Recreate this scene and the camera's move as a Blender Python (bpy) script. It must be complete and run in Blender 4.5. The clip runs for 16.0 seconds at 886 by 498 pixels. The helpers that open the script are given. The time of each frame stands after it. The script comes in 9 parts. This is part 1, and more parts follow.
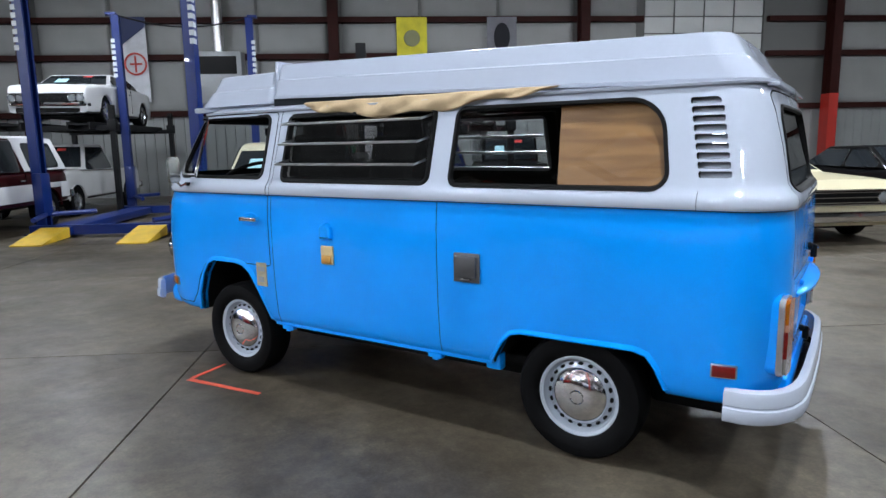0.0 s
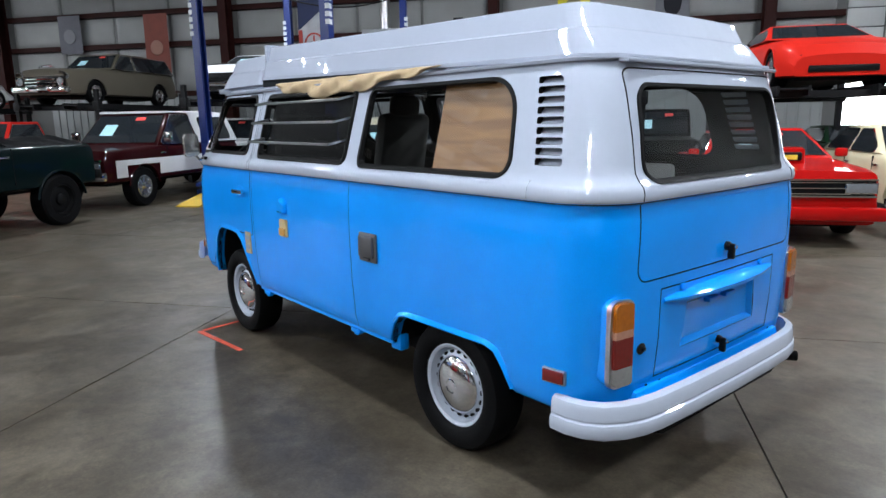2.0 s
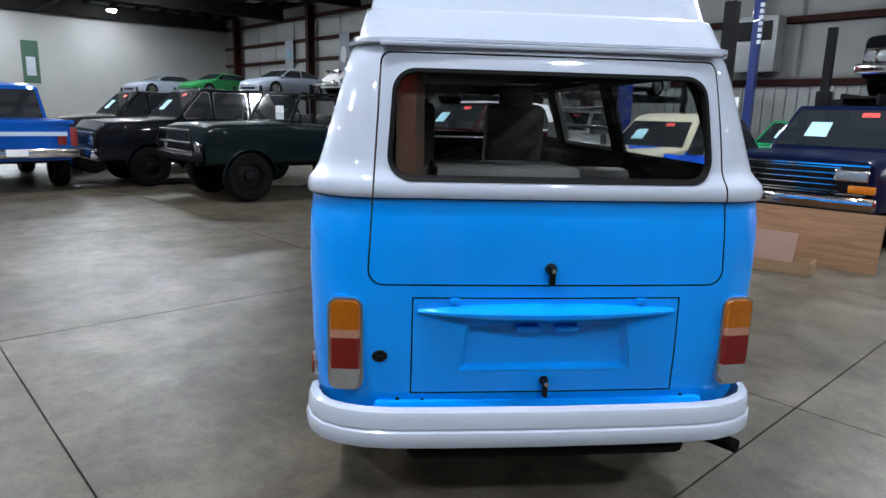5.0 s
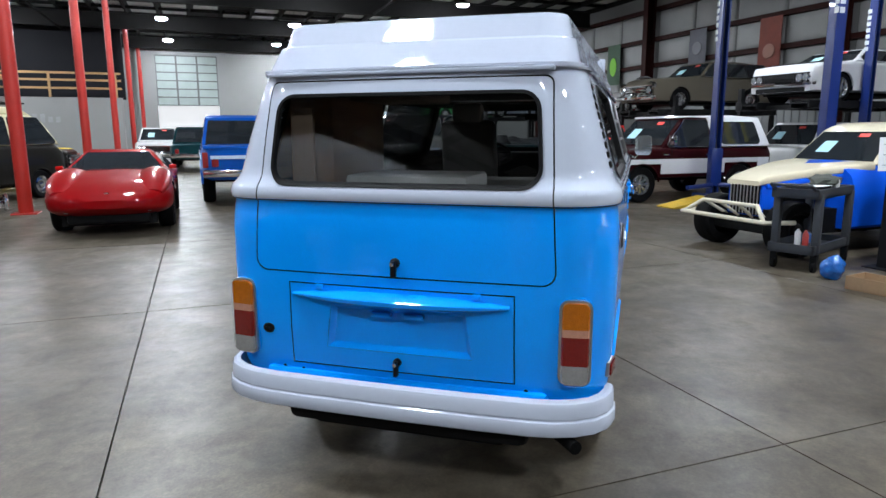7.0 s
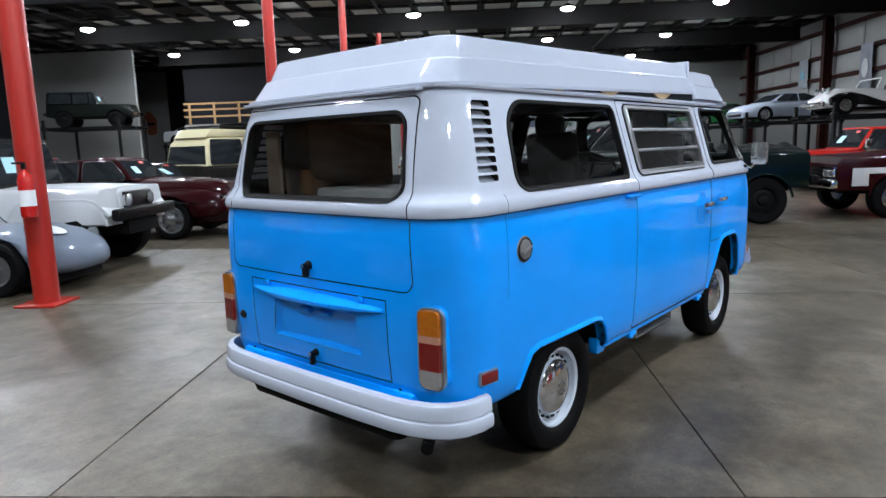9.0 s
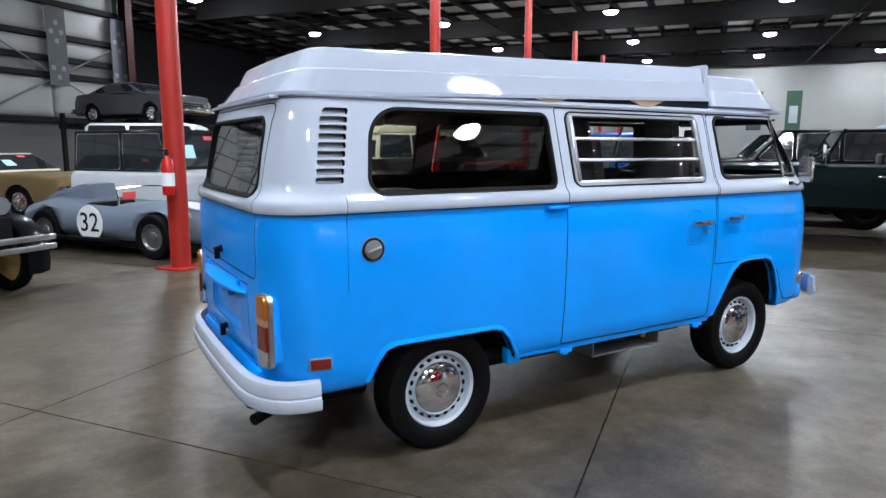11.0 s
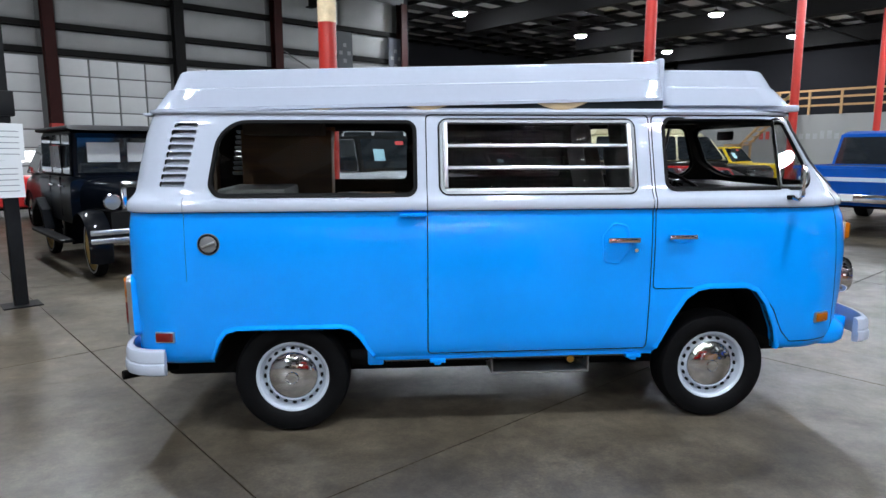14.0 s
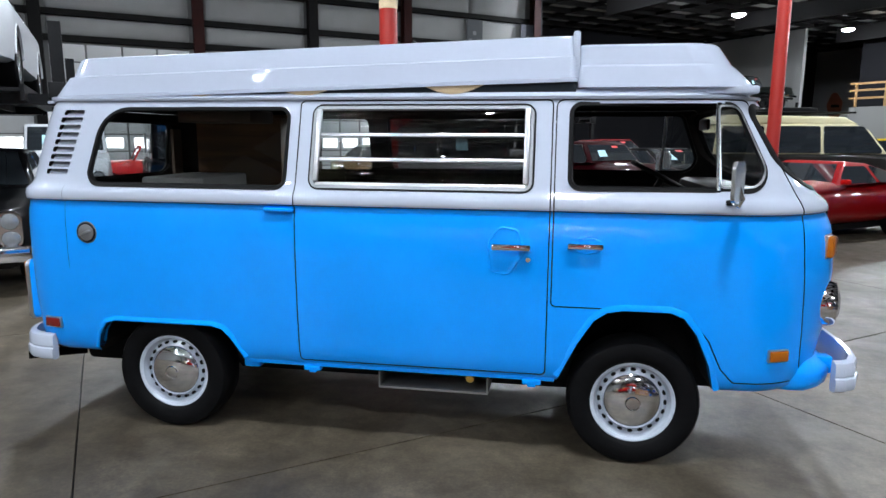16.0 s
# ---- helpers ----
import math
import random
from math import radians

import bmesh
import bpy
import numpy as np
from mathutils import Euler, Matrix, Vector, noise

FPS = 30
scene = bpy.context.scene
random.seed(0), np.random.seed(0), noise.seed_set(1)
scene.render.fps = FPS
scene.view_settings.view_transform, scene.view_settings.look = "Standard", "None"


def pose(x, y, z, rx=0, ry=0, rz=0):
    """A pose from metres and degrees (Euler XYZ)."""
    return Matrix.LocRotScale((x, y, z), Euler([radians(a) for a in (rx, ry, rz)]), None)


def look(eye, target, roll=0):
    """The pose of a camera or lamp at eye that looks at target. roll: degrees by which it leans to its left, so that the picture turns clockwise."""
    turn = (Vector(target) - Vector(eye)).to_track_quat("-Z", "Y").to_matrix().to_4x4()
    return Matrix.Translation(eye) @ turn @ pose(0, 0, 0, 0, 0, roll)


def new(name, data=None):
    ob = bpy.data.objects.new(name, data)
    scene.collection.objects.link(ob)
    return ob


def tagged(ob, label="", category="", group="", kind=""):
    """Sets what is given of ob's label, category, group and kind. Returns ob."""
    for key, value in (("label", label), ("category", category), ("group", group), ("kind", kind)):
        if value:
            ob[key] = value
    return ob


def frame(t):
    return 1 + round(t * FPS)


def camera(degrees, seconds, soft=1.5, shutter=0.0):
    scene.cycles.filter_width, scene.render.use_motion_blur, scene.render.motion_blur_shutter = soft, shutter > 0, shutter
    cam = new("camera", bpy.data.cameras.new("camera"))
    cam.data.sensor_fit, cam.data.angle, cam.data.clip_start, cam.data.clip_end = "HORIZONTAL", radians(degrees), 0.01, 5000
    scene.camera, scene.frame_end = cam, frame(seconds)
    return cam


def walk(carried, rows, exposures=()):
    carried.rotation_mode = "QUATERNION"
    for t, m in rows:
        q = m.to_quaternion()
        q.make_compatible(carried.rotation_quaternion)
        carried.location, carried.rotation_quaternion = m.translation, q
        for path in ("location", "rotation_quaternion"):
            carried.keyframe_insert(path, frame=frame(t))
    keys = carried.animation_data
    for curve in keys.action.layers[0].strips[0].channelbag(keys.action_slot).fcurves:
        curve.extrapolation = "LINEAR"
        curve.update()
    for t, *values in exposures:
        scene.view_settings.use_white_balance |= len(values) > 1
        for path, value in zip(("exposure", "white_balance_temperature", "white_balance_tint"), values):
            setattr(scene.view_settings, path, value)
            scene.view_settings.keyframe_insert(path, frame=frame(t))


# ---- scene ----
cam = camera(68.7, 16.0)
PATH = [
    (0, (-2.284, 3.637, 1.522), (-1.213, 1.977, 1.208), -1.0),
    (0.5, (-2.615, 3.436, 1.521), (-1.408, 1.875, 1.193), -1.5),
    (1, (-2.88, 3.207, 1.507), (-1.565, 1.74, 1.162), -1.4),
    (1.5, (-3.116, 2.937, 1.527), (-1.702, 1.572, 1.158), -0.7),
    (2, (-3.393, 2.67, 1.543), (-1.888, 1.411, 1.156), -0.9),
    (2.5, (-3.571, 2.375, 1.512), (-1.968, 1.242, 1.129), -0.4),
    (3, (-3.682, 2.024, 1.532), (-1.974, 1.06, 1.138), -0.2),
    (3.5, (-3.87, 1.683, 1.534), (-2.072, 0.906, 1.133), -0.2),
    (4, (-4.018, 1.341, 1.513), (-2.146, 0.76, 1.115), -0.7),
    (4.2, (-4.068, 1.189, 1.521), (-2.171, 0.699, 1.121), 0.4),
    (6.3, (-4.478, -0.391, 1.524), (-2.53, -0.14, 1.147), -0.7),
    (6.5, (-4.499, -0.547, 1.527), (-2.563, -0.211, 1.153), -0.3),
    (7, (-4.465, -0.901, 1.518), (-2.578, -0.344, 1.162), -0.2),
    (7.5, (-4.399, -1.264, 1.514), (-2.586, -0.491, 1.174), -0.8),
    (8, (-4.325, -1.686, 1.529), (-2.612, -0.708, 1.204), -0.7),
    (8.5, (-4.131, -2.039, 1.529), (-2.517, -0.903, 1.205), -0.9),
    (9, (-3.917, -2.372, 1.519), (-2.414, -1.089, 1.208), -1.8),
    (9.2, (-3.825, -2.531, 1.514), (-2.372, -1.19, 1.217), -1.5),
    (11.5, (-2.478, -3.695, 1.532), (-1.601, -1.926, 1.217), -0.4),
    (12, (-2.135, -3.884, 1.53), (-1.406, -2.048, 1.219), -1.2),
    (12.5, (-1.777, -4.045, 1.549), (-1.222, -2.15, 1.232), -1.0),
    (13, (-1.393, -4.126, 1.573), (-0.975, -2.194, 1.267), 0.2),
    (13.5, (-1.007, -4.242, 1.557), (-0.716, -2.285, 1.266), -0.0),
    (14, (-0.639, -4.291, 1.566), (-0.486, -2.32, 1.261), -0.1),
    (14.5, (-0.275, -4.252, 1.596), (-0.274, -2.278, 1.272), 0.6),
    (15, (0.123, -4.2, 1.576), (-0.022, -2.232, 1.254), 0.0),
    (15.5, (0.484, -4.076, 1.585), (0.235, -2.12, 1.249), -0.1),
    (16, (0.791, -3.852, 1.571), (0.464, -1.908, 1.233), 0.3),
]
walk(cam, [(t, look(eye, target, roll)) for t, eye, target, roll in PATH])

# ---- world and light ----
TURN = 37.0                      # the hall stands turned against the camper, whose nose points along +x
HALL = Matrix.Rotation(radians(TURN), 4, "Z")


def hall(u, v, z=0.0):
    """A place from the hall's own axes: u along its length, v across."""
    return HALL @ Vector((u, v, z))


world = bpy.data.worlds.new("world")
scene.world = world
world.use_nodes = True
sky = world.node_tree.nodes.new("ShaderNodeTexSky")
sky.sky_type = "NISHITA"
sky.sun_disc = False
sky.sun_elevation, sky.sun_rotation = radians(40), radians(200)
world.node_tree.links.new(sky.outputs[0], world.node_tree.nodes["Background"].inputs[0])
world.node_tree.nodes["Background"].inputs[1].default_value = 0.12
LAMP_POWER = 540.0
LAMPS_U = (-16.9, -8.4, -1.1, 8.0, 16.3, 24.6, 32.9, 41.2)
LAMPS_V = (-9.8, -3.4, 3.2, 10.8, 17.8)
LAMP_Z = 7.2

# ---- materials ----
MATS = {}


def nodes_of(name):
    m = bpy.data.materials.new(name)
    m.use_nodes = True
    return m, m.node_tree.nodes, m.node_tree.links, m.node_tree.nodes["Principled BSDF"]


def mat(name, col, rough=0.5, metal=0.0, var=0.12, scale=3.0, bump=0.0, bscale=60.0, coat=0.0, spec=0.5, fine=40.0, rvar=0.1):
    """Painted, metal, rubber or cloth surface: base colour that varies at two scales, with fine relief."""
    if name in MATS:
        return MATS[name]
    if max(col) < 0.035 and metal < 0.5 and coat == 0.0:
        spec = min(spec, 0.12)
    m, n, l, b = nodes_of(name)
    tc = n.new("ShaderNodeTexCoord")
    big, small = n.new("ShaderNodeTexNoise"), n.new("ShaderNodeTexNoise")
    big.inputs["Scale"].default_value, small.inputs["Scale"].default_value = scale, fine
    big.inputs["Detail"].default_value = 6.0
    small.inputs["Detail"].default_value = 4.0
    l.new(tc.outputs["Object"], big.inputs["Vector"])
    l.new(tc.outputs["Object"], small.inputs["Vector"])
    mix = n.new("ShaderNodeMath")
    mix.operation = "MULTIPLY_ADD"
    mix.inputs[1].default_value, mix.inputs[2].default_value = 0.35, 0.0
    l.new(small.outputs["Fac"], mix.inputs[0])
    add = n.new("ShaderNodeMath")
    add.operation = "MULTIPLY_ADD"
    add.inputs[1].default_value = 0.65
    l.new(big.outputs["Fac"], add.inputs[0])
    l.new(mix.outputs[0], add.inputs[2])
    ramp = n.new("ShaderNodeMapRange")
    ramp.inputs["From Min"].default_value, ramp.inputs["From Max"].default_value = 0.3, 0.7
    ramp.inputs["To Min"].default_value, ramp.inputs["To Max"].default_value = 1 - var, 1 + var
    l.new(add.outputs[0], ramp.inputs["Value"])
    tint = n.new("ShaderNodeVectorMath")
    tint.operation = "SCALE"
    tint.inputs[0].default_value = col
    l.new(ramp.outputs[0], tint.inputs["Scale"])
    l.new(tint.outputs[0], b.inputs["Base Color"])
    rr = n.new("ShaderNodeMapRange")
    rr.inputs["To Min"].default_value, rr.inputs["To Max"].default_value = max(0.02, rough * (1 - rvar * 2)), min(1, rough * (1 + rvar * 2))
    l.new(big.outputs["Fac"], rr.inputs["Value"])
    l.new(rr.outputs[0], b.inputs["Roughness"])
    b.inputs["Metallic"].default_value = metal
    b.inputs["Coat Weight"].default_value = coat
    b.inputs["Coat Roughness"].default_value = 0.02
    b.inputs["Specular IOR Level"].default_value = spec
    if bump:
        bn, bp = n.new("ShaderNodeTexNoise"), n.new("ShaderNodeBump")
        bn.inputs["Scale"].default_value, bn.inputs["Detail"].default_value = bscale, 5.0
        bp.inputs["Strength"].default_value, bp.inputs["Distance"].default_value = bump, 0.01
        l.new(tc.outputs["Object"], bn.inputs["Vector"])
        l.new(bn.outputs["Fac"], bp.inputs["Height"])
        l.new(bp.outputs[0], b.inputs["Normal"])
    MATS[name] = m
    return m


def paint(name, col):
    """Glossy car paint with a trace of orange peel."""
    if max(col) <= 0.06:
        col = tuple(c * 0.6 for c in col)
    return mat("paint_" + name, col, 0.45, 0.0, 0.05, 2.0, 0.012, 110.0, 0.55 if max(col) > 0.06 else 0.3, spec=0.03)


def glow(name, col, power):
    if name in MATS:
        return MATS[name]
    m, n, l, b = nodes_of(name)
    b.inputs["Base Color"].default_value = (*col, 1)
    b.inputs["Emission Color"].default_value = (*col, 1)
    b.inputs["Emission Strength"].default_value = power
    MATS[name] = m
    return m


def pane(name, tint, rough=0.0, shine=0.9):
    """A thin sheet of glass: lets light through, tinted, and mirrors by its angle."""
    if name in MATS:
        return MATS[name]
    m, n, l, b = nodes_of(name)
    n.remove(b)
    t, g, f, mx = n.new("ShaderNodeBsdfTransparent"), n.new("ShaderNodeBsdfGlossy"), n.new("ShaderNodeLayerWeight"), n.new("ShaderNodeMixShader")
    t.inputs[0].default_value = (*tint, 1)
    g.inputs["Roughness"].default_value = rough
    f.inputs["Blend"].default_value = 0.5
    steep, boost = n.new("ShaderNodeMath"), n.new("ShaderNodeMath")
    steep.operation, boost.operation = "POWER", "MULTIPLY_ADD"
    steep.inputs[1].default_value = 5.0
    boost.inputs[1].default_value, boost.inputs[2].default_value = 0.9 * shine, 0.04 * shine
    l.new(f.outputs["Facing"], steep.inputs[0])
    l.new(steep.outputs[0], boost.inputs[0])
    l.new(boost.outputs[0], mx.inputs[0])
    l.new(t.outputs[0], mx.inputs[1])
    l.new(g.outputs[0], mx.inputs[2])
    l.new(mx.outputs[0], n["Material Output"].inputs[0])
    MATS[name] = m
    return m


def concrete_mat():
    """Sealed warehouse concrete: mottled tan grey, cloudy stains, pale scuffs, tyre marks, gloss in patches."""
    m, n, l, b = nodes_of("floor_concrete")
    tc = n.new("ShaderNodeNewGeometry")

    def nz(scale, detail=6.0, rough=0.6, dist=0.0):
        k = n.new("ShaderNodeTexNoise")
        k.inputs["Scale"].default_value, k.inputs["Detail"].default_value = scale, detail
        k.inputs["Roughness"].default_value, k.inputs["Distortion"].default_value = rough, dist
        l.new(tc.outputs["Position"], k.inputs["Vector"])
        return k

    def ramp(src, lo, hi, c0, c1):
        r = n.new("ShaderNodeValToRGB")
        r.color_ramp.elements[0].position, r.color_ramp.elements[1].position = lo, hi
        r.color_ramp.elements[0].color, r.color_ramp.elements[1].color = (*c0, 1), (*c1, 1)
        l.new(src.outputs["Fac"], r.inputs[0])
        return r

    def blend(kind, fac, a, c):
        x = n.new("ShaderNodeMix")
        x.data_type, x.blend_type = "RGBA", kind
        if isinstance(fac, float):
            x.inputs[0].default_value = fac
        else:
            l.new(fac, x.inputs[0])
        l.new(a, x.inputs[6])
        l.new(c, x.inputs[7])
        return x.outputs[2]

    cloud = ramp(nz(0.6, 8, 0.66, 0.5), 0.32, 0.68, (0.045, 0.0365, 0.0262), (0.119, 0.1, 0.0755))
    mid = ramp(nz(3.2, 8, 0.68, 0.3), 0.35, 0.7, (0.58, 0.56, 0.53), (1.28, 1.27, 1.25))
    grain = ramp(nz(60, 6, 0.75), 0.3, 0.7, (0.66, 0.65, 0.63), (1.28, 1.28, 1.28))
    mottle = ramp(nz(13, 8, 0.72, 0.3), 0.32, 0.68, (0.70, 0.69, 0.67), (1.26, 1.26, 1.25))
    col = blend("MULTIPLY", 1.0, cloud.outputs[0], mid.outputs[0])
    col = blend("MULTIPLY", 1.0, col, grain.outputs[0])
    col = blend("MULTIPLY", 1.0, col, mottle.outputs[0])
    scuff = ramp(nz(1.3, 10, 0.72, 0.4), 0.50, 0.80, (0, 0, 0), (1, 1, 1))
    pale = n.new("ShaderNodeRGB")
    pale.outputs[0].default_value = (0.19, 0.168, 0.132, 1)
    half = n.new("ShaderNodeMath")
    half.operation = "MULTIPLY"
    half.inputs[1].default_value = 0.6
    l.new(scuff.outputs[0], half.inputs[0])
    col = blend("MIX", half.outputs[0], col, pale.outputs[0])
    spots = ramp(nz(2.6, 10, 0.7, 0.0), 0.52, 0.86, (0, 0, 0), (1, 1, 1))
    dark = n.new("ShaderNodeRGB")
    dark.outputs[0].default_value = (0.038, 0.032, 0.025, 1)
    third = n.new("ShaderNodeMath")
    third.operation = "MULTIPLY"
    third.inputs[1].default_value = 0.35
    l.new(spots.outputs[0], third.inputs[0])
    col = blend("MIX", third.outputs[0], col, dark.outputs[0])
    l.new(col, b.inputs["Base Color"])
    rr = n.new("ShaderNodeMapRange")
    rr.inputs["From Min"].default_value, rr.inputs["From Max"].default_value = 0.3, 0.7
    rr.inputs["To Min"].default_value, rr.inputs["To Max"].default_value = 0.32, 0.52
    b.inputs["Specular IOR Level"].default_value = 0.42
    l.new(nz(2.2, 9, 0.7, 0.4).outputs["Fac"], rr.inputs["Value"])
    l.new(rr.outputs[0], b.inputs["Roughness"])
    bp = n.new("ShaderNodeBump")
    bp.inputs["Strength"].default_value, bp.inputs["Distance"].default_value = 0.12, 0.004
    l.new(nz(28, 6, 0.6).outputs["Fac"], bp.inputs["Height"])
    l.new(bp.outputs[0], b.inputs["Normal"])
    return m


def wood_mat(name, c0, c1, rough=0.4, along=0):
    if name in MATS:
        return MATS[name]
    m, n, l, b = nodes_of(name)
    tc, mp, nz, r = n.new("ShaderNodeTexCoord"), n.new("ShaderNodeMapping"), n.new("ShaderNodeTexNoise"), n.new("ShaderNodeValToRGB")
    s = [14.0, 14.0, 14.0]
    s[along] = 0.9
    mp.inputs["Scale"].default_value = s
    nz.inputs["Scale"].default_value, nz.inputs["Detail"].default_value, nz.inputs["Distortion"].default_value = 2.2, 8.0, 0.5
    r.color_ramp.elements[0].position, r.color_ramp.elements[1].position = 0.35, 0.68
    r.color_ramp.elements[0].color, r.color_ramp.elements[1].color = (*c0, 1), (*c1, 1)
    l.new(tc.outputs["Object"], mp.inputs[0])
    l.new(mp.outputs[0], nz.inputs["Vector"])
    l.new(nz.outputs["Fac"], r.inputs[0])
    l.new(r.outputs[0], b.inputs["Base Color"])
    b.inputs["Roughness"].default_value = rough
    MATS[name] = m
    return m


def waxed(m, wave, swell, peel, grain):
    """Polished coat over the paint: slow waves of the panel and a fine orange peel bend its mirror image."""
    n, l = m.node_tree.nodes, m.node_tree.links
    b = n["Principled BSDF"]
    tc, big, fine = n.new("ShaderNodeTexCoord"), n.new("ShaderNodeTexNoise"), n.new("ShaderNodeTexNoise")
    big.inputs["Scale"].default_value, big.inputs["Detail"].default_value = wave, 2.0
    fine.inputs["Scale"].default_value, fine.inputs["Detail"].default_value = peel, 2.0
    b1, b2 = n.new("ShaderNodeBump"), n.new("ShaderNodeBump")
    b1.inputs["Strength"].default_value, b1.inputs["Distance"].default_value = swell, 0.2
    b2.inputs["Strength"].default_value, b2.inputs["Distance"].default_value = grain, 0.004
    l.new(tc.outputs["Object"], big.inputs["Vector"])
    l.new(tc.outputs["Object"], fine.inputs["Vector"])
    l.new(big.outputs["Fac"], b1.inputs["Height"])
    l.new(fine.outputs["Fac"], b2.inputs["Height"])
    l.new(b1.outputs[0], b2.inputs["Normal"])
    l.new(b2.outputs[0], b.inputs["Coat Normal"])
    return m


BLUE = waxed(mat("camper_blue", (0.0004, 0.315, 0.99), 0.5, 0.0, 0.12, 1.6, 0.05, 220.0, 0.9, spec=0.03, fine=200.0), 2.6, 0.055, 300.0, 0.05)
WHITE = waxed(mat("camper_white", (0.46, 0.505, 0.60), 0.5, 0.0, 0.03, 1.5, 0.014, 80.0, 1.0, spec=0.03), 3.0, 0.03, 260.0, 0.012)
ROOFWHITE = waxed(mat("fibreglass_white", (0.415, 0.455, 0.545), 0.5, 0.0, 0.03, 2.0, 0.02, 40.0, 0.9, spec=0.05), 3.5, 0.04, 160.0, 0.02)
RIMWHITE = mat("rim_white", (0.47, 0.52, 0.60), 0.25, 0.0, 0.04, 5.0, coat=0.3)
RUBBER = mat("tyre_rubber", (0.0045, 0.0045, 0.005), 0.62, 0.0, 0.25, 8.0, 0.15, 60.0, spec=0.07)
SEAL = mat("black_seal", (0.005, 0.005, 0.0055), 0.6, 0.0, 0.2, 10.0, spec=0.2)
CHROME = mat("chrome", (0.78, 0.78, 0.8), 0.08, 1.0, 0.06, 6.0)
ALU = mat("aluminium", (0.55, 0.56, 0.58), 0.32, 1.0, 0.1, 12.0)
DARK = mat("dark_under", (0.007, 0.007, 0.0075), 0.85, 0.0, 0.3, 4.0, 0.2, 30.0)
BLACK = mat("black_plastic", (0.006, 0.006, 0.0065), 0.38, 0.0, 0.2, 10.0, spec=0.3)
AMBER = mat("amber_lens", (0.40, 0.11, 0.003), 0.14, 0.0, 0.12, 60.0, 0.25, 160.0, 0.5)
REDLENS = mat("red_lens", (0.16, 0.007, 0.006), 0.14, 0.0, 0.12, 60.0, 0.25, 160.0, 0.5)
PINKLENS = mat("pale_lens", (0.45, 0.22, 0.15), 0.14, 0.0, 0.12, 60.0, 0.25, 160.0, 0.5)
CLEARLENS = mat("clear_lens", (0.28, 0.275, 0.27), 0.16, 0.2, 0.12, 60.0, 0.25, 160.0, 0.5)
GREYCLOTH = mat("grey_cushion", (0.11, 0.107, 0.10), 0.9, 0.0, 0.12, 5.0, 0.3, 200.0)
SEATGREY = mat("seat_grey", (0.09, 0.087, 0.083), 0.85, 0.0, 0.15, 5.0, 0.3, 160.0)
TAN = mat("tan_canvas", (0.50, 0.37, 0.22), 0.85, 0.0, 0.10, 4.0, 0.35, 220.0)
PAPER = mat("paper", (0.74, 0.76, 0.78), 0.7, 0.0, 0.03, 6.0)
PAPERBLUE = mat("paper_pale_blue", (0.42, 0.70, 0.78), 0.6, 0.0, 0.04, 6.0)
PAPERRED = mat("paper_red", (0.72, 0.06, 0.05), 0.6, 0.0, 0.05, 6.0)
INK = mat("print_grey", (0.25, 0.27, 0.3), 0.7, 0.0, 0.05, 6.0)
PLY = wood_mat("cabinet_wood", (0.20, 0.088, 0.026), (0.33, 0.165, 0.054), 0.42)
GLASS = pane("window_glass", (0.915, 0.93, 0.93))
CARGLASS = mat("dark_car_glass", (0.018, 0.022, 0.026), 0.05, 0.0, 0.1, 2.0, coat=0.3, spec=0.8)
STEELBLACK = mat("lift_black", (0.010, 0.010, 0.011), 0.45, 0.0, 0.25, 3.0, 0.1, 40.0)
LIFTBLUE = mat("lift_blue", (0.003, 0.018, 0.13), 0.35, 0.0, 0.12, 3.0, 0.06, 40.0, 0.2)
POSTRED = mat("post_red", (0.36, 0.016, 0.009), 0.4, 0.0, 0.12, 2.0, 0.06, 30.0, 0.2)
STEELRED = mat("primer_red_steel", (0.026, 0.006, 0.005), 0.6, 0.0, 0.2, 2.5, 0.1, 30.0)
YELLOW = mat("ramp_yellow", (0.62, 0.40, 0.03), 0.5, 0.0, 0.2, 6.0, 0.1, 50.0)

# ---- builders ----


def mesh_from(bm, name, mats, smooth=35.0):
    bmesh.ops.recalc_face_normals(bm, faces=bm.faces)
    me = bpy.data.meshes.new(name)
    bm.to_mesh(me)
    bm.free()
    for k in (mats if isinstance(mats, (list, tuple)) else [mats]):
        me.materials.append(k)
    if smooth:
        me.shade_smooth()
        me.set_sharp_from_angle(angle=radians(smooth))
    return me


def part(name, bm, mats, parent=None, label="", smooth=35.0, m=None):
    ob = new(name, mesh_from(bm, name, mats, smooth))
    if parent is not None:
        ob.parent = parent
    if m is not None:
        ob.matrix_basis = m
    return tagged(ob, label)


def shared(name, me, parent, m):
    """A further part on a mesh that stands already."""
    ob = new(name, me)
    ob.parent = parent
    ob.matrix_basis = m
    return ob


def thing(name, label, category, m=None, group="", kind=""):
    ob = new(name)
    ob.empty_display_size = 0.1
    if m is not None:
        ob.matrix_basis = m
    return tagged(ob, label, category, group, kind)


def B(*boxes, bev=0.0, bm=None):
    """Boxes (x0, x1, y0, y1, z0, z1) in one bmesh, edges rounded by bev."""
    bm = bm or bmesh.new()
    for x0, x1, y0, y1, z0, z1 in boxes:
        r = bmesh.ops.create_cube(bm, size=1, matrix=Matrix.Translation(((x0 + x1) / 2, (y0 + y1) / 2, (z0 + z1) / 2)) @ Matrix.Diagonal((abs(x1 - x0), abs(y1 - y0), abs(z1 - z0), 1)))
        if bev:
            es = {e for v in r["verts"] for e in v.link_edges}
            bmesh.ops.bevel(bm, geom=list(es), offset=bev, segments=2, affect="EDGES", profile=0.5)
    return bm


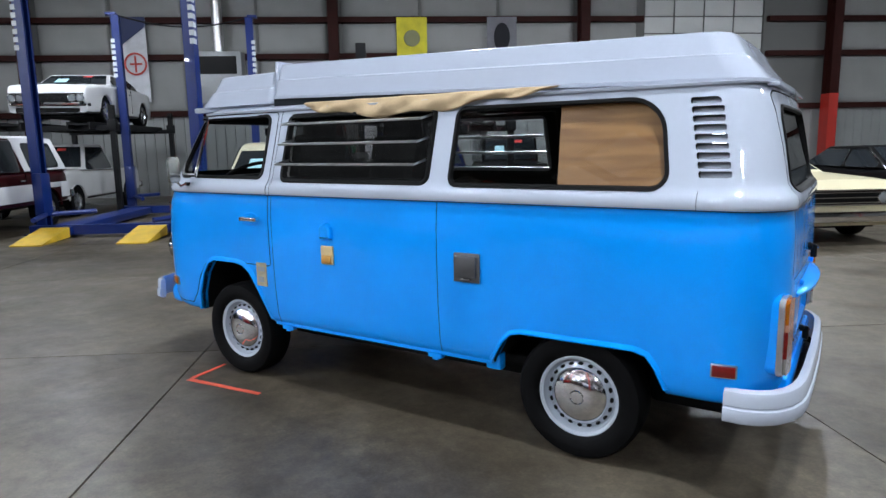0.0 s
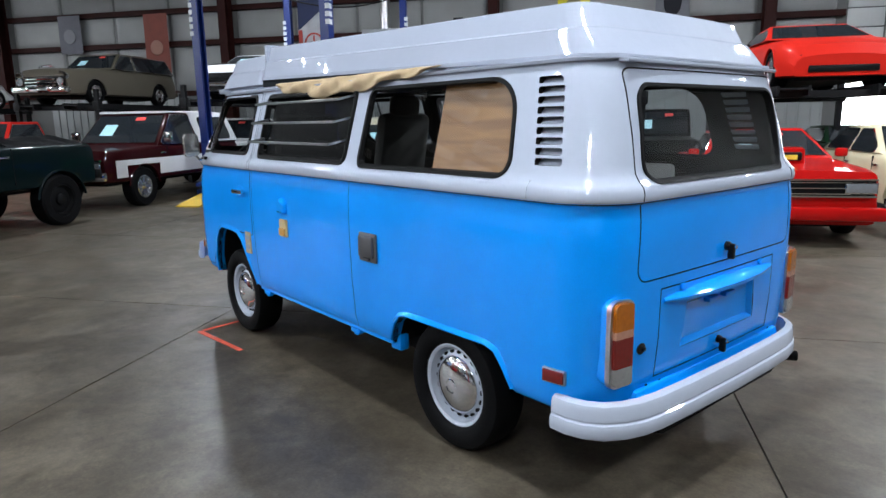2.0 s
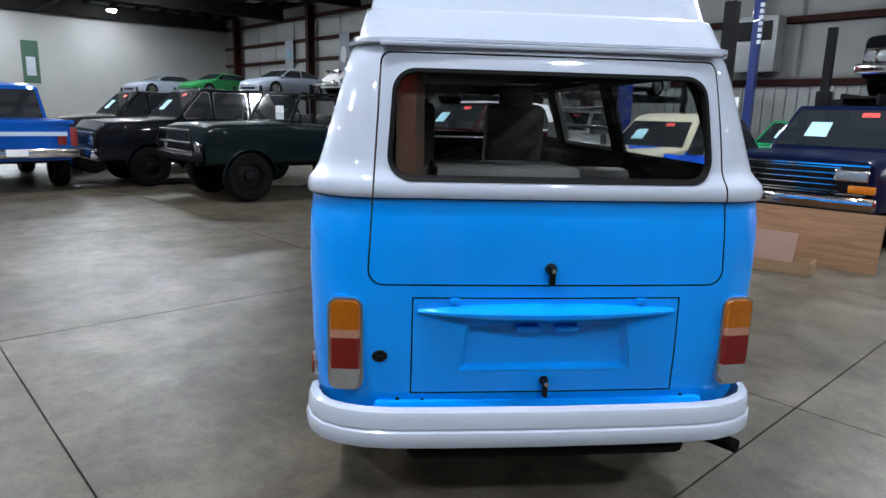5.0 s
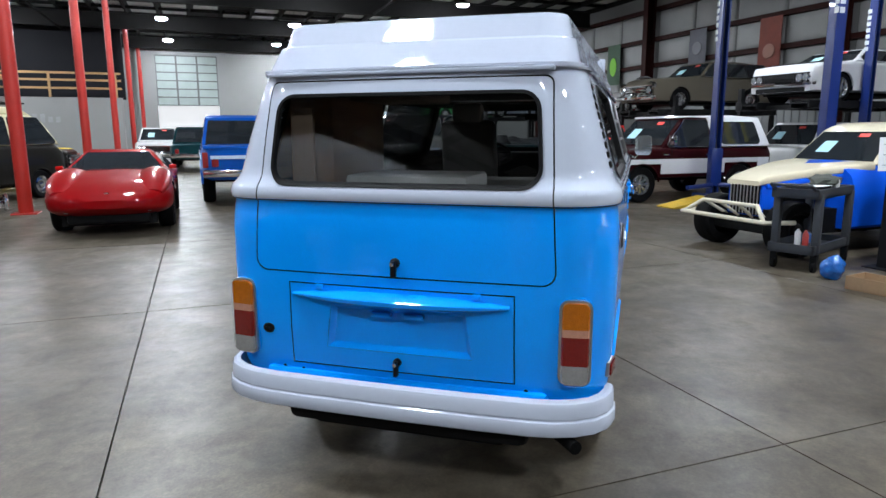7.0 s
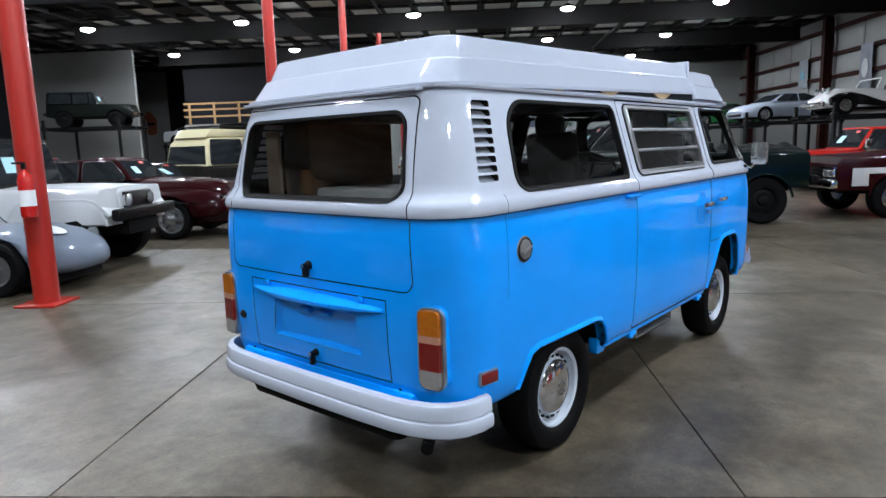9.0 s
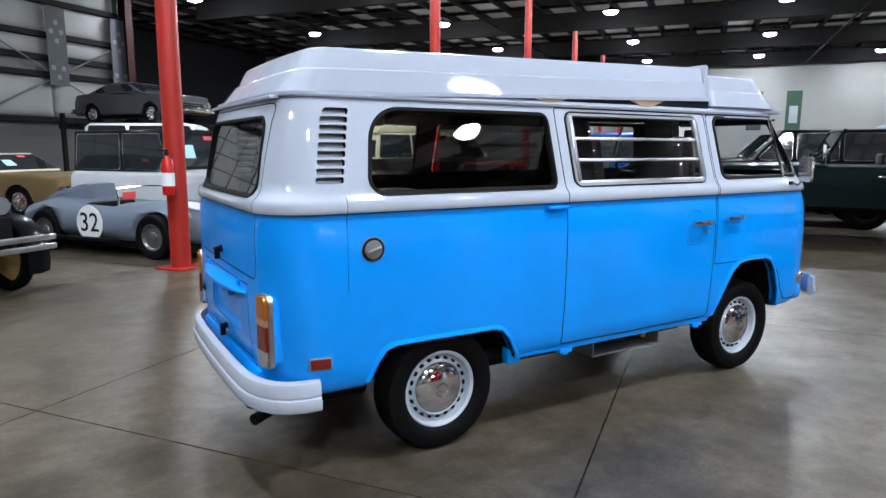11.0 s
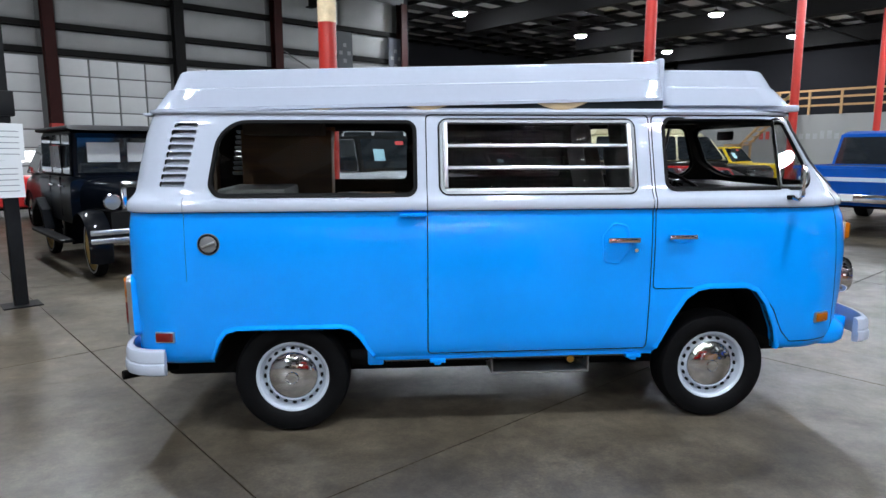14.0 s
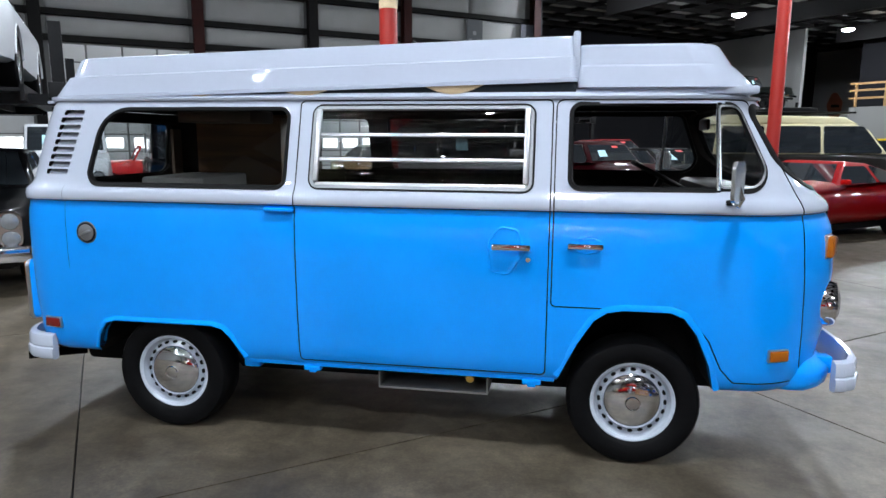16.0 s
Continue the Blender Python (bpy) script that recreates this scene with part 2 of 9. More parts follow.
def rod(p, q, r, r2=None, seg=12, bm=None, caps=True):
    bm = bm or bmesh.new()
    p, q = Vector(p), Vector(q)
    m = Matrix.Translation((p + q) / 2) @ (q - p).to_track_quat("Z", "Y").to_matrix().to_4x4()
    bmesh.ops.create_cone(bm, cap_ends=caps, segments=seg, radius1=r, radius2=r if r2 is None else r2, depth=(q - p).length, matrix=m)
    return bm


def tube(pts, r, seg=8, bm=None):
    for a, b in zip(pts, pts[1:]):
        bm = rod(a, b, r, seg=seg, bm=bm)
    for p in pts[1:-1]:
        bmesh.ops.create_uvsphere(bm, u_segments=seg, v_segments=6, radius=r, matrix=Matrix.Translation(p))
    return bm


def lathe(profile, seg=32, bm=None, m=None):
    """Turns a profile of (r, h) round the y axis, h along -y."""
    bm = bm or bmesh.new()
    rings = []
    for r, h in profile:
        if r < 1e-5:
            rings.append([bm.verts.new((0, -h, 0))])
        else:
            rings.append([bm.verts.new((r * math.cos(2 * math.pi * k / seg), -h, r * math.sin(2 * math.pi * k / seg))) for k in range(seg)])
    for a, b in zip(rings, rings[1:]):
        for k in range(seg):
            q = [a[k % len(a)], a[(k + 1) % len(a)], b[(k + 1) % len(b)], b[k % len(b)]]
            q = list(dict.fromkeys(q))
            if len(q) > 2:
                bm.faces.new(q)
    if m is not None:
        bm.transform(m)
    return bm


def rings_to_mesh(rings, cap0=True, cap1=True, bm=None, mat_of=None):
    bm = bm or bmesh.new()
    rows = [[bm.verts.new(p) for p in ring] for ring in rings]
    n = len(rows[0])
    for i, (a, b) in enumerate(zip(rows, rows[1:])):
        for k in range(n):
            f = bm.faces.new((a[k], a[(k + 1) % n], b[(k + 1) % n], b[k]))
            if mat_of:
                f.material_index = mat_of(i)
    if cap0:
        bm.faces.new(rows[0][::-1])
    if cap1:
        f = bm.faces.new(rows[-1])
        if mat_of:
            f.material_index = mat_of(len(rows) - 2)
    return bm


def rounded(poly, radii, seg=6):
    """A polygon (counter-clockwise or not) with its corners rounded."""
    out, n = [], len(poly)
    for i, p in enumerate(poly):
        r = radii[i] if isinstance(radii, (list, tuple)) else radii
        p, a, b = Vector(p), Vector(poly[i - 1]), Vector(poly[(i + 1) % n])
        if r <= 0:
            out.append(tuple(p))
            continue
        da, db = (a - p).normalized(), (b - p).normalized()
        half = da.angle(db) / 2
        d = min(r / math.tan(half), 0.49 * (a - p).length, 0.49 * (b - p).length)
        rad = d * math.tan(half)
        c = p + (da + db).normalized() * (rad / math.sin(half))
        s, e = p + da * d - c, p + db * d - c
        for k in range(seg + 1):
            w = s.slerp(e, k / seg, s) if s.length > 1e-9 and e.length > 1e-9 else s
            out.append(tuple(c + w.normalized() * rad))
    return out


def grown(poly, d):
    """A polygon pushed outwards by d."""
    n = len(poly)
    area = sum(poly[i - 1][0] * poly[i][1] - poly[i][0] * poly[i - 1][1] for i in range(n))
    s = 1 if area > 0 else -1
    out = []
    for i in range(n):
        p, a, b = Vector(poly[i]), Vector(poly[i - 1]), Vector(poly[(i + 1) % n])
        e1, e2 = (p - a), (b - p)
        if e1.length < 1e-9 or e2.length < 1e-9:
            out.append(tuple(p))
            continue
        n1, n2 = Vector((e1.y, -e1.x)).normalized() * s, Vector((e2.y, -e2.x)).normalized() * s
        nn = n1 + n2
        nn = nn.normalized() if nn.length > 1e-6 else n1
        out.append(tuple(p + nn * (d / max(0.35, nn.dot(n1)))))
    return out


def prism(poly, axis, lo, hi, bm=None):
    """A flat outline, pushed along an axis from lo to hi. Outline axes: y: (x, z), x: (y, z), z: (x, y)."""
    bm = bm or bmesh.new()
    put = {"y": lambda p, h: (p[0], h, p[1]), "x": lambda p, h: (h, p[0], p[1]), "z": lambda p, h: (p[0], p[1], h)}[axis]
    a, b = [bm.verts.new(put(p, lo)) for p in poly], [bm.verts.new(put(p, hi)) for p in poly]
    n = len(poly)
    for k in range(n):
        bm.faces.new((a[k], a[(k + 1) % n], b[(k + 1) % n], b[k]))
    bm.faces.new(a[::-1])
    bm.faces.new(b)
    bmesh.ops.recalc_face_normals(bm, faces=bm.faces)
    return bm


def cut(me, bm, how="DIFFERENCE"):
    """The mesh me after a boolean with the closed shape bm; materials stay."""
    ob, tool = bpy.data.objects.new("work", me), bpy.data.objects.new("tool", bpy.data.meshes.new("tool"))
    bmesh.ops.recalc_face_normals(bm, faces=bm.faces)
    for f in bm.faces:
        f.material_index = 2
    bm.to_mesh(tool.data)
    bm.free()
    for o in (ob, tool):
        scene.collection.objects.link(o)
    md = ob.modifiers.new("cut", "BOOLEAN")
    md.operation, md.object, md.solver = how, tool, "EXACT"
    got = bpy.data.meshes.new_from_object(ob.evaluated_get(bpy.context.evaluated_depsgraph_get()))
    data = tool.data
    bpy.data.objects.remove(ob)
    bpy.data.objects.remove(tool)
    bpy.data.meshes.remove(data)
    return got


def lerp_table(rows, z):
    if z <= rows[0][0]:
        return rows[0][1:]
    for a, b in zip(rows, rows[1:]):
        if z <= b[0]:
            f = (z - a[0]) / (b[0] - a[0])
            return [p + (q - p) * f for p, q in zip(a[1:], b[1:])]
    return rows[-1][1:]

# ---- hall ----
U0, U1, V0, V1 = -22.0, 44.0, -18.3, 20.0
ROOF = 7.95
# wall base darkened: holds the shade between the swelling panels in its colour
WALLSHADE = mat("insulated_wall_shade", (0.10, 0.10, 0.098), 0.55, 0.0, 0.10, 0.8, 0.25, 6.0)
PILLOW = mat("vinyl_insulation", (0.23, 0.23, 0.228), 0.5, 0.0, 0.12, 1.1, 0.35, 5.0)
WALLPAINT = mat("white_painted_wall", (0.24, 0.239, 0.236), 0.6, 0.0, 0.06, 0.8, 0.05, 20.0)
RIBBED = mat("ribbed_sheet", (0.27, 0.28, 0.28), 0.4, 0.3, 0.12, 1.2)
GIRT = STEELRED
DECK = mat("roof_deck", (0.016, 0.016, 0.016), 0.7, 0.0, 0.2, 0.7, 0.2, 8.0)
DECKPALE = mat("roof_insulation", (0.50, 0.50, 0.485), 0.7, 0.0, 0.15, 0.7, 0.3, 5.0)
STEELDARK = mat("dark_steel", (0.008, 0.0075, 0.0075), 0.7, 0.0, 0.2, 2.0, spec=0.2)
DOORPANEL = mat("door_panel", (0.50, 0.51, 0.51), 0.45, 0.0, 0.08, 1.0, 0.1, 12.0)
DOORSTRIP = mat("door_strip", (0.12, 0.12, 0.12), 0.5, 0.2, 0.2, 3.0)
DAYLIGHT = glow("daylight", (0.92, 0.96, 1.0), 8.0)


def setting(name, bm, mats, label, m=HALL, smooth=30.0):
    return tagged(part(name, bm, mats, m=m, smooth=smooth), label, kind="structure")


# floor: a base with cast slabs, saw-cut joints between them
CONCRETE = concrete_mat()
JU, JV = 3.77, 3.10
floor = setting("floor", B((U0 - 6, U1 + 12, V0 - 12, V1 + 10, -0.3, -0.02)), STEELDARK, "mottled tan sealed concrete slabs with saw-cut joints")
slab_me = mesh_from(B((0.0048, JU - 0.0048, 0.0048, JV - 0.0048, -0.1, 0.0)), "slab", CONCRETE, 0)
far = bmesh.new()
for i in range(-8, 15):
    for j in range(-9, 10):
        u, v = -1.92 + JU * i, -0.64 + JV * j
        if u < U0 - 8 or u > U1 + 8 or v > V1 + 6 or v < V0 - 10:
            continue
        if -5 <= i <= 8 and -6 <= j <= 6:
            shared("slab", slab_me, floor, Matrix.Translation((u, v, 0)))
        else:
            B((u + 0.0048, u + JU - 0.0048, v + 0.0048, v + JV - 0.0048, -0.1, 0.0), bm=far)
tagged(part("far_slabs", far, CONCRETE, floor, smooth=0), kind="stuff")


def wall_panels(name, v_in, v_out, spans, z_top, label, inward):
    """A side wall built from upright strips of insulated sheet: spans of (u0, u1, z0)."""
    bm = bmesh.new()
    for u0, u1, z0 in spans:
        B((u0, u1, min(v_in, v_out), max(v_in, v_out), z0, z_top), bm=bm)
    return setting(name, bm, WALLSHADE, label)


def pillow_mesh(w, h):
    """A sheet of vinyl-faced insulation, held at its edges and swelling between the girts."""
    rows = []
    for d, o in ((0.0, 0.0), (0.02, 0.03), (0.07, 0.055), (0.18, 0.075)):
        rows.append([(x, o, z) for x, z in rounded([(d, d), (w - d, d), (w - d, h - d), (d, h - d)], 0.09, 4)])
    return mesh_from(rings_to_mesh(rows), "insulation_panel", PILLOW, 60)


def pillows(wall, v, into, rows, spans, width):
    for z0, z1 in rows:
        for a, b in spans:
            n = max(1, round((b - a) / width))
            w = (b - a) / n
            me = pillow_mesh(w - 0.10, z1 - z0 - 0.19)
            for k in range(n):
                shared("insulation_panel", me, wall, Matrix.Translation((a + w * k + 0.05, v + into * 0.002, z0 + 0.095)) @ Matrix.Diagonal((1, into, 1, 1)))


DOOR_A = (-12.6, -8.35)          # roller door in the south wall, half open to daylight
south = wall_panels("wall_south", V0, V0 - 0.25, [(U0, DOOR_A[0], 0), (DOOR_A[1], U1, 0), (DOOR_A[0], DOOR_A[1], 6.9)], ROOF, "pale insulated metal wall with shade-dark gaps and dark red girts", 1)
for z in (7.0, 5.68, 4.52, 2.72):
    for a, b in ((U0, DOOR_A[0] - 0.1), (DOOR_A[1] + 0.1, U1)):
        part("girt", B((a, b, V0 + 0.003, V0 + 0.20, z - 0.09, z + 0.09)), GIRT, south, "dark red steel girt", m=Matrix())
pillows(south, V0, 1, ((2.72, 4.52), (4.52, 5.68), (5.68, 7.0)), ((-20.5, -15.1), (-8.1, -6.3), (-5.9, 2.0), (2.4, 11.7), (12.1, 21.5), (21.9, 31.6), (32.0, 41.3)), 2.35)
for u in (-14.9, -6.1, 2.2, 11.9, 21.7, 31.8, 41.5):
    part("column", B((u - 0.16, u + 0.16, V0 + 0.20, V0 + 0.24, 0, 7.6), (u - 0.16, u + 0.16, V0 + 0.62, V0 + 0.66, 0, 7.6), (u - 0.02, u + 0.02, V0 + 0.24, V0 + 0.62, 0, 7.6)), GIRT, south, "dark red steel column")
    if u == -14.9:
        part("column_foot", B((u - 0.165, u + 0.165, V0 + 0.195, V0 + 0.665, 0, 3.1)), POSTRED, south, "red painted column foot")
bm = bmesh.new()
for k in range(86):
    u = -7.9 + 0.33 * k
    if u > 20:
        break
    B((u, u + 0.31, V0 + 0.003, V0 + 0.03, 0.0, 2.62), (u, u + 0.05, V0 + 0.03, V0 + 0.055, 0.0, 2.62), bm=bm)
for k in range(24):
    u = -20.5 + 0.33 * k
    if u > -13.0:
        break
    B((u, u + 0.31, V0 + 0.003, V0 + 0.03, 0.0, 2.62), (u, u + 0.05, V0 + 0.03, V0 + 0.055, 0.0, 2.62), bm=bm)
tagged(part("ribbed_lining", bm, RIBBED, south, "grey ribbed sheet lining"), kind="stuff")


def sectional_door(name, u0, u1, z0, z1, v, into, cols, label, windows=()):
    """A sectional roller door of framed panels; windows are row numbers with bright panes."""
    door = setting(name, B((u0, u1, v - 0.02, v + 0.02, z0, z1)), DOORSTRIP, label)
    rows = max(1, round((z1 - z0) / 0.56))
    h, w = (z1 - z0) / rows, (u1 - u0) / cols
    me = mesh_from(B((0.03, w - 0.03, -0.015, 0.015, 0.02, h - 0.02), bev=0.008), "panel", DOORPANEL, 30)
    for r in range(rows):
        for c in range(cols):
            shared("panel", me, door, Matrix.Translation((u0 + w * c, v + into * 0.03, z0 + h * r)))
            if r in windows:
                part("pane", B((u0 + w * (c + 0.16), u0 + w * (c + 0.84), v + into * 0.046, v + into * 0.056, z0 + h * (r + 0.22), z0 + h * (r + 0.80)), bev=0.02), glow("door_pane", (0.95, 0.97, 1.0), 3.2), door, "bright daylit window pane")
    return door


sectional_door("door_1", DOOR_A[0], DOOR_A[1], 3.55, 6.9, V0 - 0.10, 1, 4, "white sectional roller door half raised onto daylight")
setting("backdrop_south", B((DOOR_A[0] - 6, DOOR_A[1] + 6, V0 - 5.2, V0 - 5.0, -0.2, 7.5)), DAYLIGHT, "bright overcast daylight outside the doorway")

# north wall with garage doors between steel frames
north = wall_panels("wall_north", V1, V1 + 0.25, [(U0, 15.0, 0)], ROOF, "pale insulated metal wall with shade-dark gaps behind garage doors", -1)
for z in (6.35, 5.25, 4.5):
    part("girt", B((U0, 15.0, V1 - 0.20, V1 - 0.003, z - 0.09, z + 0.09)), STEELDARK, north)
for z in (3.95, 2.45):
    part("girt", B((8.9, 15.0, V1 - 0.20, V1 - 0.003, z - 0.09, z + 0.09)), STEELDARK, north)
for u, kind in ((-9.3, 1), (-3.2, 0), (1.35, 1), (5.15, 0), (8.75, 1), (14.6, 1)):
    part("column", B((u - 0.16, u + 0.16, V1 - 0.24, V1 - 0.20, 0, 7.6), (u - 0.16, u + 0.16, V1 - 0.56, V1 - 0.52, 0, 7.6), (u - 0.02, u + 0.02, V1 - 0.52, V1 - 0.24, 0, 7.6)), STEELRED if kind else STEELDARK, north, "steel frame column")
    if kind:
        part("column_foot", B((u - 0.165, u + 0.165, V1 - 0.57, V1 - 0.19, 0, 2.35)), POSTRED, north, "red painted column foot")
for k, (a, b) in enumerate(((-9.0, -3.45), (-2.95, 1.1), (1.6, 4.95), (5.4, 8.5))):
    sectional_door("door_%d" % (k + 2), a, b, 0.0, 4.35, V1 - 0.03, -1, 4 if k else 5, "white sectional garage door with lit panes", windows=(2,))
pillows(north, V1, -1, ((4.5, 5.25), (5.25, 6.35), (6.35, 7.75)), ((-21.5, -9.5), (-9.1, -3.4), (-3.0, 1.15), (1.55, 5.0), (5.3, 8.55), (8.95, 14.4)), 3.0)
pillows(north, V1, -1, ((2.45, 3.95),), ((8.95, 14.4),), 2.8)
for p, q in (((9.1, 5.2), (14.3, 2.6)), ((9.1, 2.6), (14.3, 5.2))):
    part("brace_rod", rod((p[0], V1 - 0.26, p[1]), (q[0], V1 - 0.26, q[1]), 0.03), DOORSTRIP, north)

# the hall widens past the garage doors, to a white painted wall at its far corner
# near-black: the darkness of the unlit bay and loft is put into the colour
UNLITVOID = mat("unlit_void", (0.010, 0.010, 0.012), 0.8, spec=0.1)
setting("wall_partition", B((34.0, 34.25, 20.9, V1 + 8, 0, ROOF), (46.0, 46.25, 24.7, V1 + 8, 0, ROOF)), WALLPAINT, "plain white painted partition wall")
setting("wall_store", B((15.0, 46.0, V1 + 8, V1 + 8.25, 0, ROOF), (15.0, 15.25, V1, V1 + 8, 0, ROOF)), UNLITVOID, "near-black wall standing in for the unlit far bay")
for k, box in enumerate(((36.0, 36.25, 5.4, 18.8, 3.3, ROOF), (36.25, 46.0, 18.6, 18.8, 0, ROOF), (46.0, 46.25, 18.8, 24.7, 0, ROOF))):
    setting("wall_loft_%d" % (k + 1), B(box), UNLITVOID, "near-black wall standing in for the unlit loft void")

# east end: white wall with roller door, low partition and loft rail
RD = (0.3, 4.2)
setting("wall_east", B((U1, U1 + 0.3, V0, RD[0], 0, ROOF), (U1, U1 + 0.3, RD[1], 18.6, 0, ROOF), (U1, U1 + 0.3, RD[0], RD[1], 6.6, ROOF)), WALLPAINT, "white painted end wall")
end_door = setting("door_9", B((U1 + 0.12, U1 + 0.18, RD[0], RD[1], 3.3, 6.6)), DOORSTRIP, "pale slatted roller door part raised", smooth=0)
for r in range(6):
    for c in range(3):
        w = (RD[1] - RD[0]) / 3
        part("panel", B((U1 + 0.06, U1 + 0.12, RD[0] + w * c + 0.06, RD[0] + w * (c + 1) - 0.06, 3.36 + 0.54 * r, 3.36 + 0.54 * r + 0.46)), mat("roller_panel", (0.30, 0.345, 0.33), 0.5, 0.0, 0.1, 1.5), end_door)
setting("backdrop_east", B((U1 + 5, U1 + 5.2, -4, 8, -0.2, 6)), glow("daylight_east", (0.95, 0.97, 1.0), 0.8), "bright yard outside the end door")
setting("wall_low", B((34.0, 34.25, 5.4, 18.0, 0, 3.3)), WALLPAINT, "low white partition wall under a loft")
sign = thing("wall_sign", "faded lettering drawn as plain bars on white wall", "sign", HALL)
for k in range(13):
    part("letter_bar", B((33.985, 33.998, 12.6 - 0.34 * k - 0.2, 12.6 - 0.34 * k, 2.05, 2.05 + (0.42 if k in (0, 1, 9, 10) else 0.28))), mat("sign_red", (0.45, 0.05, 0.04), 0.6) if k < 2 else mat("sign_grey", (0.30, 0.30, 0.31), 0.6), sign)
TIMBER = wood_mat("timber", (0.30, 0.17, 0.07), (0.50, 0.30, 0.13), 0.6)
rail = thing("loft_rail", "raw timber guard rail along the loft", "railing", HALL)
for z in (3.75, 4.15, 4.5):
    part("rail_board", B((33.9, 34.0, 5.4, 18.0, z - 0.05, z + 0.05)), TIMBER, rail)
for k in range(9):
    part("rail_post", B((33.88, 33.98, 5.6 + 1.5 * k, 5.7 + 1.5 * k, 3.3, 4.55)), TIMBER, rail)
stair = thing("loft_stair", "raw timber stair up to the loft", "stair", HALL)
for s in (0, 1.0):
    part("stringer", tube([(32.7 + s, 13.0, 1.8), (32.7 + s, 10.6, 4.3)], 0.07, 6), TIMBER, stair)
for k in range(9):
    part("tread", B((32.7, 33.7, 12.9 - 0.27 * k - 0.26, 12.9 - 0.27 * k, 1.9 + 0.27 * k, 1.94 + 0.27 * k)), TIMBER, stair)
part("landing", B((32.6, 33.85, 12.9, 13.9, 1.72, 1.80)), TIMBER, stair)
for a in (12.95, 13.85):
    for c in (32.65, 33.75):
        part("leg", B((c - 0.05, c + 0.05, a - 0.05, a + 0.05, 0, 1.72)), TIMBER, stair)
setting("wall_west", B((U0 - 0.3, U0, V0, V1, 0, ROOF)), WALLPAINT, "pale metal wall behind the camper")

# roof: dark deck with paler insulation bays between purlins
roof = setting("ceiling", B((U0 - 0.3, U1 + 2.6, V0 - 0.3, V1 + 8.3, ROOF, ROOF + 0.2)), DECK, "dark metal roof deck with pale insulation bays")
bays = bmesh.new()
rng = random.Random(4)
for i in range(int((U1 - U0) / 2.075)):
    for j in range(29):
        if rng.random() < 0.75:
            u, v = U0 + 2.075 * i, V0 + 1.55 * j
            B((u + 0.12, u + 1.95, v + 0.16, v + 1.35, ROOF - 0.03, ROOF - 0.004), bm=bays)
setting("ceiling_bays", bays, DECKPALE, "pale insulation between the purlins")
pur = bmesh.new()
for j in range(30):
    v = V0 + 1.55 * j
    B((U0, U1, v - 0.04, v + 0.06, ROOF - 0.24, ROOF - 0.035), bm=pur)
for k in range(33):
    u = U0 + 2.075 * k
    B((u - 0.03, u + 0.03, V0, V1 + 8, ROOF - 0.20, ROOF - 0.05), bm=pur)
setting("ceiling_purlins", pur, STEELDARK, "dark steel roof purlins")
for k, u in enumerate([1.94 + 8.3 * q for q in range(-2, 6)]):
    setting("ceiling_beam", B((u - 0.14, u + 0.14, V0 + 0.3, V1 - 0.2, 6.9, 6.94), (u - 0.14, u + 0.14, V0 + 0.3, V1 - 0.2, ROOF - 0.28, ROOF - 0.24), (u - 0.015, u + 0.015, V0 + 0.3, V1 - 0.2, 6.94, ROOF - 0.28)), STEELDARK, "dark steel roof beam")
setting("ceiling_pipe", rod((U0, 8.2, 6.9), (U1, 8.2, 6.9), 0.05), STEELDARK, "dark sprinkler pipe")
setting("ceiling_pipe", rod((U0, -6.2, 6.95), (U1, -6.2, 6.95), 0.05), STEELDARK, "dark sprinkler pipe")

# red steel posts down the middle
for k in range(-2, 6):
    post = tagged(part("red_post", rod((0, 0, 0), (0, 0, 6.9), 0.125, seg=24), POSTRED, m=Matrix.Translation(hall(1.94 + 8.3 * k, 5.1))), "round red steel roof post standing on concrete", "post", "red roof posts")
    part("base_plate", B((-0.22, 0.22, -0.22, 0.22, 0, 0.025), bev=0.004), POSTRED, post, m=Matrix.Rotation(radians(TURN), 4, "Z"))
    part("head_plate", B((-0.18, 0.18, -0.18, 0.18, 6.87, 6.9)), STEELDARK, post, m=Matrix.Rotation(radians(TURN), 4, "Z"))
    if k == 0:
        tg = part("tag", lathe([(0.128, -0.17), (0.128, 0.17)], 24, m=Matrix.Rotation(math.pi / 2, 4, "X")), mat("tag_cream", (0.62, 0.48, 0.30), 0.6, var=0.2, scale=12), post, "cream paper tag on the post", m=Matrix.Translation((0, 0, 3.48)))

# high bay lamps
lamp_me = mesh_from(lathe([(0.0, 0.11), (0.10, 0.105), (0.20, 0.08), (0.26, 0.04), (0.29, 0.0)], 20, m=Matrix.Rotation(math.pi / 2, 4, "X")), "lens", glow("lamp_lens", (0.905, 0.985, 1.075), LAMP_POWER))
hood_me = mesh_from(lathe([(0.295, -0.004), (0.315, -0.02), (0.28, -0.09), (0.12, -0.15), (0.06, -0.20), (0.0, -0.20)], 20, m=Matrix.Rotation(math.pi / 2, 4, "X")), "hood", STEELDARK)
stem_me = mesh_from(rod((0, 0, 0.2), (0, 0, ROOF - LAMP_Z), 0.012, seg=6), "stem", STEELDARK)
for u in LAMPS_U:
    for v in LAMPS_V:
        if (v > 15 and u < 12) or (u < -5 and v > 8) or (u < -15 and v > -5) or (u, v) in ((8.0, -3.4), (16.3, -9.8)):
            continue
        lp = thing("high_bay_lamp", "round high bay lamp hanging lit under the roof", "ceiling lamp", Matrix.Translation(hall(u, v, LAMP_Z)), "high bay lamps")
        shared("lens", lamp_me, lp, Matrix())
        shared("hood", hood_me, lp, Matrix())
        shared("stem", stem_me, lp, Matrix())

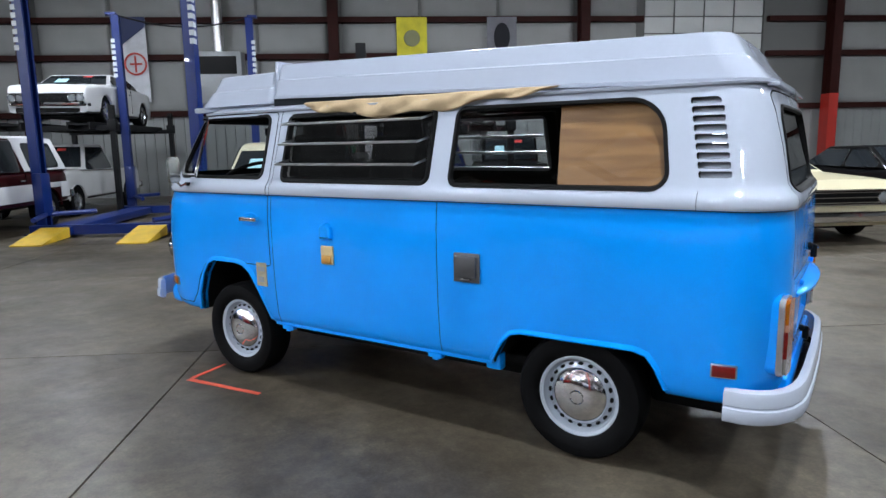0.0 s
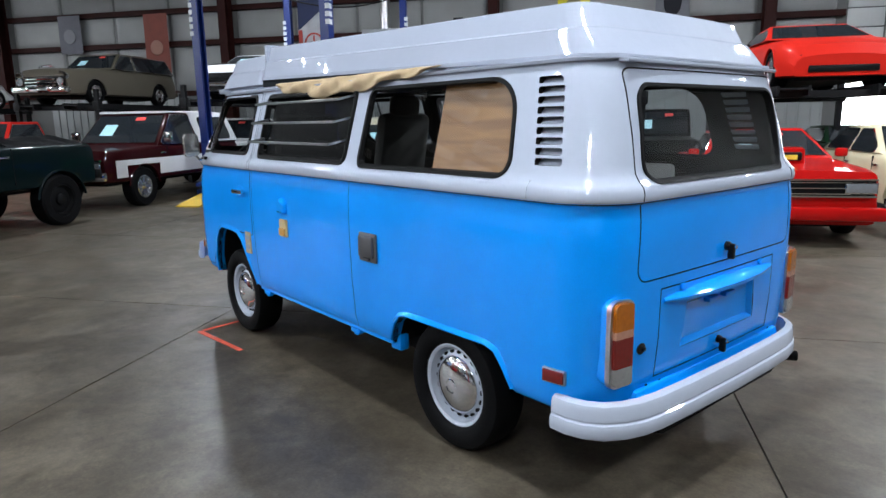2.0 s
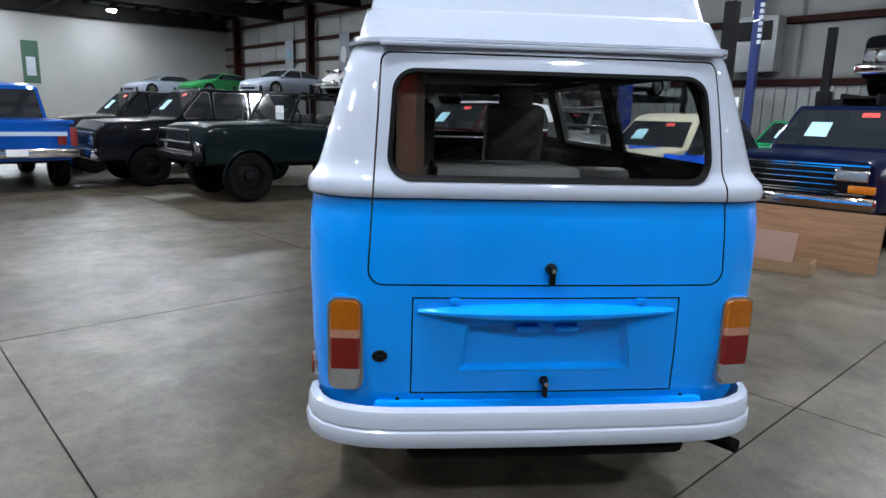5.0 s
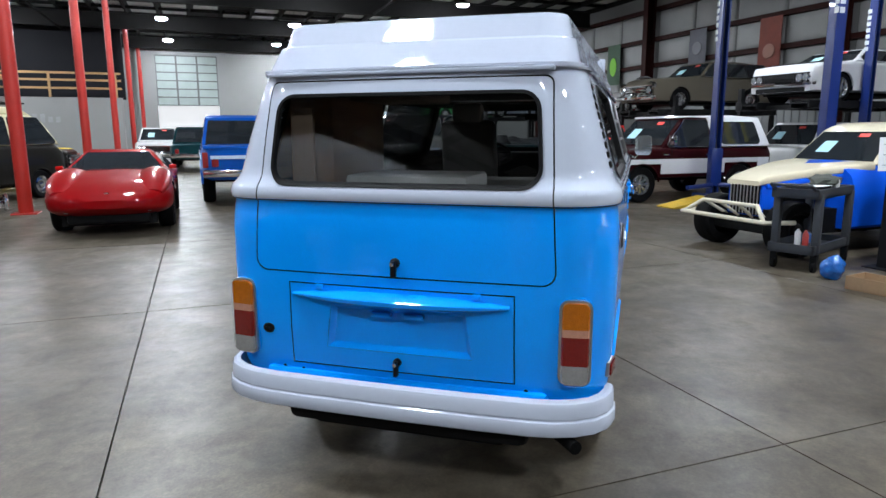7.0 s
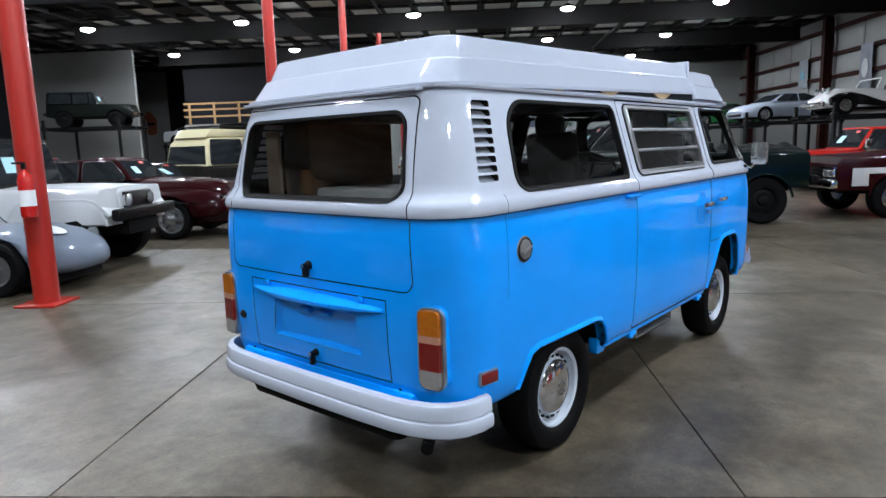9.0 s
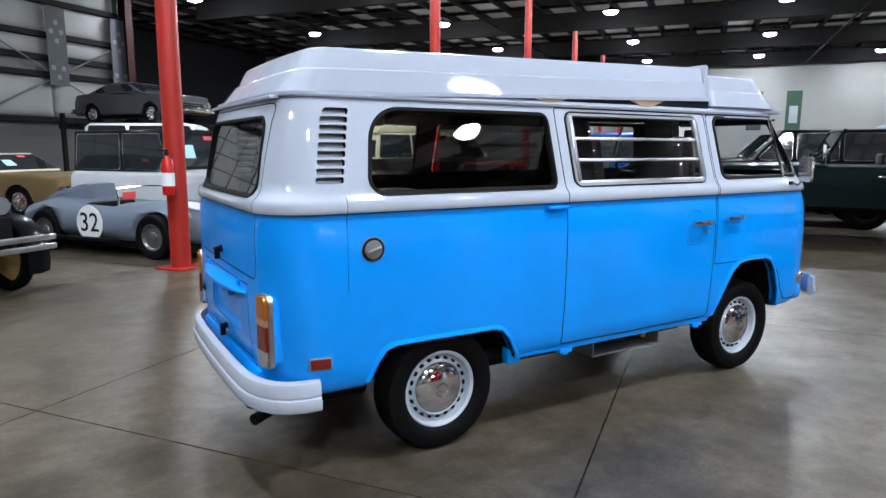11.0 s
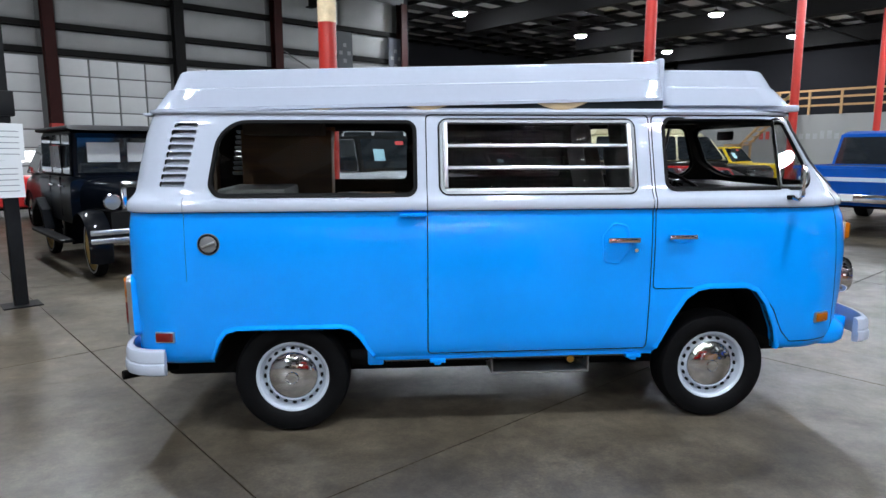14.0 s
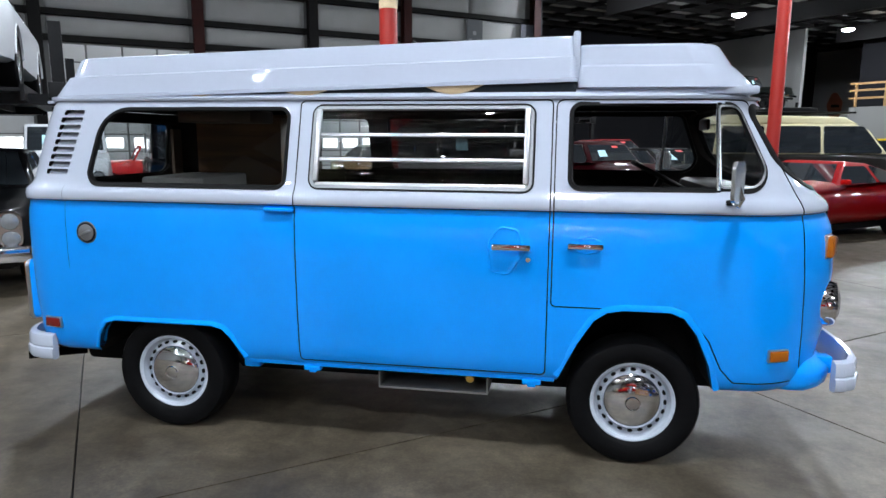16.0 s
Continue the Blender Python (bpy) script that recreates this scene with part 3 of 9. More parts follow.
# tape mark on the floor
tape = mat("tape_red", (0.62, 0.09, 0.05), 0.6, var=0.15, scale=20)
tp = thing("floor_tape", "orange-red tape corner stuck on the concrete", "tape")
part("strip", prism(grown([(0.81, 0.985), (1.43, 1.045), (1.426, 1.085), (0.806, 1.02)], 0.0), "z", 0.0005, 0.003), tape, tp)
part("strip", prism([(1.40, 1.04), (1.44, 1.04), (1.475, 0.74), (1.445, 0.74)], "z", 0.0048, 0.006), tape, tp)

# ---- the camper van ----
BODY = [  # height: half width, rear end, front end, rear and front corner radius
    (0.415, 0.800, -2.020, 2.075, 0.20, 0.30), (0.44, 0.825, -2.045, 2.095, 0.21, 0.31), (0.50, 0.842, -2.070, 2.120, 0.22, 0.33),
    (0.70, 0.856, -2.085, 2.170, 0.23, 0.41), (0.95, 0.862, -2.087, 2.195, 0.23, 0.46), (1.10, 0.861, -2.086, 2.180, 0.23, 0.46), (1.17, 0.857, -2.083, 2.165, 0.23, 0.46),
    (1.232, 0.849, -2.076, 2.138, 0.23, 0.46), (1.245, 0.866, -2.088, 2.145, 0.235, 0.465), (1.27, 0.869, -2.090, 2.140, 0.24, 0.465),
    (1.295, 0.863, -2.083, 2.12, 0.235, 0.46), (1.32, 0.842, -2.060, 2.09, 0.225, 0.44), (1.345, 0.828, -2.045, 2.07, 0.22, 0.43),
    (1.50, 0.782, -2.020, 1.960, 0.21, 0.40), (1.65, 0.738, -1.990, 1.865, 0.20, 0.37), (1.73, 0.715, -1.968, 1.810, 0.20, 0.36),
    (1.765, 0.700, -1.950, 1.785, 0.20, 0.35), (1.80, 0.655, -1.900, 1.740, 0.18, 0.32), (1.83, 0.55, -1.80, 1.63, 0.15, 0.25), (1.845, 0.30, -1.50, 1.30, 0.1, 0.1)]


def outline(z, inset=0.0, table=BODY, kr=0.010, kf=0.05, bow=0.012):
    """The camper's plan outline at a height, nose along +x, from the rear right corner round."""
    hw, xr, xf, rr, rf = lerp_table(table, z)
    hw, xr, xf = hw - inset, xr + inset, xf - inset
    rr, rf = max(0.04, rr - inset), max(0.04, rf - inset)
    pts = []

    def arc(cx, cy, r, a0, a1, n=10):
        for k in range(n + 1):
            a = radians(a0 + (a1 - a0) * k / n)
            pts.append((cx + r * math.cos(a), cy + r * math.sin(a)))

    def line(p, q, n):
        for k in range(1, n):
            pts.append((p[0] + (q[0] - p[0]) * k / n, p[1] + (q[1] - p[1]) * k / n))

    arc(xr + rr, -hw + rr, rr, 180, 270)
    line((xr + rr, -hw), (xf - rf, -hw), 44)
    arc(xf - rf, -hw + rf, rf, 270, 360, 12)
    line((xf, -hw + rf), (xf, hw - rf), 10)
    arc(xf - rf, hw - rf, rf, 0, 90, 12)
    line((xf - rf, hw), (xr + rr, hw), 44)
    arc(xr + rr, hw - rr, rr, 90, 180)
    line((xr, hw - rr), (xr, -hw + rr), 14)
    out = []
    for x, y in pts:
        k = kf if x > 0 else kr
        out.append((x * (1 - k * (y / hw) ** 2), y * (1 - bow * (x / 2.1) ** 2)))
    return out


def side_y(x, z):
    """Half width of the skin at a place along the side."""
    pts = [p for p in outline(z) if p[1] < 0]
    for a, b in zip(pts, pts[1:]):
        if a[0] <= x <= b[0] and b[0] > a[0]:
            return -(a[1] + (b[1] - a[1]) * (x - a[0]) / (b[0] - a[0]))
    return 0.8


def end_x(y, z, front=False):
    pts = [p for p in outline(z) if (p[0] > 0) == front]
    best = min(pts, key=lambda p: abs(p[1] - y) - (abs(p[0]) * 0.2))
    for a, b in zip(pts, pts[1:]):
        if min(a[1], b[1]) <= y <= max(a[1], b[1]) and abs(a[1] - b[1]) > 1e-6 and abs(a[0]) > 1.5:
            return a[0] + (b[0] - a[0]) * (y - a[1]) / (b[1] - a[1])
    return best[0]


LEVELS = sorted({0.415, 0.425, 0.44, 0.465, 0.50, 0.55, 0.6, 0.65, 0.7, 0.76, 0.82, 0.88, 0.95, 1.02, 1.05, 1.08, 1.10, 1.13, 1.15, 1.17, 1.19, 1.21, 1.232, 1.2375, 1.245, 1.257, 1.27, 1.283,
                 1.295, 1.307, 1.32, 1.332, 1.345, 1.38, 1.42, 1.46, 1.5, 1.55, 1.6, 1.65, 1.69, 1.73, 1.75, 1.765, 1.785, 1.80, 1.815, 1.83, 1.845})

WIN_REAR = rounded([(-1.605, 1.322), (-0.512, 1.322), (-0.512, 1.714), (-1.545, 1.714)], [0.07, 0.05, 0.05, 0.17], 8)
WIN_MID = rounded([(-0.383, 1.328), (0.698, 1.328), (0.698, 1.724), (-0.383, 1.724)], 0.045, 6)
WIN_CAB = rounded([(0.866, 1.343), (1.775, 1.343), (1.612, 1.732), (0.866, 1.732)], [0.05, 0.09, 0.07, 0.05], 8)
WIN_BACK = rounded([(-0.572, 1.307), (0.572, 1.307), (0.545, 1.668), (-0.545, 1.668)], 0.075, 8)
WIN_FRONT = rounded([(-0.70, 1.345), (0.70, 1.345), (0.60, 1.728), (-0.60, 1.728)], [0.12, 0.12, 0.1, 0.1], 8)
ARCH_F = [(0.80, 0.30), (0.848, 0.44), (0.93, 0.62), (1.0, 0.735), (1.06, 0.777), (1.13, 0.79), (1.34, 0.79), (1.40, 0.765), (1.46, 0.69), (1.525, 0.544), (1.556, 0.42), (1.565, 0.30)]
ARCH_R = [(-1.645, 0.30), (-1.613, 0.44), (-1.575, 0.535), (-1.535, 0.588), (-1.48, 0.604), (-0.93, 0.604), (-0.875, 0.59), (-0.83, 0.545), (-0.765, 0.435), (-0.72, 0.30)]
DOOR_CAB = rounded([(0.803, 0.797), (0.803, 1.746), (1.665, 1.746), (1.862, 1.345), (1.895, 1.26), (1.925, 0.9), (1.945, 0.467), (1.64, 0.465), (1.58, 0.53), (1.52, 0.66), (1.44, 0.765), (1.36, 0.797)],
                   [0.02, 0.03, 0.03, 0, 0, 0, 0.04, 0.02, 0, 0, 0, 0], 5)
DOOR_SLIDE = rounded([(-0.452, 0.448), (0.780, 0.448), (0.780, 1.746), (-0.452, 1.746)], 0.02, 4)
GATE = rounded([(-0.635, 0.945), (0.635, 0.945), (0.590, 1.722), (-0.590, 1.722)], [0.05, 0.05, 0.03, 0.03], 6)
LID = [(-0.481, 0.541), (0.481, 0.541), (0.478, 0.893), (-0.478, 0.893)]


def camper_shell():
    outer = rings_to_mesh([[(x, y, z) for x, y in outline(z)] for z in LEVELS], mat_of=lambda i: 0 if LEVELS[i] < 1.2425 else 1)
    bmesh.ops.recalc_face_normals(outer, faces=outer.faces)
    ref = bpy.data.meshes.new("ref")
    outer.to_mesh(ref)
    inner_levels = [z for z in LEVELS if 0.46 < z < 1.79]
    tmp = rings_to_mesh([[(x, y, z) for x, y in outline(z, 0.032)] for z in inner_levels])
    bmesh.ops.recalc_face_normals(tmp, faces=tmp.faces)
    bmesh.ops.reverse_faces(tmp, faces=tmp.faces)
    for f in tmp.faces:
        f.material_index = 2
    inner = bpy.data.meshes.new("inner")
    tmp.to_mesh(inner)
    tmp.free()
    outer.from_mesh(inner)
    me = bpy.data.meshes.new("shell")
    outer.to_mesh(me)
    outer.free()
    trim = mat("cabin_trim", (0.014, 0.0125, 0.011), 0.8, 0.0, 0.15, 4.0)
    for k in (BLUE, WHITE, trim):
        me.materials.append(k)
    return me, ref


def skin_normals(me, tree, ref_n, polys):
    """Gives the skin of a cut panel the smooth normals of the uncut body."""
    from mathutils.interpolate import poly_3d_calc
    me.shade_smooth()
    out = [Vector((0, 0, 0))] * len(me.loops)
    got = {}
    for f in me.polygons:
        fn = f.normal
        for li in f.loop_indices:
            vi = me.loops[li].vertex_index
            if vi not in got:
                co = me.vertices[vi].co
                loc, nn, idx, d = tree.find_nearest(co)
                if d is not None and d < 0.003:
                    ids, pts = polys[idx]
                    w = poly_3d_calc(pts, loc)
                    got[vi] = sum((ref_n[i] * a for i, a in zip(ids, w)), Vector((0, 0, 0))).normalized()
                else:
                    got[vi] = None
            s = got[vi]
            out[li] = s if s is not None and s.dot(fn) > 0.8 else fn
    me.normals_split_custom_set([tuple(v) for v in out])


def ring_strip(poly, at, d_in, d_out, rise, sink):
    """A gasket round an opening; at(p, h) lays an outline's point on the skin, h metres proud of it."""
    a, b = grown(poly, d_out), grown(poly, -d_in)
    rows = [[at(p, -sink) for p in a], [at(p, rise) for p in grown(poly, d_out * 0.6)], [at(p, rise) for p in grown(poly, -d_in * 0.6)], [at(p, -sink) for p in b]]
    bm = bmesh.new()
    vs = [[bm.verts.new(p) for p in r] for r in rows]
    n = len(poly)
    for i in range(4):
        for k in range(n):
            bm.faces.new((vs[i][k], vs[i][(k + 1) % n], vs[(i + 1) % 4][(k + 1) % n], vs[(i + 1) % 4][k]))
    return bm


def dense(poly, step=0.06):
    """The same outline with points along its long edges."""
    out = []
    for i, p in enumerate(poly):
        q = poly[(i + 1) % len(poly)]
        n = max(1, int(math.hypot(q[0] - p[0], q[1] - p[1]) / step))
        out += [(p[0] + (q[0] - p[0]) * k / n, p[1] + (q[1] - p[1]) * k / n) for k in range(n)]
    return out


def sheet(poly, at, back, thick=0.005):
    bm = bmesh.new()
    a, b = [bm.verts.new(at(p, -back)) for p in poly], [bm.verts.new(at(p, -back - thick)) for p in poly]
    n = len(poly)
    bm.faces.new(a)
    bm.faces.new(b[::-1])
    for k in range(n):
        bm.faces.new((a[k], a[(k + 1) % n], b[(k + 1) % n], b[k]))
    return bm


def on_side(s):
    return lambda p, h: (p[0], s * (side_y(p[0], p[1]) + h), p[1])


def on_rear(p, h):
    return (end_x(p[0], p[1]) - h, p[0], p[1])


def on_front(p, h):
    return (end_x(p[0], p[1], True) + h, p[0], p[1])


def road_wheel(van, x, y, left):
    """Fourteen-inch steel wheel: white rim with a ring of slots, chrome hubcap, black tyre."""
    m = Matrix.Translation((x, y, 0.315)) @ Matrix.Rotation(math.pi if left else 0, 4, "Z")
    bm = lathe([(0.175, -0.08), (0.195, -0.085), (0.196, 0.060), (0.203, 0.066), (0.203, 0.072), (0.196, 0.074), (0.183, 0.066), (0.176, 0.040), (0.168, 0.030), (0.150, 0.040), (0.134, 0.052), (0.05, 0.050), (0, 0.05)], 48)
    wheel = part("wheel", bm, RIMWHITE, van, "white steel wheel with chrome hubcap", m=m)
    bm = lathe([(0.185, -0.085), (0.215, -0.094), (0.265, -0.098), (0.298, -0.088), (0.312, -0.066), (0.315, 0.0), (0.312, 0.066), (0.298, 0.088), (0.265, 0.098), (0.222, 0.092), (0.204, 0.078), (0.197, 0.066), (0.196, -0.08)], 56)
    part("tyre", bm, RUBBER, wheel, "black rubber tyre")
    cap = part("hubcap", lathe([(0.138, 0.048), (0.140, 0.056), (0.134, 0.064), (0.112, 0.076), (0.07, 0.088), (0.03, 0.092), (0, 0.093)], 40), CHROME, wheel, "polished chrome hubcap")
    em = lathe([(0.028, 0.0905), (0.033, 0.0955), (0.037, 0.0900)], 28)
    part("emblem_ring", em, CHROME, cap)
    for k in range(20):
        hole = bmesh.new()
        a = 2 * math.pi * k / 20
        c = Vector((0.1565 * math.cos(a), -0.0385, 0.1565 * math.sin(a)))
        mm = Matrix.Translation(c) @ Matrix.Rotation(-a, 4, "Y") @ Matrix.Rotation(math.pi / 2, 4, "X") @ Matrix.Diagonal((0.75, 1.25, 1, 1))
        bmesh.ops.create_cone(hole, cap_ends=True, segments=10, radius1=0.0105, radius2=0.0105, depth=0.012, matrix=mm)
        part("slot", hole, DARK, wheel, "dark ventilation slot")


def camper():
    van = thing("camper_van", "blue and white camper van with raised fibreglass roof on concrete", "van")
    shell, ref = camper_shell()
    from mathutils.bvhtree import BVHTree
    verts, polys = [v.co.copy() for v in ref.vertices], [list(p.vertices) for p in ref.polygons]
    tree = BVHTree.FromPolygons(verts, polys)
    ref_n = [v.normal.copy() for v in ref.vertices]
    info = [(ids, [verts[i] for i in ids]) for ids in polys]
    # openings
    holes = bmesh.new()
    for w in (WIN_REAR, WIN_MID, WIN_CAB):
        prism(w, "y", -1.2, 1.2, holes)
    me = cut(shell, holes)
    me = cut(me, prism(WIN_BACK, "x", -2.5, -1.7))
    me = cut(me, prism(WIN_FRONT, "x", 1.5, 2.5))
    arches = bmesh.new()
    for s in (-1, 1):
        prism(ARCH_F, "y", s * 0.42, s * 1.2, arches)
        prism(ARCH_R, "y", s * 0.42, s * 1.2, arches)
    me = cut(me, arches)
    vents = bmesh.new()
    for s in (-1, 1):
        for k in range(9):
            z = 1.693 - 0.0382 * k
            x = -1.722 - 0.0076 * k
            slot = rounded([(x - 0.066, z - 0.0135), (x + 0.062, z - 0.0135), (x + 0.067, z + 0.0135), (x - (0.045 if k == 0 else 0.061), z + 0.0135)], [0.008, 0.008, 0.008, 0.022 if k == 0 else 0.008], 3)
            prism(slot, "y", s * 0.5, s * 1.0, vents)
    me = cut(me, vents)
    plug = cut(me.copy(), prism(DOOR_SLIDE, "y", -1.2, -0.5), "INTERSECT")
    me = cut(me, prism(grown(DOOR_SLIDE, 0.006), "y", -1.2, -0.5))
    doors = []
    for s in (-1, 1):
        doors.append(cut(me.copy(), prism(DOOR_CAB, "y", s * 0.45, s * 1.2), "INTERSECT"))
        me = cut(me, prism(grown(DOOR_CAB, 0.006), "y", s * 0.45, s * 1.2))
    gate = cut(me.copy(), prism(GATE, "x", -2.5, -1.75), "INTERSECT")
    me = cut(me, prism(grown(GATE, 0.006), "x", -2.5, -1.75))
    lid = cut(me.copy(), prism(LID, "x", -2.5, -1.9), "INTERSECT")
    field = [(-0.318, 0.622), (0.318, 0.622), (0.290, 0.815), (-0.290, 0.815)]
    lid = cut(lid, prism(field, "x", -2.5, -1.9))
    me = cut(me, prism(grown(LID, 0.0055), "x", -2.5, -1.9))
    slots = B((-0.454, -0.450, 0.6, 1.2, 0.38, 1.236), (0.770, 0.774, 0.6, 1.2, 0.38, 1.75))
    me = cut(me, slots)
    me = cut(me, B((-1.7245, -1.7225, -1.2, -0.6, 0.88, 1.32), (-1.7245, -1.7225, 0.6, 1.2, 1.236, 1.32)))
    for k, nm, lb in ((me, "body", "blue lower and white upper body shell"), (plug, "sliding_door", "blue and white sliding side door"), (doors[0], "cab_door", ""), (doors[1], "cab_door", ""),
                      (gate, "tailgate", "white and blue tailgate"), (lid, "engine_lid", "blue engine lid with plate recess")):
        skin_normals(k, tree, ref_n, info)
        k.name = nm
        ob = tagged(new(nm, k), lb)
        ob.parent = van
        if nm == "cab_door" and k is doors[0]:
            cab_r = ob
        elif nm == "cab_door":
            cab_l = ob
        elif nm == "sliding_door":
            slide = ob
        elif nm == "tailgate":
            tail = ob
        elif nm == "engine_lid":
            engine = ob
        else:
            body = ob
    # glass and gaskets
    for s, cab in ((-1, cab_r), (1, cab_l)):
        at = on_side(s)
        g = part("window", sheet(WIN_REAR, at, 0.010), GLASS, van, "tinted rear side window")
        g.visible_shadow = False
        part("seal", ring_strip(WIN_REAR, at, 0.015, 0.010, 0.007, 0.012), SEAL, g, "black rubber seal")
        quarter = [p for p in WIN_CAB]
        vent_pane = rounded([(1.522, 1.36), (1.765, 1.36), (1.615, 1.722), (1.522, 1.722)], [0.02, 0.08, 0.06, 0.02], 6)
        g = part("quarter_window", sheet(vent_pane, at, 0.012), GLASS, cab)
        g.visible_shadow = False
        part("seal", ring_strip(quarter, at, 0.016, 0.012, 0.007, 0.012), SEAL, g, "black rubber seal")
        part("divider", B((1.507, 1.522, s * 0.722 - 0.008, s * 0.722 + 0.008, 1.722, 1.733), (1.506, 1.523, s * 0.818 - 0.008, s * 0.818 + 0.008, 1.338, 1.35)), SEAL, g)
        part("bar", rod((1.515, s * (side_y(1.515, 1.35) + 0.004), 1.345), (1.515, s * (side_y(1.515, 1.72) + 0.004), 1.73), 0.009, seg=8), CHROME, g, "chrome upright bar")
        rim = ring_strip(vent_pane, at, 0.006, 0.004, 0.010, 0.0)
        part("trim", rim, ALU, g)
    # pale baffle plates inside the air inlets
    for s in (-1, 1):
        for k in range(9):
            z, x = 1.693 - 0.0382 * k, -1.722 - 0.0076 * k
            yy = side_y(x, z) - 0.030
            part("baffle", B((-0.064, 0.064, -0.002, 0.002, -0.021, 0.021), bev=0.001), WHITE, van, m=Matrix.Translation((x, s * yy, z - 0.004)) @ Matrix.Rotation(s * radians(48), 4, "X"))
    # jalousie windows: shut on the right, cranked open on the left
    for s, holder, tilt in ((-1, slide, 4), (1, van, 62)):
        at = on_side(s)
        g = part("louvre_frame", ring_strip(grown(WIN_MID, -0.004), at, 0.020, 0.004, 0.010, 0.02), mat("window_alu", (0.30, 0.31, 0.33), 0.55, 0.6, 0.1, 12.0) if s < 0 else SEAL, holder, "aluminium frame of louvred window")
        part("seal", ring_strip(WIN_MID, at, 0.0, 0.012, 0.006, 0.012), SEAL, g)
        for k in range(3):
            z0 = 1.688 - 0.118 * k
            h = 0.112
            y0 = side_y(0.1, z0)
            y1 = side_y(0.1, z0 - h)
            lean = math.atan2(y1 - y0, h) + radians(tilt)
            bm = B((-0.345, 0.660, -0.0025, 0.0025, -h, 0), bev=0.001)
            base = Matrix.Translation((0, s * (y0 - 0.006), z0)) @ Matrix.Rotation(s * lean, 4, "X")
            q = part("louvre", bm, GLASS, g, m=base)
            q.visible_shadow = False
            part("blade_rail", B((-0.35, 0.665, -0.006, 0.006, -h - 0.008, -h + 0.009), bev=0.002), ALU, g, m=base)
            if s > 0:
                part("blade_clip", B((-0.352, -0.344, -0.005, 0.005, -h, 0.0), (0.659, 0.667, -0.005, 0.005, -h, 0.0)), ALU, g, m=base)
        if s < 0:
            for x in (-0.352, 0.667):
                part("blade_clip", B((x - 0.012, x + 0.012, -0.012, 0.004, -0.36, 0.0), bev=0.002), ALU, g, m=Matrix.Translation((0, -side_y(0.1, 1.70), 1.705)) @ Matrix.Rotation(-math.atan2(side_y(0.1, 1.35) - side_y(0.1, 1.70), 0.35), 4, "X"))
        if s > 0:
            part("insect_screen", sheet(grown(WIN_MID, -0.02), at, 0.045, 0.002), pane("fly_screen", (0.34, 0.34, 0.34), 0.8, 0.2), g, "dark insect screen").visible_shadow = False
    g = part("rear_window", sheet(WIN_BACK, on_rear, 0.010), GLASS, tail, "tinted tailgate window")
    g.visible_shadow = False
    part("seal", ring_strip(dense(WIN_BACK), on_rear, 0.012, 0.009, 0.007, 0.012), SEAL, g, "black rubber seal")
    g = part("windscreen", sheet(WIN_FRONT, on_front, 0.010), GLASS, van, "curved windscreen")
    g.visible_shadow = False
    part("seal", ring_strip(WIN_FRONT, on_front, 0.022, 0.012, 0.008, 0.012), SEAL, g, "black rubber seal")
    # roof gutter
    rows = []
    for off, dz in ((0.0, -0.006), (0.020, -0.008), (0.024, 0.004), (0.018, 0.006), (0.014, -0.001), (-0.01, 0.0)):
        rows.append([(x, y, 1.762 + dz) for x, y in outline(1.762, -off)])
    part("roof_gutter", rings_to_mesh(rows, False, False), WHITE, van, "white roof gutter")
    # dark strip along the belt line: shade under the bulge, put into colour
    rows = []
    for off, dz in ((-0.004, 0.000), (0.0016, 0.000), (0.0016, 0.005), (-0.004, 0.005)):
        rows.append([(x, y, 1.2385 + dz) for x, y in outline(1.2385 + dz, -off)])
    part("belt_shade", rings_to_mesh(rows, False, False), SEAL, van, "dark strip drawn as the shade under the belt line", 60)
    # arches: rolled lips and dark wells
    for s in (-1, 1):
        for arch, lipw in ((ARCH_F, 0.030), (ARCH_R, 0.026)):
            inner, outer_a = arch[1:-1], grown(arch, lipw)[1:-1]
            bm, cols = bmesh.new(), []
            for p, q in zip(inner, outer_a):
                yb = side_y(q[0], max(0.44, q[1]))
                ym = side_y(p[0], max(0.44, p[1]))
                mid = ((p[0] * 0.7 + q[0] * 0.3), (p[1] * 0.7 + q[1] * 0.3))
                cols.append([bm.verts.new((p[0], s * (ym - 0.05), p[1])), bm.verts.new((p[0], s * (ym + 0.010), p[1])), bm.verts.new((mid[0], s * (ym + 0.014), mid[1])), bm.verts.new((q[0], s * (yb - 0.001), q[1]))])
            for a, b in zip(cols, cols[1:]):
                for k in range(3):
                    bm.faces.new((a[k], b[k], b[k + 1], a[k + 1]))
            part("wheel_arch", bm, BLUE, van, "rolled blue wheel arch lip", 60)
            bm, cols = bmesh.new(), []
            for p in arch:
                cols.append([bm.verts.new((p[0], s * 0.80, max(0.412, p[1] + 0.002))), bm.verts.new((p[0], s * 0.44, max(0.412, p[1] + 0.002)))])
            for a, b in zip(cols, cols[1:]):
                bm.faces.new((a[0], b[0], b[1], a[1]))
            bm.faces.new([c[1] for c in cols])
            part("wheel_well", bm, DARK, van, "dark wheel well")
    for x in (1.205, -1.205):
        for s in (-1, 1):
            road_wheel(van, x, s * (0.705 if x > 0 else 0.712), s > 0)
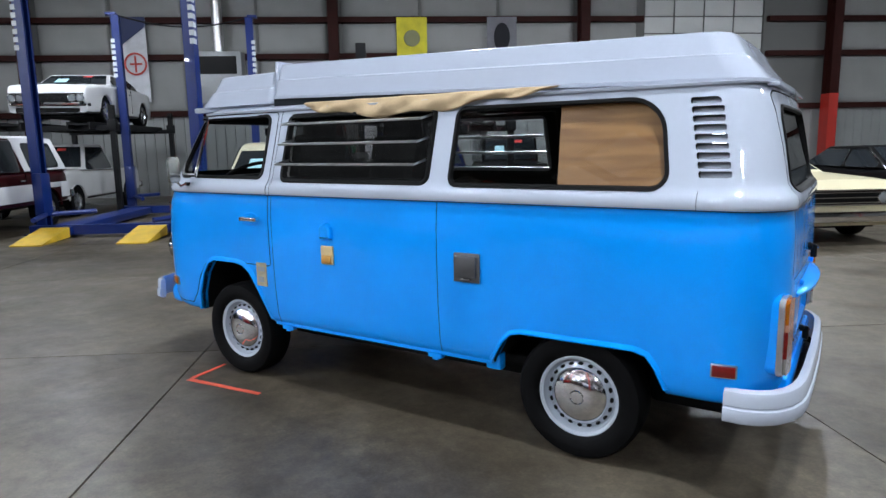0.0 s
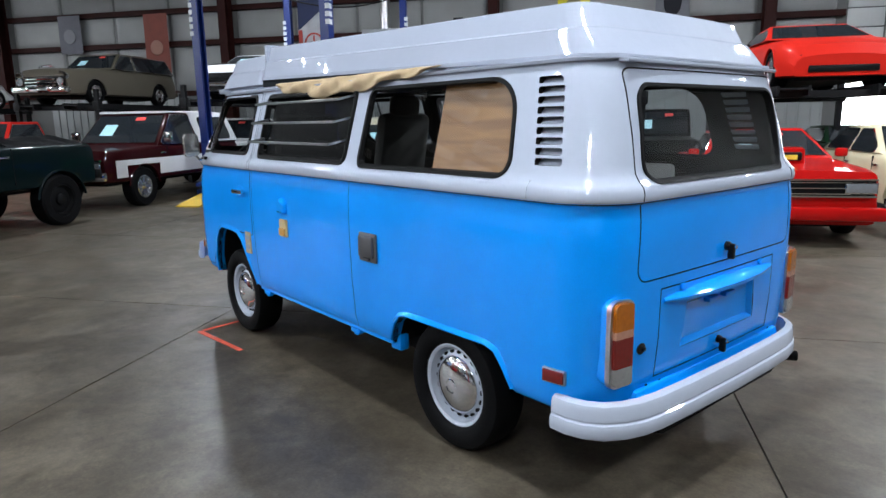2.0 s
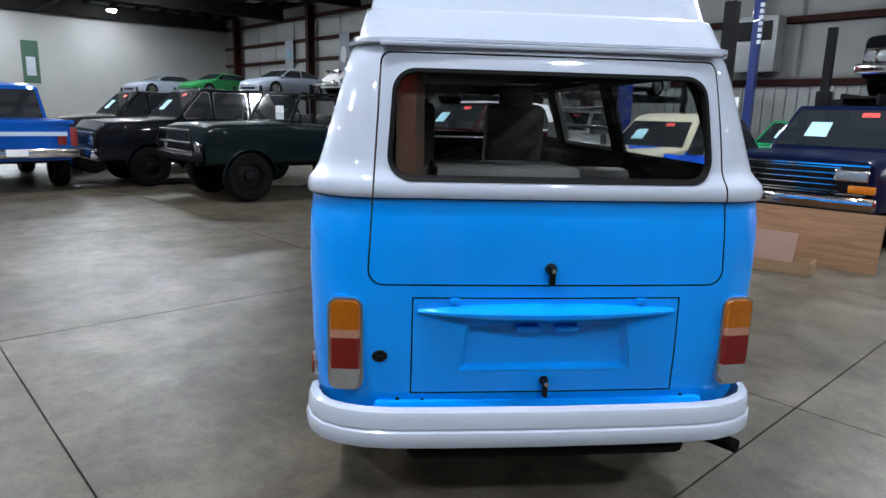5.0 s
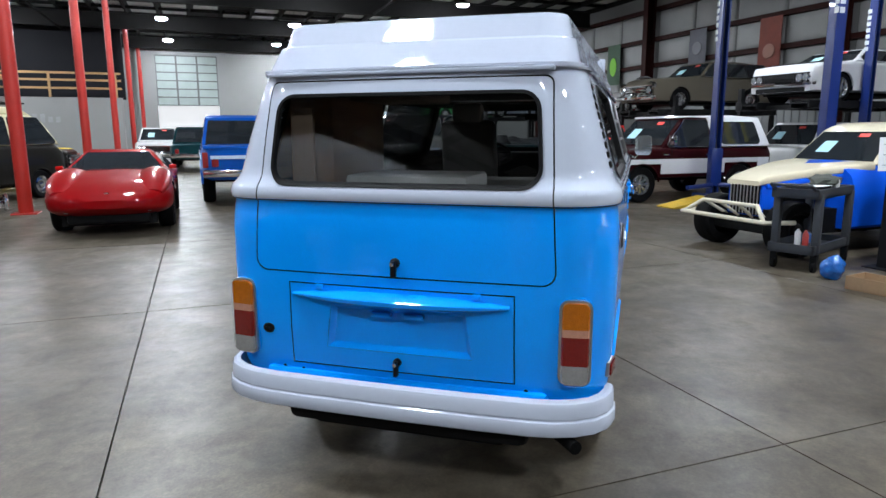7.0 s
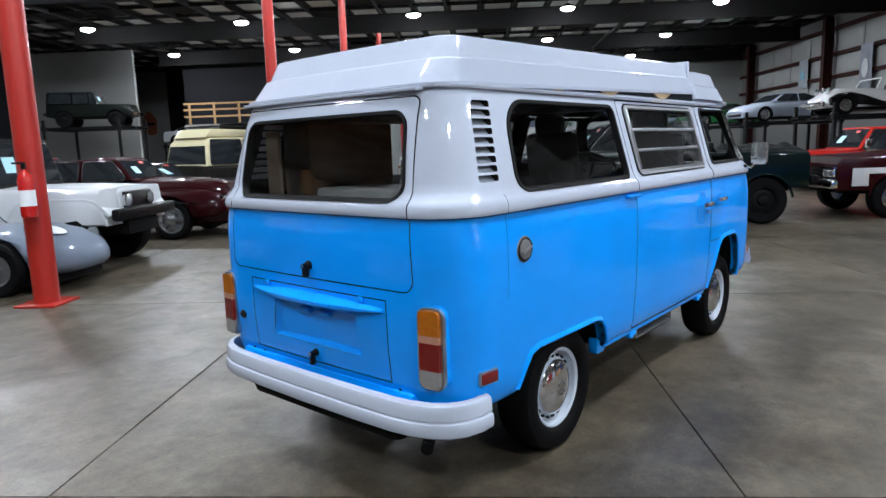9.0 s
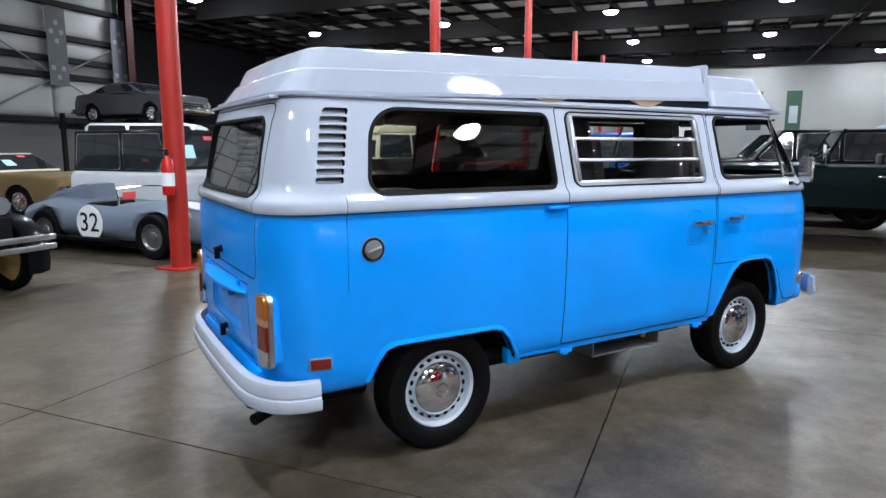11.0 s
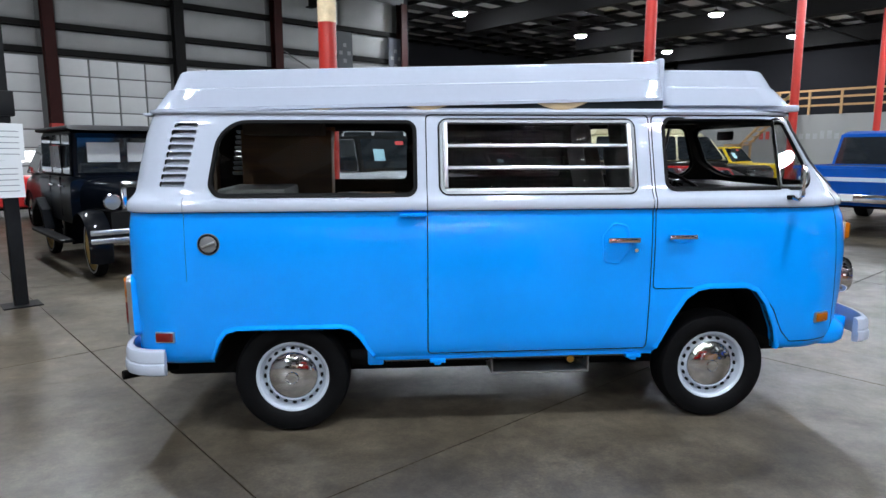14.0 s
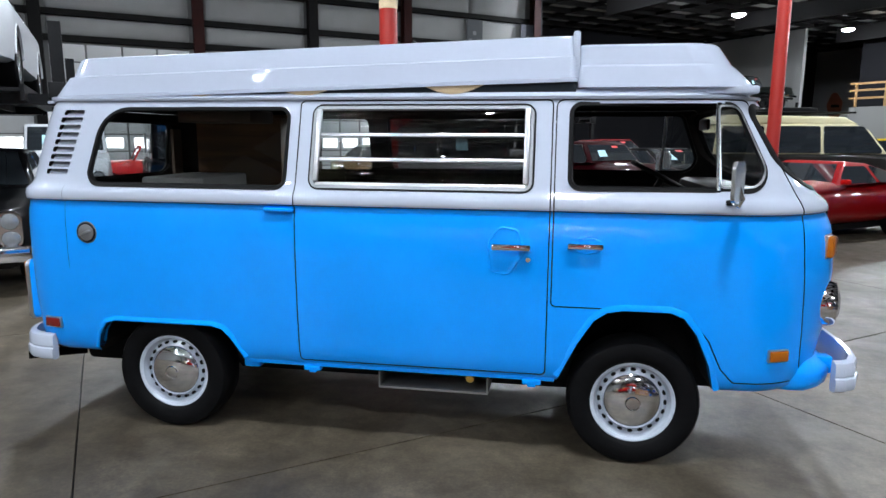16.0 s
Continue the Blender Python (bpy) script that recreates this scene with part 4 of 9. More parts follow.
    # sill rail and jacking points
    for s in (-1, 1):
        part("sill", B((-0.75, 0.83, s * 0.80 - 0.012, s * 0.80 + 0.012, 0.405, 0.432), bev=0.006), BLUE, van)
        for x in (-0.40, 0.72):
            part("jack_point", B((x - 0.045, x + 0.045, s * 0.80 - 0.02, s * 0.80 + 0.02, 0.385, 0.412), (x - 0.02, x + 0.02, s * 0.80 - 0.016, s * 0.80 + 0.016, 0.372, 0.388), bev=0.005), BLUE, van)
        part("bracket", B((-0.79, -0.70, s * 0.76 - 0.03, s * 0.76 + 0.03, 0.37, 0.46), bev=0.012), BLUE, van)
    # bumpers
    def bumper(path, rear):
        prof = [(-0.004, 0.144), (0.016, 0.143), (0.028, 0.136), (0.034, 0.122), (0.036, 0.078), (0.033, 0.073), (0.0335, 0.069), (0.041, 0.064), (0.044, 0.054), (0.044, 0.022), (0.040, 0.009), (0.028, 0.001), (0.0, 0.0), (-0.004, 0.02), (-0.004, 0.125)]
        rows, n = [], len(path)
        for i, p in enumerate(path):
            a, b = Vector(path[max(0, i - 1)]), Vector(path[min(n - 1, i + 1)])
            t = (b - a).normalized()
            nrm = Vector((t.y, -t.x))
            rows.append([(p[0] + nrm.x * o, p[1] + nrm.y * o, z) for o, z in prof])
        bm = rings_to_mesh(rows)
        return bm
    path = [(-1.865, 0.825), (-1.93, 0.826), (-1.99, 0.808), (-2.04, 0.773), (-2.080, 0.713), (-2.105, 0.64), (-2.118, 0.55), (-2.126, 0.35), (-2.130, 0.0)]
    path = path + [(x, -y) for x, y in path[-2::-1]]
    part("rear_bumper", bumper(path, True), WHITE, van, "white painted ribbed rear bumper", 22.0, m=Matrix.Translation((0, 0, 0.362)))
    path = [(2.085, -0.745), (2.12, -0.74), (2.16, -0.715), (2.195, -0.65), (2.222, -0.54), (2.24, -0.33), (2.245, 0.0)]
    path = path + [(x, -y) for x, y in path[-2::-1]]
    part("front_bumper", bumper(path, False), WHITE, van, "white painted front bumper", 22.0, m=Matrix.Translation((0, 0, 0.428)))
    for s in (-1, 1):
        part("bumper_support", B((1.95, 2.16, s * 0.55 - 0.04, s * 0.55 + 0.04, 0.45, 0.54), bev=0.02), BLUE, van)
    edge = [(1.86, -0.735), (1.94, -0.745), (2.00, -0.738), (2.055, -0.705), (2.11, -0.64), (2.16, -0.54), (2.18, -0.34), (2.19, 0.0)]
    edge = edge + [(x, -y) for x, y in edge[-2::-1]]
    rows = [[(1.86 + (x - 1.86) * k, y * w, z) for x, y in edge] for k, w, z in ((0.55, 0.95, 0.405), (0.86, 0.985, 0.412), (0.97, 0.998, 0.43), (1.0, 1.0, 0.455), (1.0, 1.0, 0.485), (0.95, 0.997, 0.505), (0.84, 0.98, 0.53), (0.68, 0.955, 0.57), (0.52, 0.92, 0.63))]
    part("front_step", rings_to_mesh(rows), BLUE, van, "blue step pressed out behind the front bumper", 60)
    part("valance", B((-2.085, -2.0, -0.62, 0.62, 0.40, 0.515), bev=0.03), BLUE, van)
    # tail lamps
    for s in (-1, 1):
        base = Matrix.Translation((-2.050, s * 0.712, 0.725)) @ Matrix.Rotation(s * radians(-7), 4, "Z")
        pod = bmesh.new()
        po = rounded([(-0.060, -0.166), (0.060, -0.166), (0.060, 0.176), (-0.060, 0.176)], 0.045, 6)
        prism(po, "x", -0.002, 0.09, pod)
        part("lamp_pod", pod, BLUE, van, "blue lamp housing", m=base)
        lens = None
        stack = [(0.058, 0.160, AMBER), (0.028, 0.058, PINKLENS), (-0.085, 0.028, REDLENS), (-0.158, -0.085, CLEARLENS)]
        full = rounded([(-0.055, -0.160), (0.055, -0.160), (0.055, 0.162), (-0.055, 0.162)], 0.03, 6)
        lamp = part("tail_lamp", prism(grown(full, 0.007), "x", -0.022, 0.0), ALU, van, "tall tail lamp in bright bezel", m=base)
        for z0, z1, mm in stack:
            rad = [0.004, 0.004, 0.026 if mm is AMBER else 0.004, 0.026 if mm is AMBER else 0.004]
            if mm is CLEARLENS:
                rad = [0.026, 0.026, 0.004, 0.004]
            pl = rounded([(-0.052, z0), (0.052, z0), (0.052, z1), (-0.052, z1)], rad, 5)
            inner = [(max(-0.046, min(0.046, y)), z) for y, z in pl]
            bm = rings_to_mesh([[(0.0, y, z) for y, z in pl], [(-0.029, y, z) for y, z in pl], [(-0.036, y, z) for y, z in inner]])
            part("lens", bm, mm, lamp, smooth=0, label={id(AMBER): "amber lens", id(REDLENS): "dark red lens", id(PINKLENS): "pale pink lens", id(CLEARLENS): "clear lens"}[id(mm)])
    # tailgate and engine lid fittings
    def latch(z, holder, w):
        x = end_x(0, z)
        la = part("latch", lathe([(0, 0.0), (w, 0.0), (w, 0.012), (w * 0.7, 0.02), (0, 0.022)], 20, m=Matrix.Rotation(-math.pi / 2, 4, "Z")), BLACK, holder, "black latch handle", m=Matrix.Translation((x, 0, z)))
        bm = B((-0.040, -0.010, -w * 0.55, w * 0.55, -0.055, 0.012), bev=0.008)
        part("grip", bm, BLACK, la)
        part("key_barrel", rod((-0.041, 0, 0.0), (-0.046, 0, 0.0), 0.008), CHROME, la)
    latch(1.003, tail, 0.020)
    latch(0.585, engine, 0.017)
    part("button_shadow", B((-2.092, -2.084, 0.583, 0.606, 0.676, 0.690), bev=0.003), BLACK, van)
    plug_m = Matrix.Translation((end_x(0.594, 0.683) + 0.002, 0.594, 0.683)) @ Matrix.Rotation(-math.pi / 2, 4, "Z") @ Matrix.Diagonal((1.25, 1, 1, 1))
    part("rubber_plug", lathe([(0, 0.0), (0.020, 0.0), (0.022, 0.006), (0.016, 0.010), (0, 0.008)], 20), BLACK, van, "black rubber plug", m=plug_m)
    for y, z in ((0.44, 0.508), (-0.53, 0.512), (0.53, 0.512)):
        part("hole", rod((end_x(y, z) - 0.003, y, z), (end_x(y, z) + 0.004, y, z), 0.008), DARK, van)
    # plate recess: sunk flat field with sloping frame, lamp wing above
    x0 = end_x(0, 0.70)
    rows = []
    for d, dx in ((0.004, 0.004), (-0.001, 0.0005), (-0.006, 0.003), (-0.022, 0.022), (-0.028, 0.024)):
        rows.append([(end_x(y, z) + dx, y, z) for y, z in grown(field, d)])
    part("plate_recess", rings_to_mesh(rows, False, True), BLUE, engine, "sunk plate field without plate", 20)
    for y in (0.07, -0.07):
        part("plate_clip", B((x0 - 0.004, x0 + 0.026, y - 0.042, y + 0.042, 0.772, 0.792), bev=0.004), BLUE, engine)
    rows = []
    for k in range(25):
        y = -0.462 + 0.924 * k / 24
        f = max(0.0, 1 - abs(y / 0.462) ** 2.2)
        r = 0.012 + 0.050 * f
        h = 0.009 + 0.020 * f
        x = end_x(y, 0.848) + 0.003
        rows.append([(x, y, 0.848 + h), (x - r * 0.6, y, 0.848 + h * 0.85), (x - r, y, 0.848 + h * 0.1), (x - r * 0.97, y, 0.848 - h * 0.5), (x - r * 0.4, y, 0.848 - h), (x, y, 0.848 - h)])
    part("plate_lamp_hood", rings_to_mesh(rows), BLUE, engine, "blue wing over the plate field", 40)
    for y in (0.335, -0.335):
        part("hinge", B((end_x(y, 0.89) - 0.014, end_x(y, 0.89) + 0.002, y - 0.018, y + 0.018, 0.872, 0.898), bev=0.006), BLUE, engine)
    # side lamps and fittings
    for s in (-1, 1):
        for x, z, lens in ((-1.858, 0.575, REDLENS), (1.825, 0.602, AMBER)):
            y = side_y(x, z)
            yy = side_y(x + 0.05, z) - side_y(x - 0.05, z)
            m = Matrix.Translation((x, s * y, z)) @ Matrix.Rotation(s * math.atan2(yy, 0.1), 4, "Z")
            mk = part("side_marker", B((-0.052, 0.052, -0.010, 0.010, -0.030, 0.030), bev=0.006), ALU, van, "side marker lamp in bright rim", m=m)
            part("lens", B((-0.046, 0.046, s * 0.004, s * 0.018, -0.024, 0.024), bev=0.005), lens, mk)
        # cab door handle
        holder = cab_r if s < 0 else cab_l
        y = side_y(0.95, 1.088)
        dish = lathe([(0.0, -0.004), (0.045, 0.0005), (0.060, 0.003), (0.066, 0.001)], 28, m=Matrix.Diagonal((1.15, 1, 0.62, 1)))
        dish.transform(Matrix.Rotation(math.pi if s > 0 else 0, 4, "Z"))
        h = part("door_handle", dish, BLUE, holder, "chrome door handle over dished cup", m=Matrix.Translation((0.955, s * y, 1.088)))
        part("grip", B((-0.088, 0.070, s * 0.024, s * 0.040, -0.013, 0.013), (-0.085, -0.052, s * 0.0, s * 0.034, -0.014, 0.014), (0.040, 0.060, 0.0, s * 0.03, -0.009, 0.009), bev=0.006), CHROME, h, "polished chrome grip")
        # door mirror
        yb = side_y(1.54, 1.28)
        mir = part("mirror", tube([(1.56, s * yb, 1.30), (1.585, s * (yb + 0.035), 1.285), (1.595, s * (yb + 0.06), 1.32), (1.565, s * (yb + 0.085), 1.385)], 0.008), CHROME, holder, "chrome mirror arm")
        mm = Matrix.Translation((1.555, s * (yb + 0.10), 1.395)) @ Matrix.Rotation(s * radians(29), 4, "Z")
        hd = bmesh.new()
        prism(rounded([(-0.075, -0.085), (0.075, -0.085), (0.075, 0.085), (-0.075, 0.085)], 0.035, 6), "x", -0.006, 0.010, hd)
        hd2 = part("mirror_head", hd, mat("mirror_shell", (0.42, 0.43, 0.42), 0.2, 0.8), mir, "pale oblong mirror head", m=mm)
        part("foot", B((1.54, 1.58, s * yb - 0.012, s * yb + 0.012, 1.285, 1.31), bev=0.006), BLACK, mir)
    # right: slider handle, filler cap, latch on the belt
    y = side_y(0.58, 1.08)
    cup = bmesh.new()
    cu = rounded([(-0.075, -0.115), (0.01, -0.125), (0.075, -0.03), (0.05, 0.085), (-0.03, 0.10), (-0.085, 0.03)], 0.03, 4)
    rows = [[(x, -d, z) for x, z in grown(cu, g)] for g, d in ((0.006, 0.0002), (0.0, 0.0045), (-0.008, 0.001), (-0.02, 0.0012))]
    ch = part("slide_handle", rings_to_mesh(rows, False, True), BLUE, slide, "handle over a raised cup", m=Matrix.Translation((0.59, -y, 1.065)), smooth=25)
    part("grip", B((-0.070, 0.110, -0.052, -0.030, -0.004, 0.026), (0.06, 0.105, -0.045, -0.0, -0.006, 0.026), bev=0.007), CHROME, ch, "polished chrome grip")
    part("lock", rod((0.10, -0.0, -0.045), (0.10, -0.02, -0.05), 0.012), CHROME, ch)
    fm = Matrix.Translation((-1.602, -side_y(-1.602, 1.075), 1.075))
    cap = part("filler_cap", lathe([(0, 0.012), (0.034, 0.012), (0.042, 0.009), (0.046, 0.002), (0.056, 0.004), (0.058, 0.0)], 32), mat("cap_grey", (0.22, 0.22, 0.23), 0.4, 0.4), van, "round grey fuel filler cap", m=fm)
    part("ring", lathe([(0.043, 0.006), (0.050, 0.010), (0.057, 0.0)], 32), BLACK, cap)
    part("tab", B((-0.036, 0.036, -0.022, -0.011, -0.006, 0.006), bev=0.004), ALU, cap, m=Matrix.Rotation(radians(-20), 4, "Y"))
    bm = B((-0.075, 0.075, -0.016, 0.012, -0.012, 0.008), bev=0.008)
    part("belt_catch", bm, BLUE, van, m=Matrix.Translation((-0.53, -0.866, 1.222)))
    # left: vent dome, cream cover, grey hook-up box, maker's plate
    y = side_y(0.309, 1.03)
    dm = rounded([(-0.040, -0.045), (0.040, -0.045), (0.040, 0.02), (0.0, 0.055), (-0.040, 0.02)], [0.006, 0.006, 0.02, 0.03, 0.02], 5)
    rows = [[(x, d, z) for x, z in grown(dm, g)] for g, d in ((0.004, 0.0), (0.0, 0.022), (-0.012, 0.032))]
    part("vent_dome", rings_to_mesh(rows, False, True), BLUE, van, "small blue vent dome", m=Matrix.Translation((0.309, y, 1.045)))
    cv = part("socket_cover", B((-0.045, 0.045, 0.0, 0.018, -0.055, 0.055), bev=0.007), mat("cream_plastic", (0.55, 0.42, 0.20), 0.45), van, "yellowed cream socket cover", m=Matrix.Translation((0.305, side_y(0.3, 0.9), 0.905)))
    part("flap", B((-0.036, 0.036, 0.016, 0.028, -0.045, 0.0), bev=0.006), mat("amber_plastic", (0.50, 0.26, 0.05), 0.4), cv)
    hb = part("hookup_box", B((-0.075, 0.075, 0.0, 0.014, -0.075, 0.075), bev=0.005), mat("box_grey", (0.10, 0.10, 0.105), 0.45, 0.2), van, "dark grey square hook-up box", m=Matrix.Translation((-0.637, side_y(-0.63, 0.91), 0.912)))
    part("lid", B((-0.062, 0.062, 0.012, 0.030, -0.050, 0.062), (-0.03, 0.03, 0.012, 0.026, -0.068, -0.052), bev=0.007), mat("box_lid", (0.075, 0.075, 0.08), 0.4, 0.2), hb)
    pl = part("maker_plate", B((-0.045, 0.045, -0.002, 0.004, -0.075, 0.075)), mat("plate_tan", (0.36, 0.32, 0.22), 0.6, 0.2, 0.25, 20.0), van, "worn tan plate with unreadable print", m=Matrix.Translation((0.885, side_y(0.88, 0.75), 0.735)))
    part("print_bar", B((-0.03, 0.03, 0.004, 0.006, 0.02, 0.05), (-0.02, 0.03, 0.004, 0.006, -0.05, -0.015)), INK, pl)
    # front: headlamps, turn signals, spare details seen from the side
    for s in (-1, 1):
        x = end_x(s * 0.56, 0.80, True)
        m = Matrix.Translation((x - 0.02, s * 0.56, 0.80)) @ Matrix.Rotation(math.pi / 2 + s * radians(14), 4, "Z")
        hl = part("headlamp", lathe([(0.105, -0.02), (0.112, 0.02), (0.100, 0.05), (0.088, 0.055)], 32), CHROME, van, "round headlamp in chrome ring", m=m)
        part("lens", lathe([(0.090, 0.050), (0.06, 0.066), (0.0, 0.072)], 28), CLEARLENS, hl)
        xs = end_x(s * 0.60, 1.08, True)
        part("turn_signal", B((-0.02, 0.035, -0.05, 0.05, -0.05, 0.05), bev=0.014), AMBER, van, "amber turn signal", m=Matrix.Translation((xs - 0.01, s * 0.60, 1.08)) @ Matrix.Rotation(s * radians(30), 4, "Z"))
        part("signal_rim", B((-0.03, 0.01, -0.058, 0.058, -0.058, 0.058), bev=0.01), ALU, van, m=Matrix.Translation((xs - 0.01, s * 0.60, 1.08)) @ Matrix.Rotation(s * radians(30), 4, "Z"))
    # underside
    part("chassis", B((-1.9, 1.9, -0.38, 0.38, 0.27, 0.42), (-1.0, 0.9, -0.62, -0.5, 0.32, 0.42), (-1.0, 0.9, 0.5, 0.62, 0.32, 0.42), bev=0.01), DARK, van, "dark chassis frame")
    # floor pan boxes, added to keep lamp light from passing beneath the van
    for block in ((-1.05, 1.15, -0.34, 0.34, 0.19, 0.34), (-0.9, 1.0, -0.66, -0.40, 0.36, 0.43), (-0.9, 1.0, 0.40, 0.66, 0.36, 0.43)):
        part("underfloor_block", B(block, bev=0.02), DARK, van, "dark floor pan boxes added to block light under the van")
    part("engine", B((-2.0, -1.45, -0.45, 0.45, 0.22, 0.45), (-2.12, -1.95, -0.55, 0.5, 0.29, 0.38), bev=0.04), DARK, van, "dark engine and heat shields")
    for x in (1.205, -1.205):
        part("axle", rod((x, -0.66, 0.315), (x, 0.66, 0.315), 0.045), DARK, van)
    part("exhaust_pipe", tube([(-1.90, -0.56, 0.325), (-2.06, -0.68, 0.335), (-2.135, -0.735, 0.335)], 0.026, 12), mat("sooty_pipe", (0.004, 0.004, 0.004), 0.8, spec=0.05), van, "black exhaust tailpipe")
    tank = part("gas_tank", B((-0.05, 0.52, -0.62, -0.30, 0.33, 0.415), bev=0.03), DARK, van, "dark gas tank under the floor")
    part("shield", B((-0.08, 0.50, -0.70, -0.32, 0.268, 0.280), (-0.08, -0.07, -0.70, -0.32, 0.27, 0.36), (0.49, 0.50, -0.70, -0.32, 0.27, 0.36), bev=0.003), mat("galvanised", (0.35, 0.35, 0.34), 0.5, 0.8, 0.2, 6.0), tank, "bare metal tray")
    part("valve", rod((0.40, -0.66, 0.335), (0.40, -0.60, 0.335), 0.022), mat("brass", (0.75, 0.52, 0.12), 0.3, 0.9), tank, "yellow brass valve")
    part("step_pipe", B((-0.70, 0.78, -0.66, -0.60, 0.345, 0.40), bev=0.01), mat("grey_rail", (0.20, 0.20, 0.20), 0.6), van, "grey rail under the floor")
    # cabin
    ins = part("cabin_floor", B((-1.90, 1.70, -0.78, 0.78, 0.80, 0.84), (-1.88, -0.95, -0.76, 0.76, 0.84, 1.03)), mat("cabin_carpet", (0.05, 0.045, 0.04), 0.95, bump=0.3, bscale=120), van, "dark cabin floor")
    part("rear_mattress", B((-1.86, -0.98, -0.70, 0.40, 1.03, 1.20), bev=0.03), GREYCLOTH, van, "grey rear mattress")
    part("rear_shelf_pad", B((-1.72, -1.30, -0.20, 0.38, 1.205, 1.325), bev=0.02), mat("pad_pale", (0.30, 0.30, 0.29), 0.8, 0.0, 0.1, 5.0), van, "pale grey folded pad")
    part("wardrobe", B((-1.70, -1.07, 0.44, 0.66, 0.84, 1.70), bev=0.006), wood_mat("dark_cabinet_wood", (0.09, 0.04, 0.014), (0.15, 0.075, 0.026), 0.5), van, "brown wood-grain wardrobe")
    part("wardrobe_panel", sheet([(-1.66, 1.29), (-1.10, 1.29), (-1.06, 1.73), (-1.62, 1.73)], on_side(1), 0.042, 0.012), PLY, van, "wood panel behind the side window")
    part("side_cabinet", B((-1.06, -0.62, 0.42, 0.75, 0.84, 1.24), bev=0.005), PLY, van)
    part("roof_cupboard", B((-1.60, -1.10, 0.05, 0.40, 1.66, 1.74), bev=0.01), mat("cupboard_dark", (0.09, 0.06, 0.04), 0.6), van, "dark overhead cupboard")
    part("curtain", B((-1.90, -1.88, 0.44, 0.54, 1.22, 1.62)), mat("curtain_brown", (0.11, 0.075, 0.05), 0.9, bump=0.4, bscale=30), van, "brown curtain")
    part("bench", B((-0.95, -0.40, -0.70, 0.38, 0.84, 1.14), bev=0.03), SEATGREY, van)
    part("bench_back", B((-0.98, -0.84, -0.70, 0.38, 1.10, 1.27), bev=0.04), SEATGREY, van, "dark grey bench backrest")
    for y in (-0.42, 0.42):
        st = part("front_seat", B((0.84, 1.34, y - 0.24, y + 0.24, 0.84, 1.10), bev=0.05), SEATGREY, van, "grey front seat")
        part("seat_back", B((-0.07, 0.06, -0.23, 0.23, 0.0, 0.56), bev=0.055), SEATGREY, st, m=Matrix.Translation((0.86, y, 1.06)) @ Matrix.Rotation(radians(-12), 4, "Y"))
        part("headrest", B((-0.05, 0.05, -0.13, 0.13, 0.0, 0.17), bev=0.045), SEATGREY, st, m=Matrix.Translation((0.75, y, 1.575)) @ Matrix.Rotation(radians(-8), 4, "Y"))
    part("dashboard", B((1.60, 1.86, -0.62, 0.62, 1.05, 1.33), bev=0.04), BLACK, van, "black dashboard")
    sw = bmesh.new()
    pts = [Vector((0.21 * math.cos(a), 0.21 * math.sin(a), 0)) for a in [2 * math.pi * k / 28 for k in range(29)]]
    tube(pts, 0.013, 8, sw)
    rod((0, -0.2, 0), (0, 0.2, 0), 0.012, bm=sw)
    rod((0, 0, 0), (0, 0, -0.35), 0.02, bm=sw)
    part("steering_wheel", sw, BLACK, van, "thin black steering wheel", m=Matrix.Translation((1.47, 0.42, 1.33)) @ Matrix.Rotation(radians(28), 4, "Y"))
    part("cab_mirror", B((1.60, 1.62, -0.10, 0.10, 1.62, 1.68), bev=0.01), BLACK, van)
    # pop-up roof, hinged at the rear and resting slightly open
    POP = [(0.0, 0.692, -1.972, 0.895, 0.15, 0.05), (0.016, 0.692, -1.970, 0.895, 0.15, 0.05), (0.019, 0.676, -1.945, 0.893, 0.14, 0.045), (0.112, 0.652, -1.868, 0.892, 0.12, 0.04), (0.116, 0.651, -1.864, 0.892, 0.12, 0.04),
           (0.122, 0.638, -1.850, 0.890, 0.12, 0.04), (0.126, 0.636, -1.846, 0.890, 0.12, 0.04), (0.206, 0.616, -1.802, 0.888, 0.10, 0.04), (0.214, 0.611, -1.795, 0.886, 0.10, 0.03), (0.219, 0.598, -1.78, 0.88, 0.09, 0.02), (0.236, 0.40, -1.55, 0.80, 0.08, 0.02), (0.244, 0.10, -1.2, 0.6, 0.02, 0.02)]
    lv = [p[0] for p in POP]
    rows = [[(x, y, z) for x, y in outline(z, 0, POP, 0.012, 0.0, 0.0)] for z in lv]
    tilt = Matrix.Translation((-1.98, 0, 1.758)) @ Matrix.Rotation(radians(-1.5), 4, "Y") @ Matrix.Translation((1.98, 0, 0))
    pop = part("pop_top", rings_to_mesh(rows), ROOFWHITE, van, "white ribbed fibreglass pop-up roof", 28, m=tilt)
    part("front_bead", B((0.872, 0.905, -0.64, 0.64, 0.02, 0.235), bev=0.01), ROOFWHITE, pop)
    part("rear_lip", B((-1.978, -1.93, -0.60, 0.60, -0.014, 0.002), bev=0.005), ROOFWHITE, pop)
    RACK = [(0.0, 0.690, 0.915, 1.745, 0.05, 0.22), (0.02, 0.684, 0.917, 1.735, 0.05, 0.21), (0.095, 0.660, 0.918, 1.660, 0.05, 0.20), (0.105, 0.648, 0.918, 1.645, 0.05, 0.19), (0.190, 0.625, 0.920, 1.588, 0.05, 0.18), (0.200, 0.615, 0.925, 1.575, 0.05, 0.17),
            (0.196, 0.590, 0.95, 1.54, 0.05, 0.16), (0.10, 0.560, 0.98, 1.50, 0.04, 0.14), (0.08, 0.5, 1.02, 1.45, 0.04, 0.1)]
    rows = []
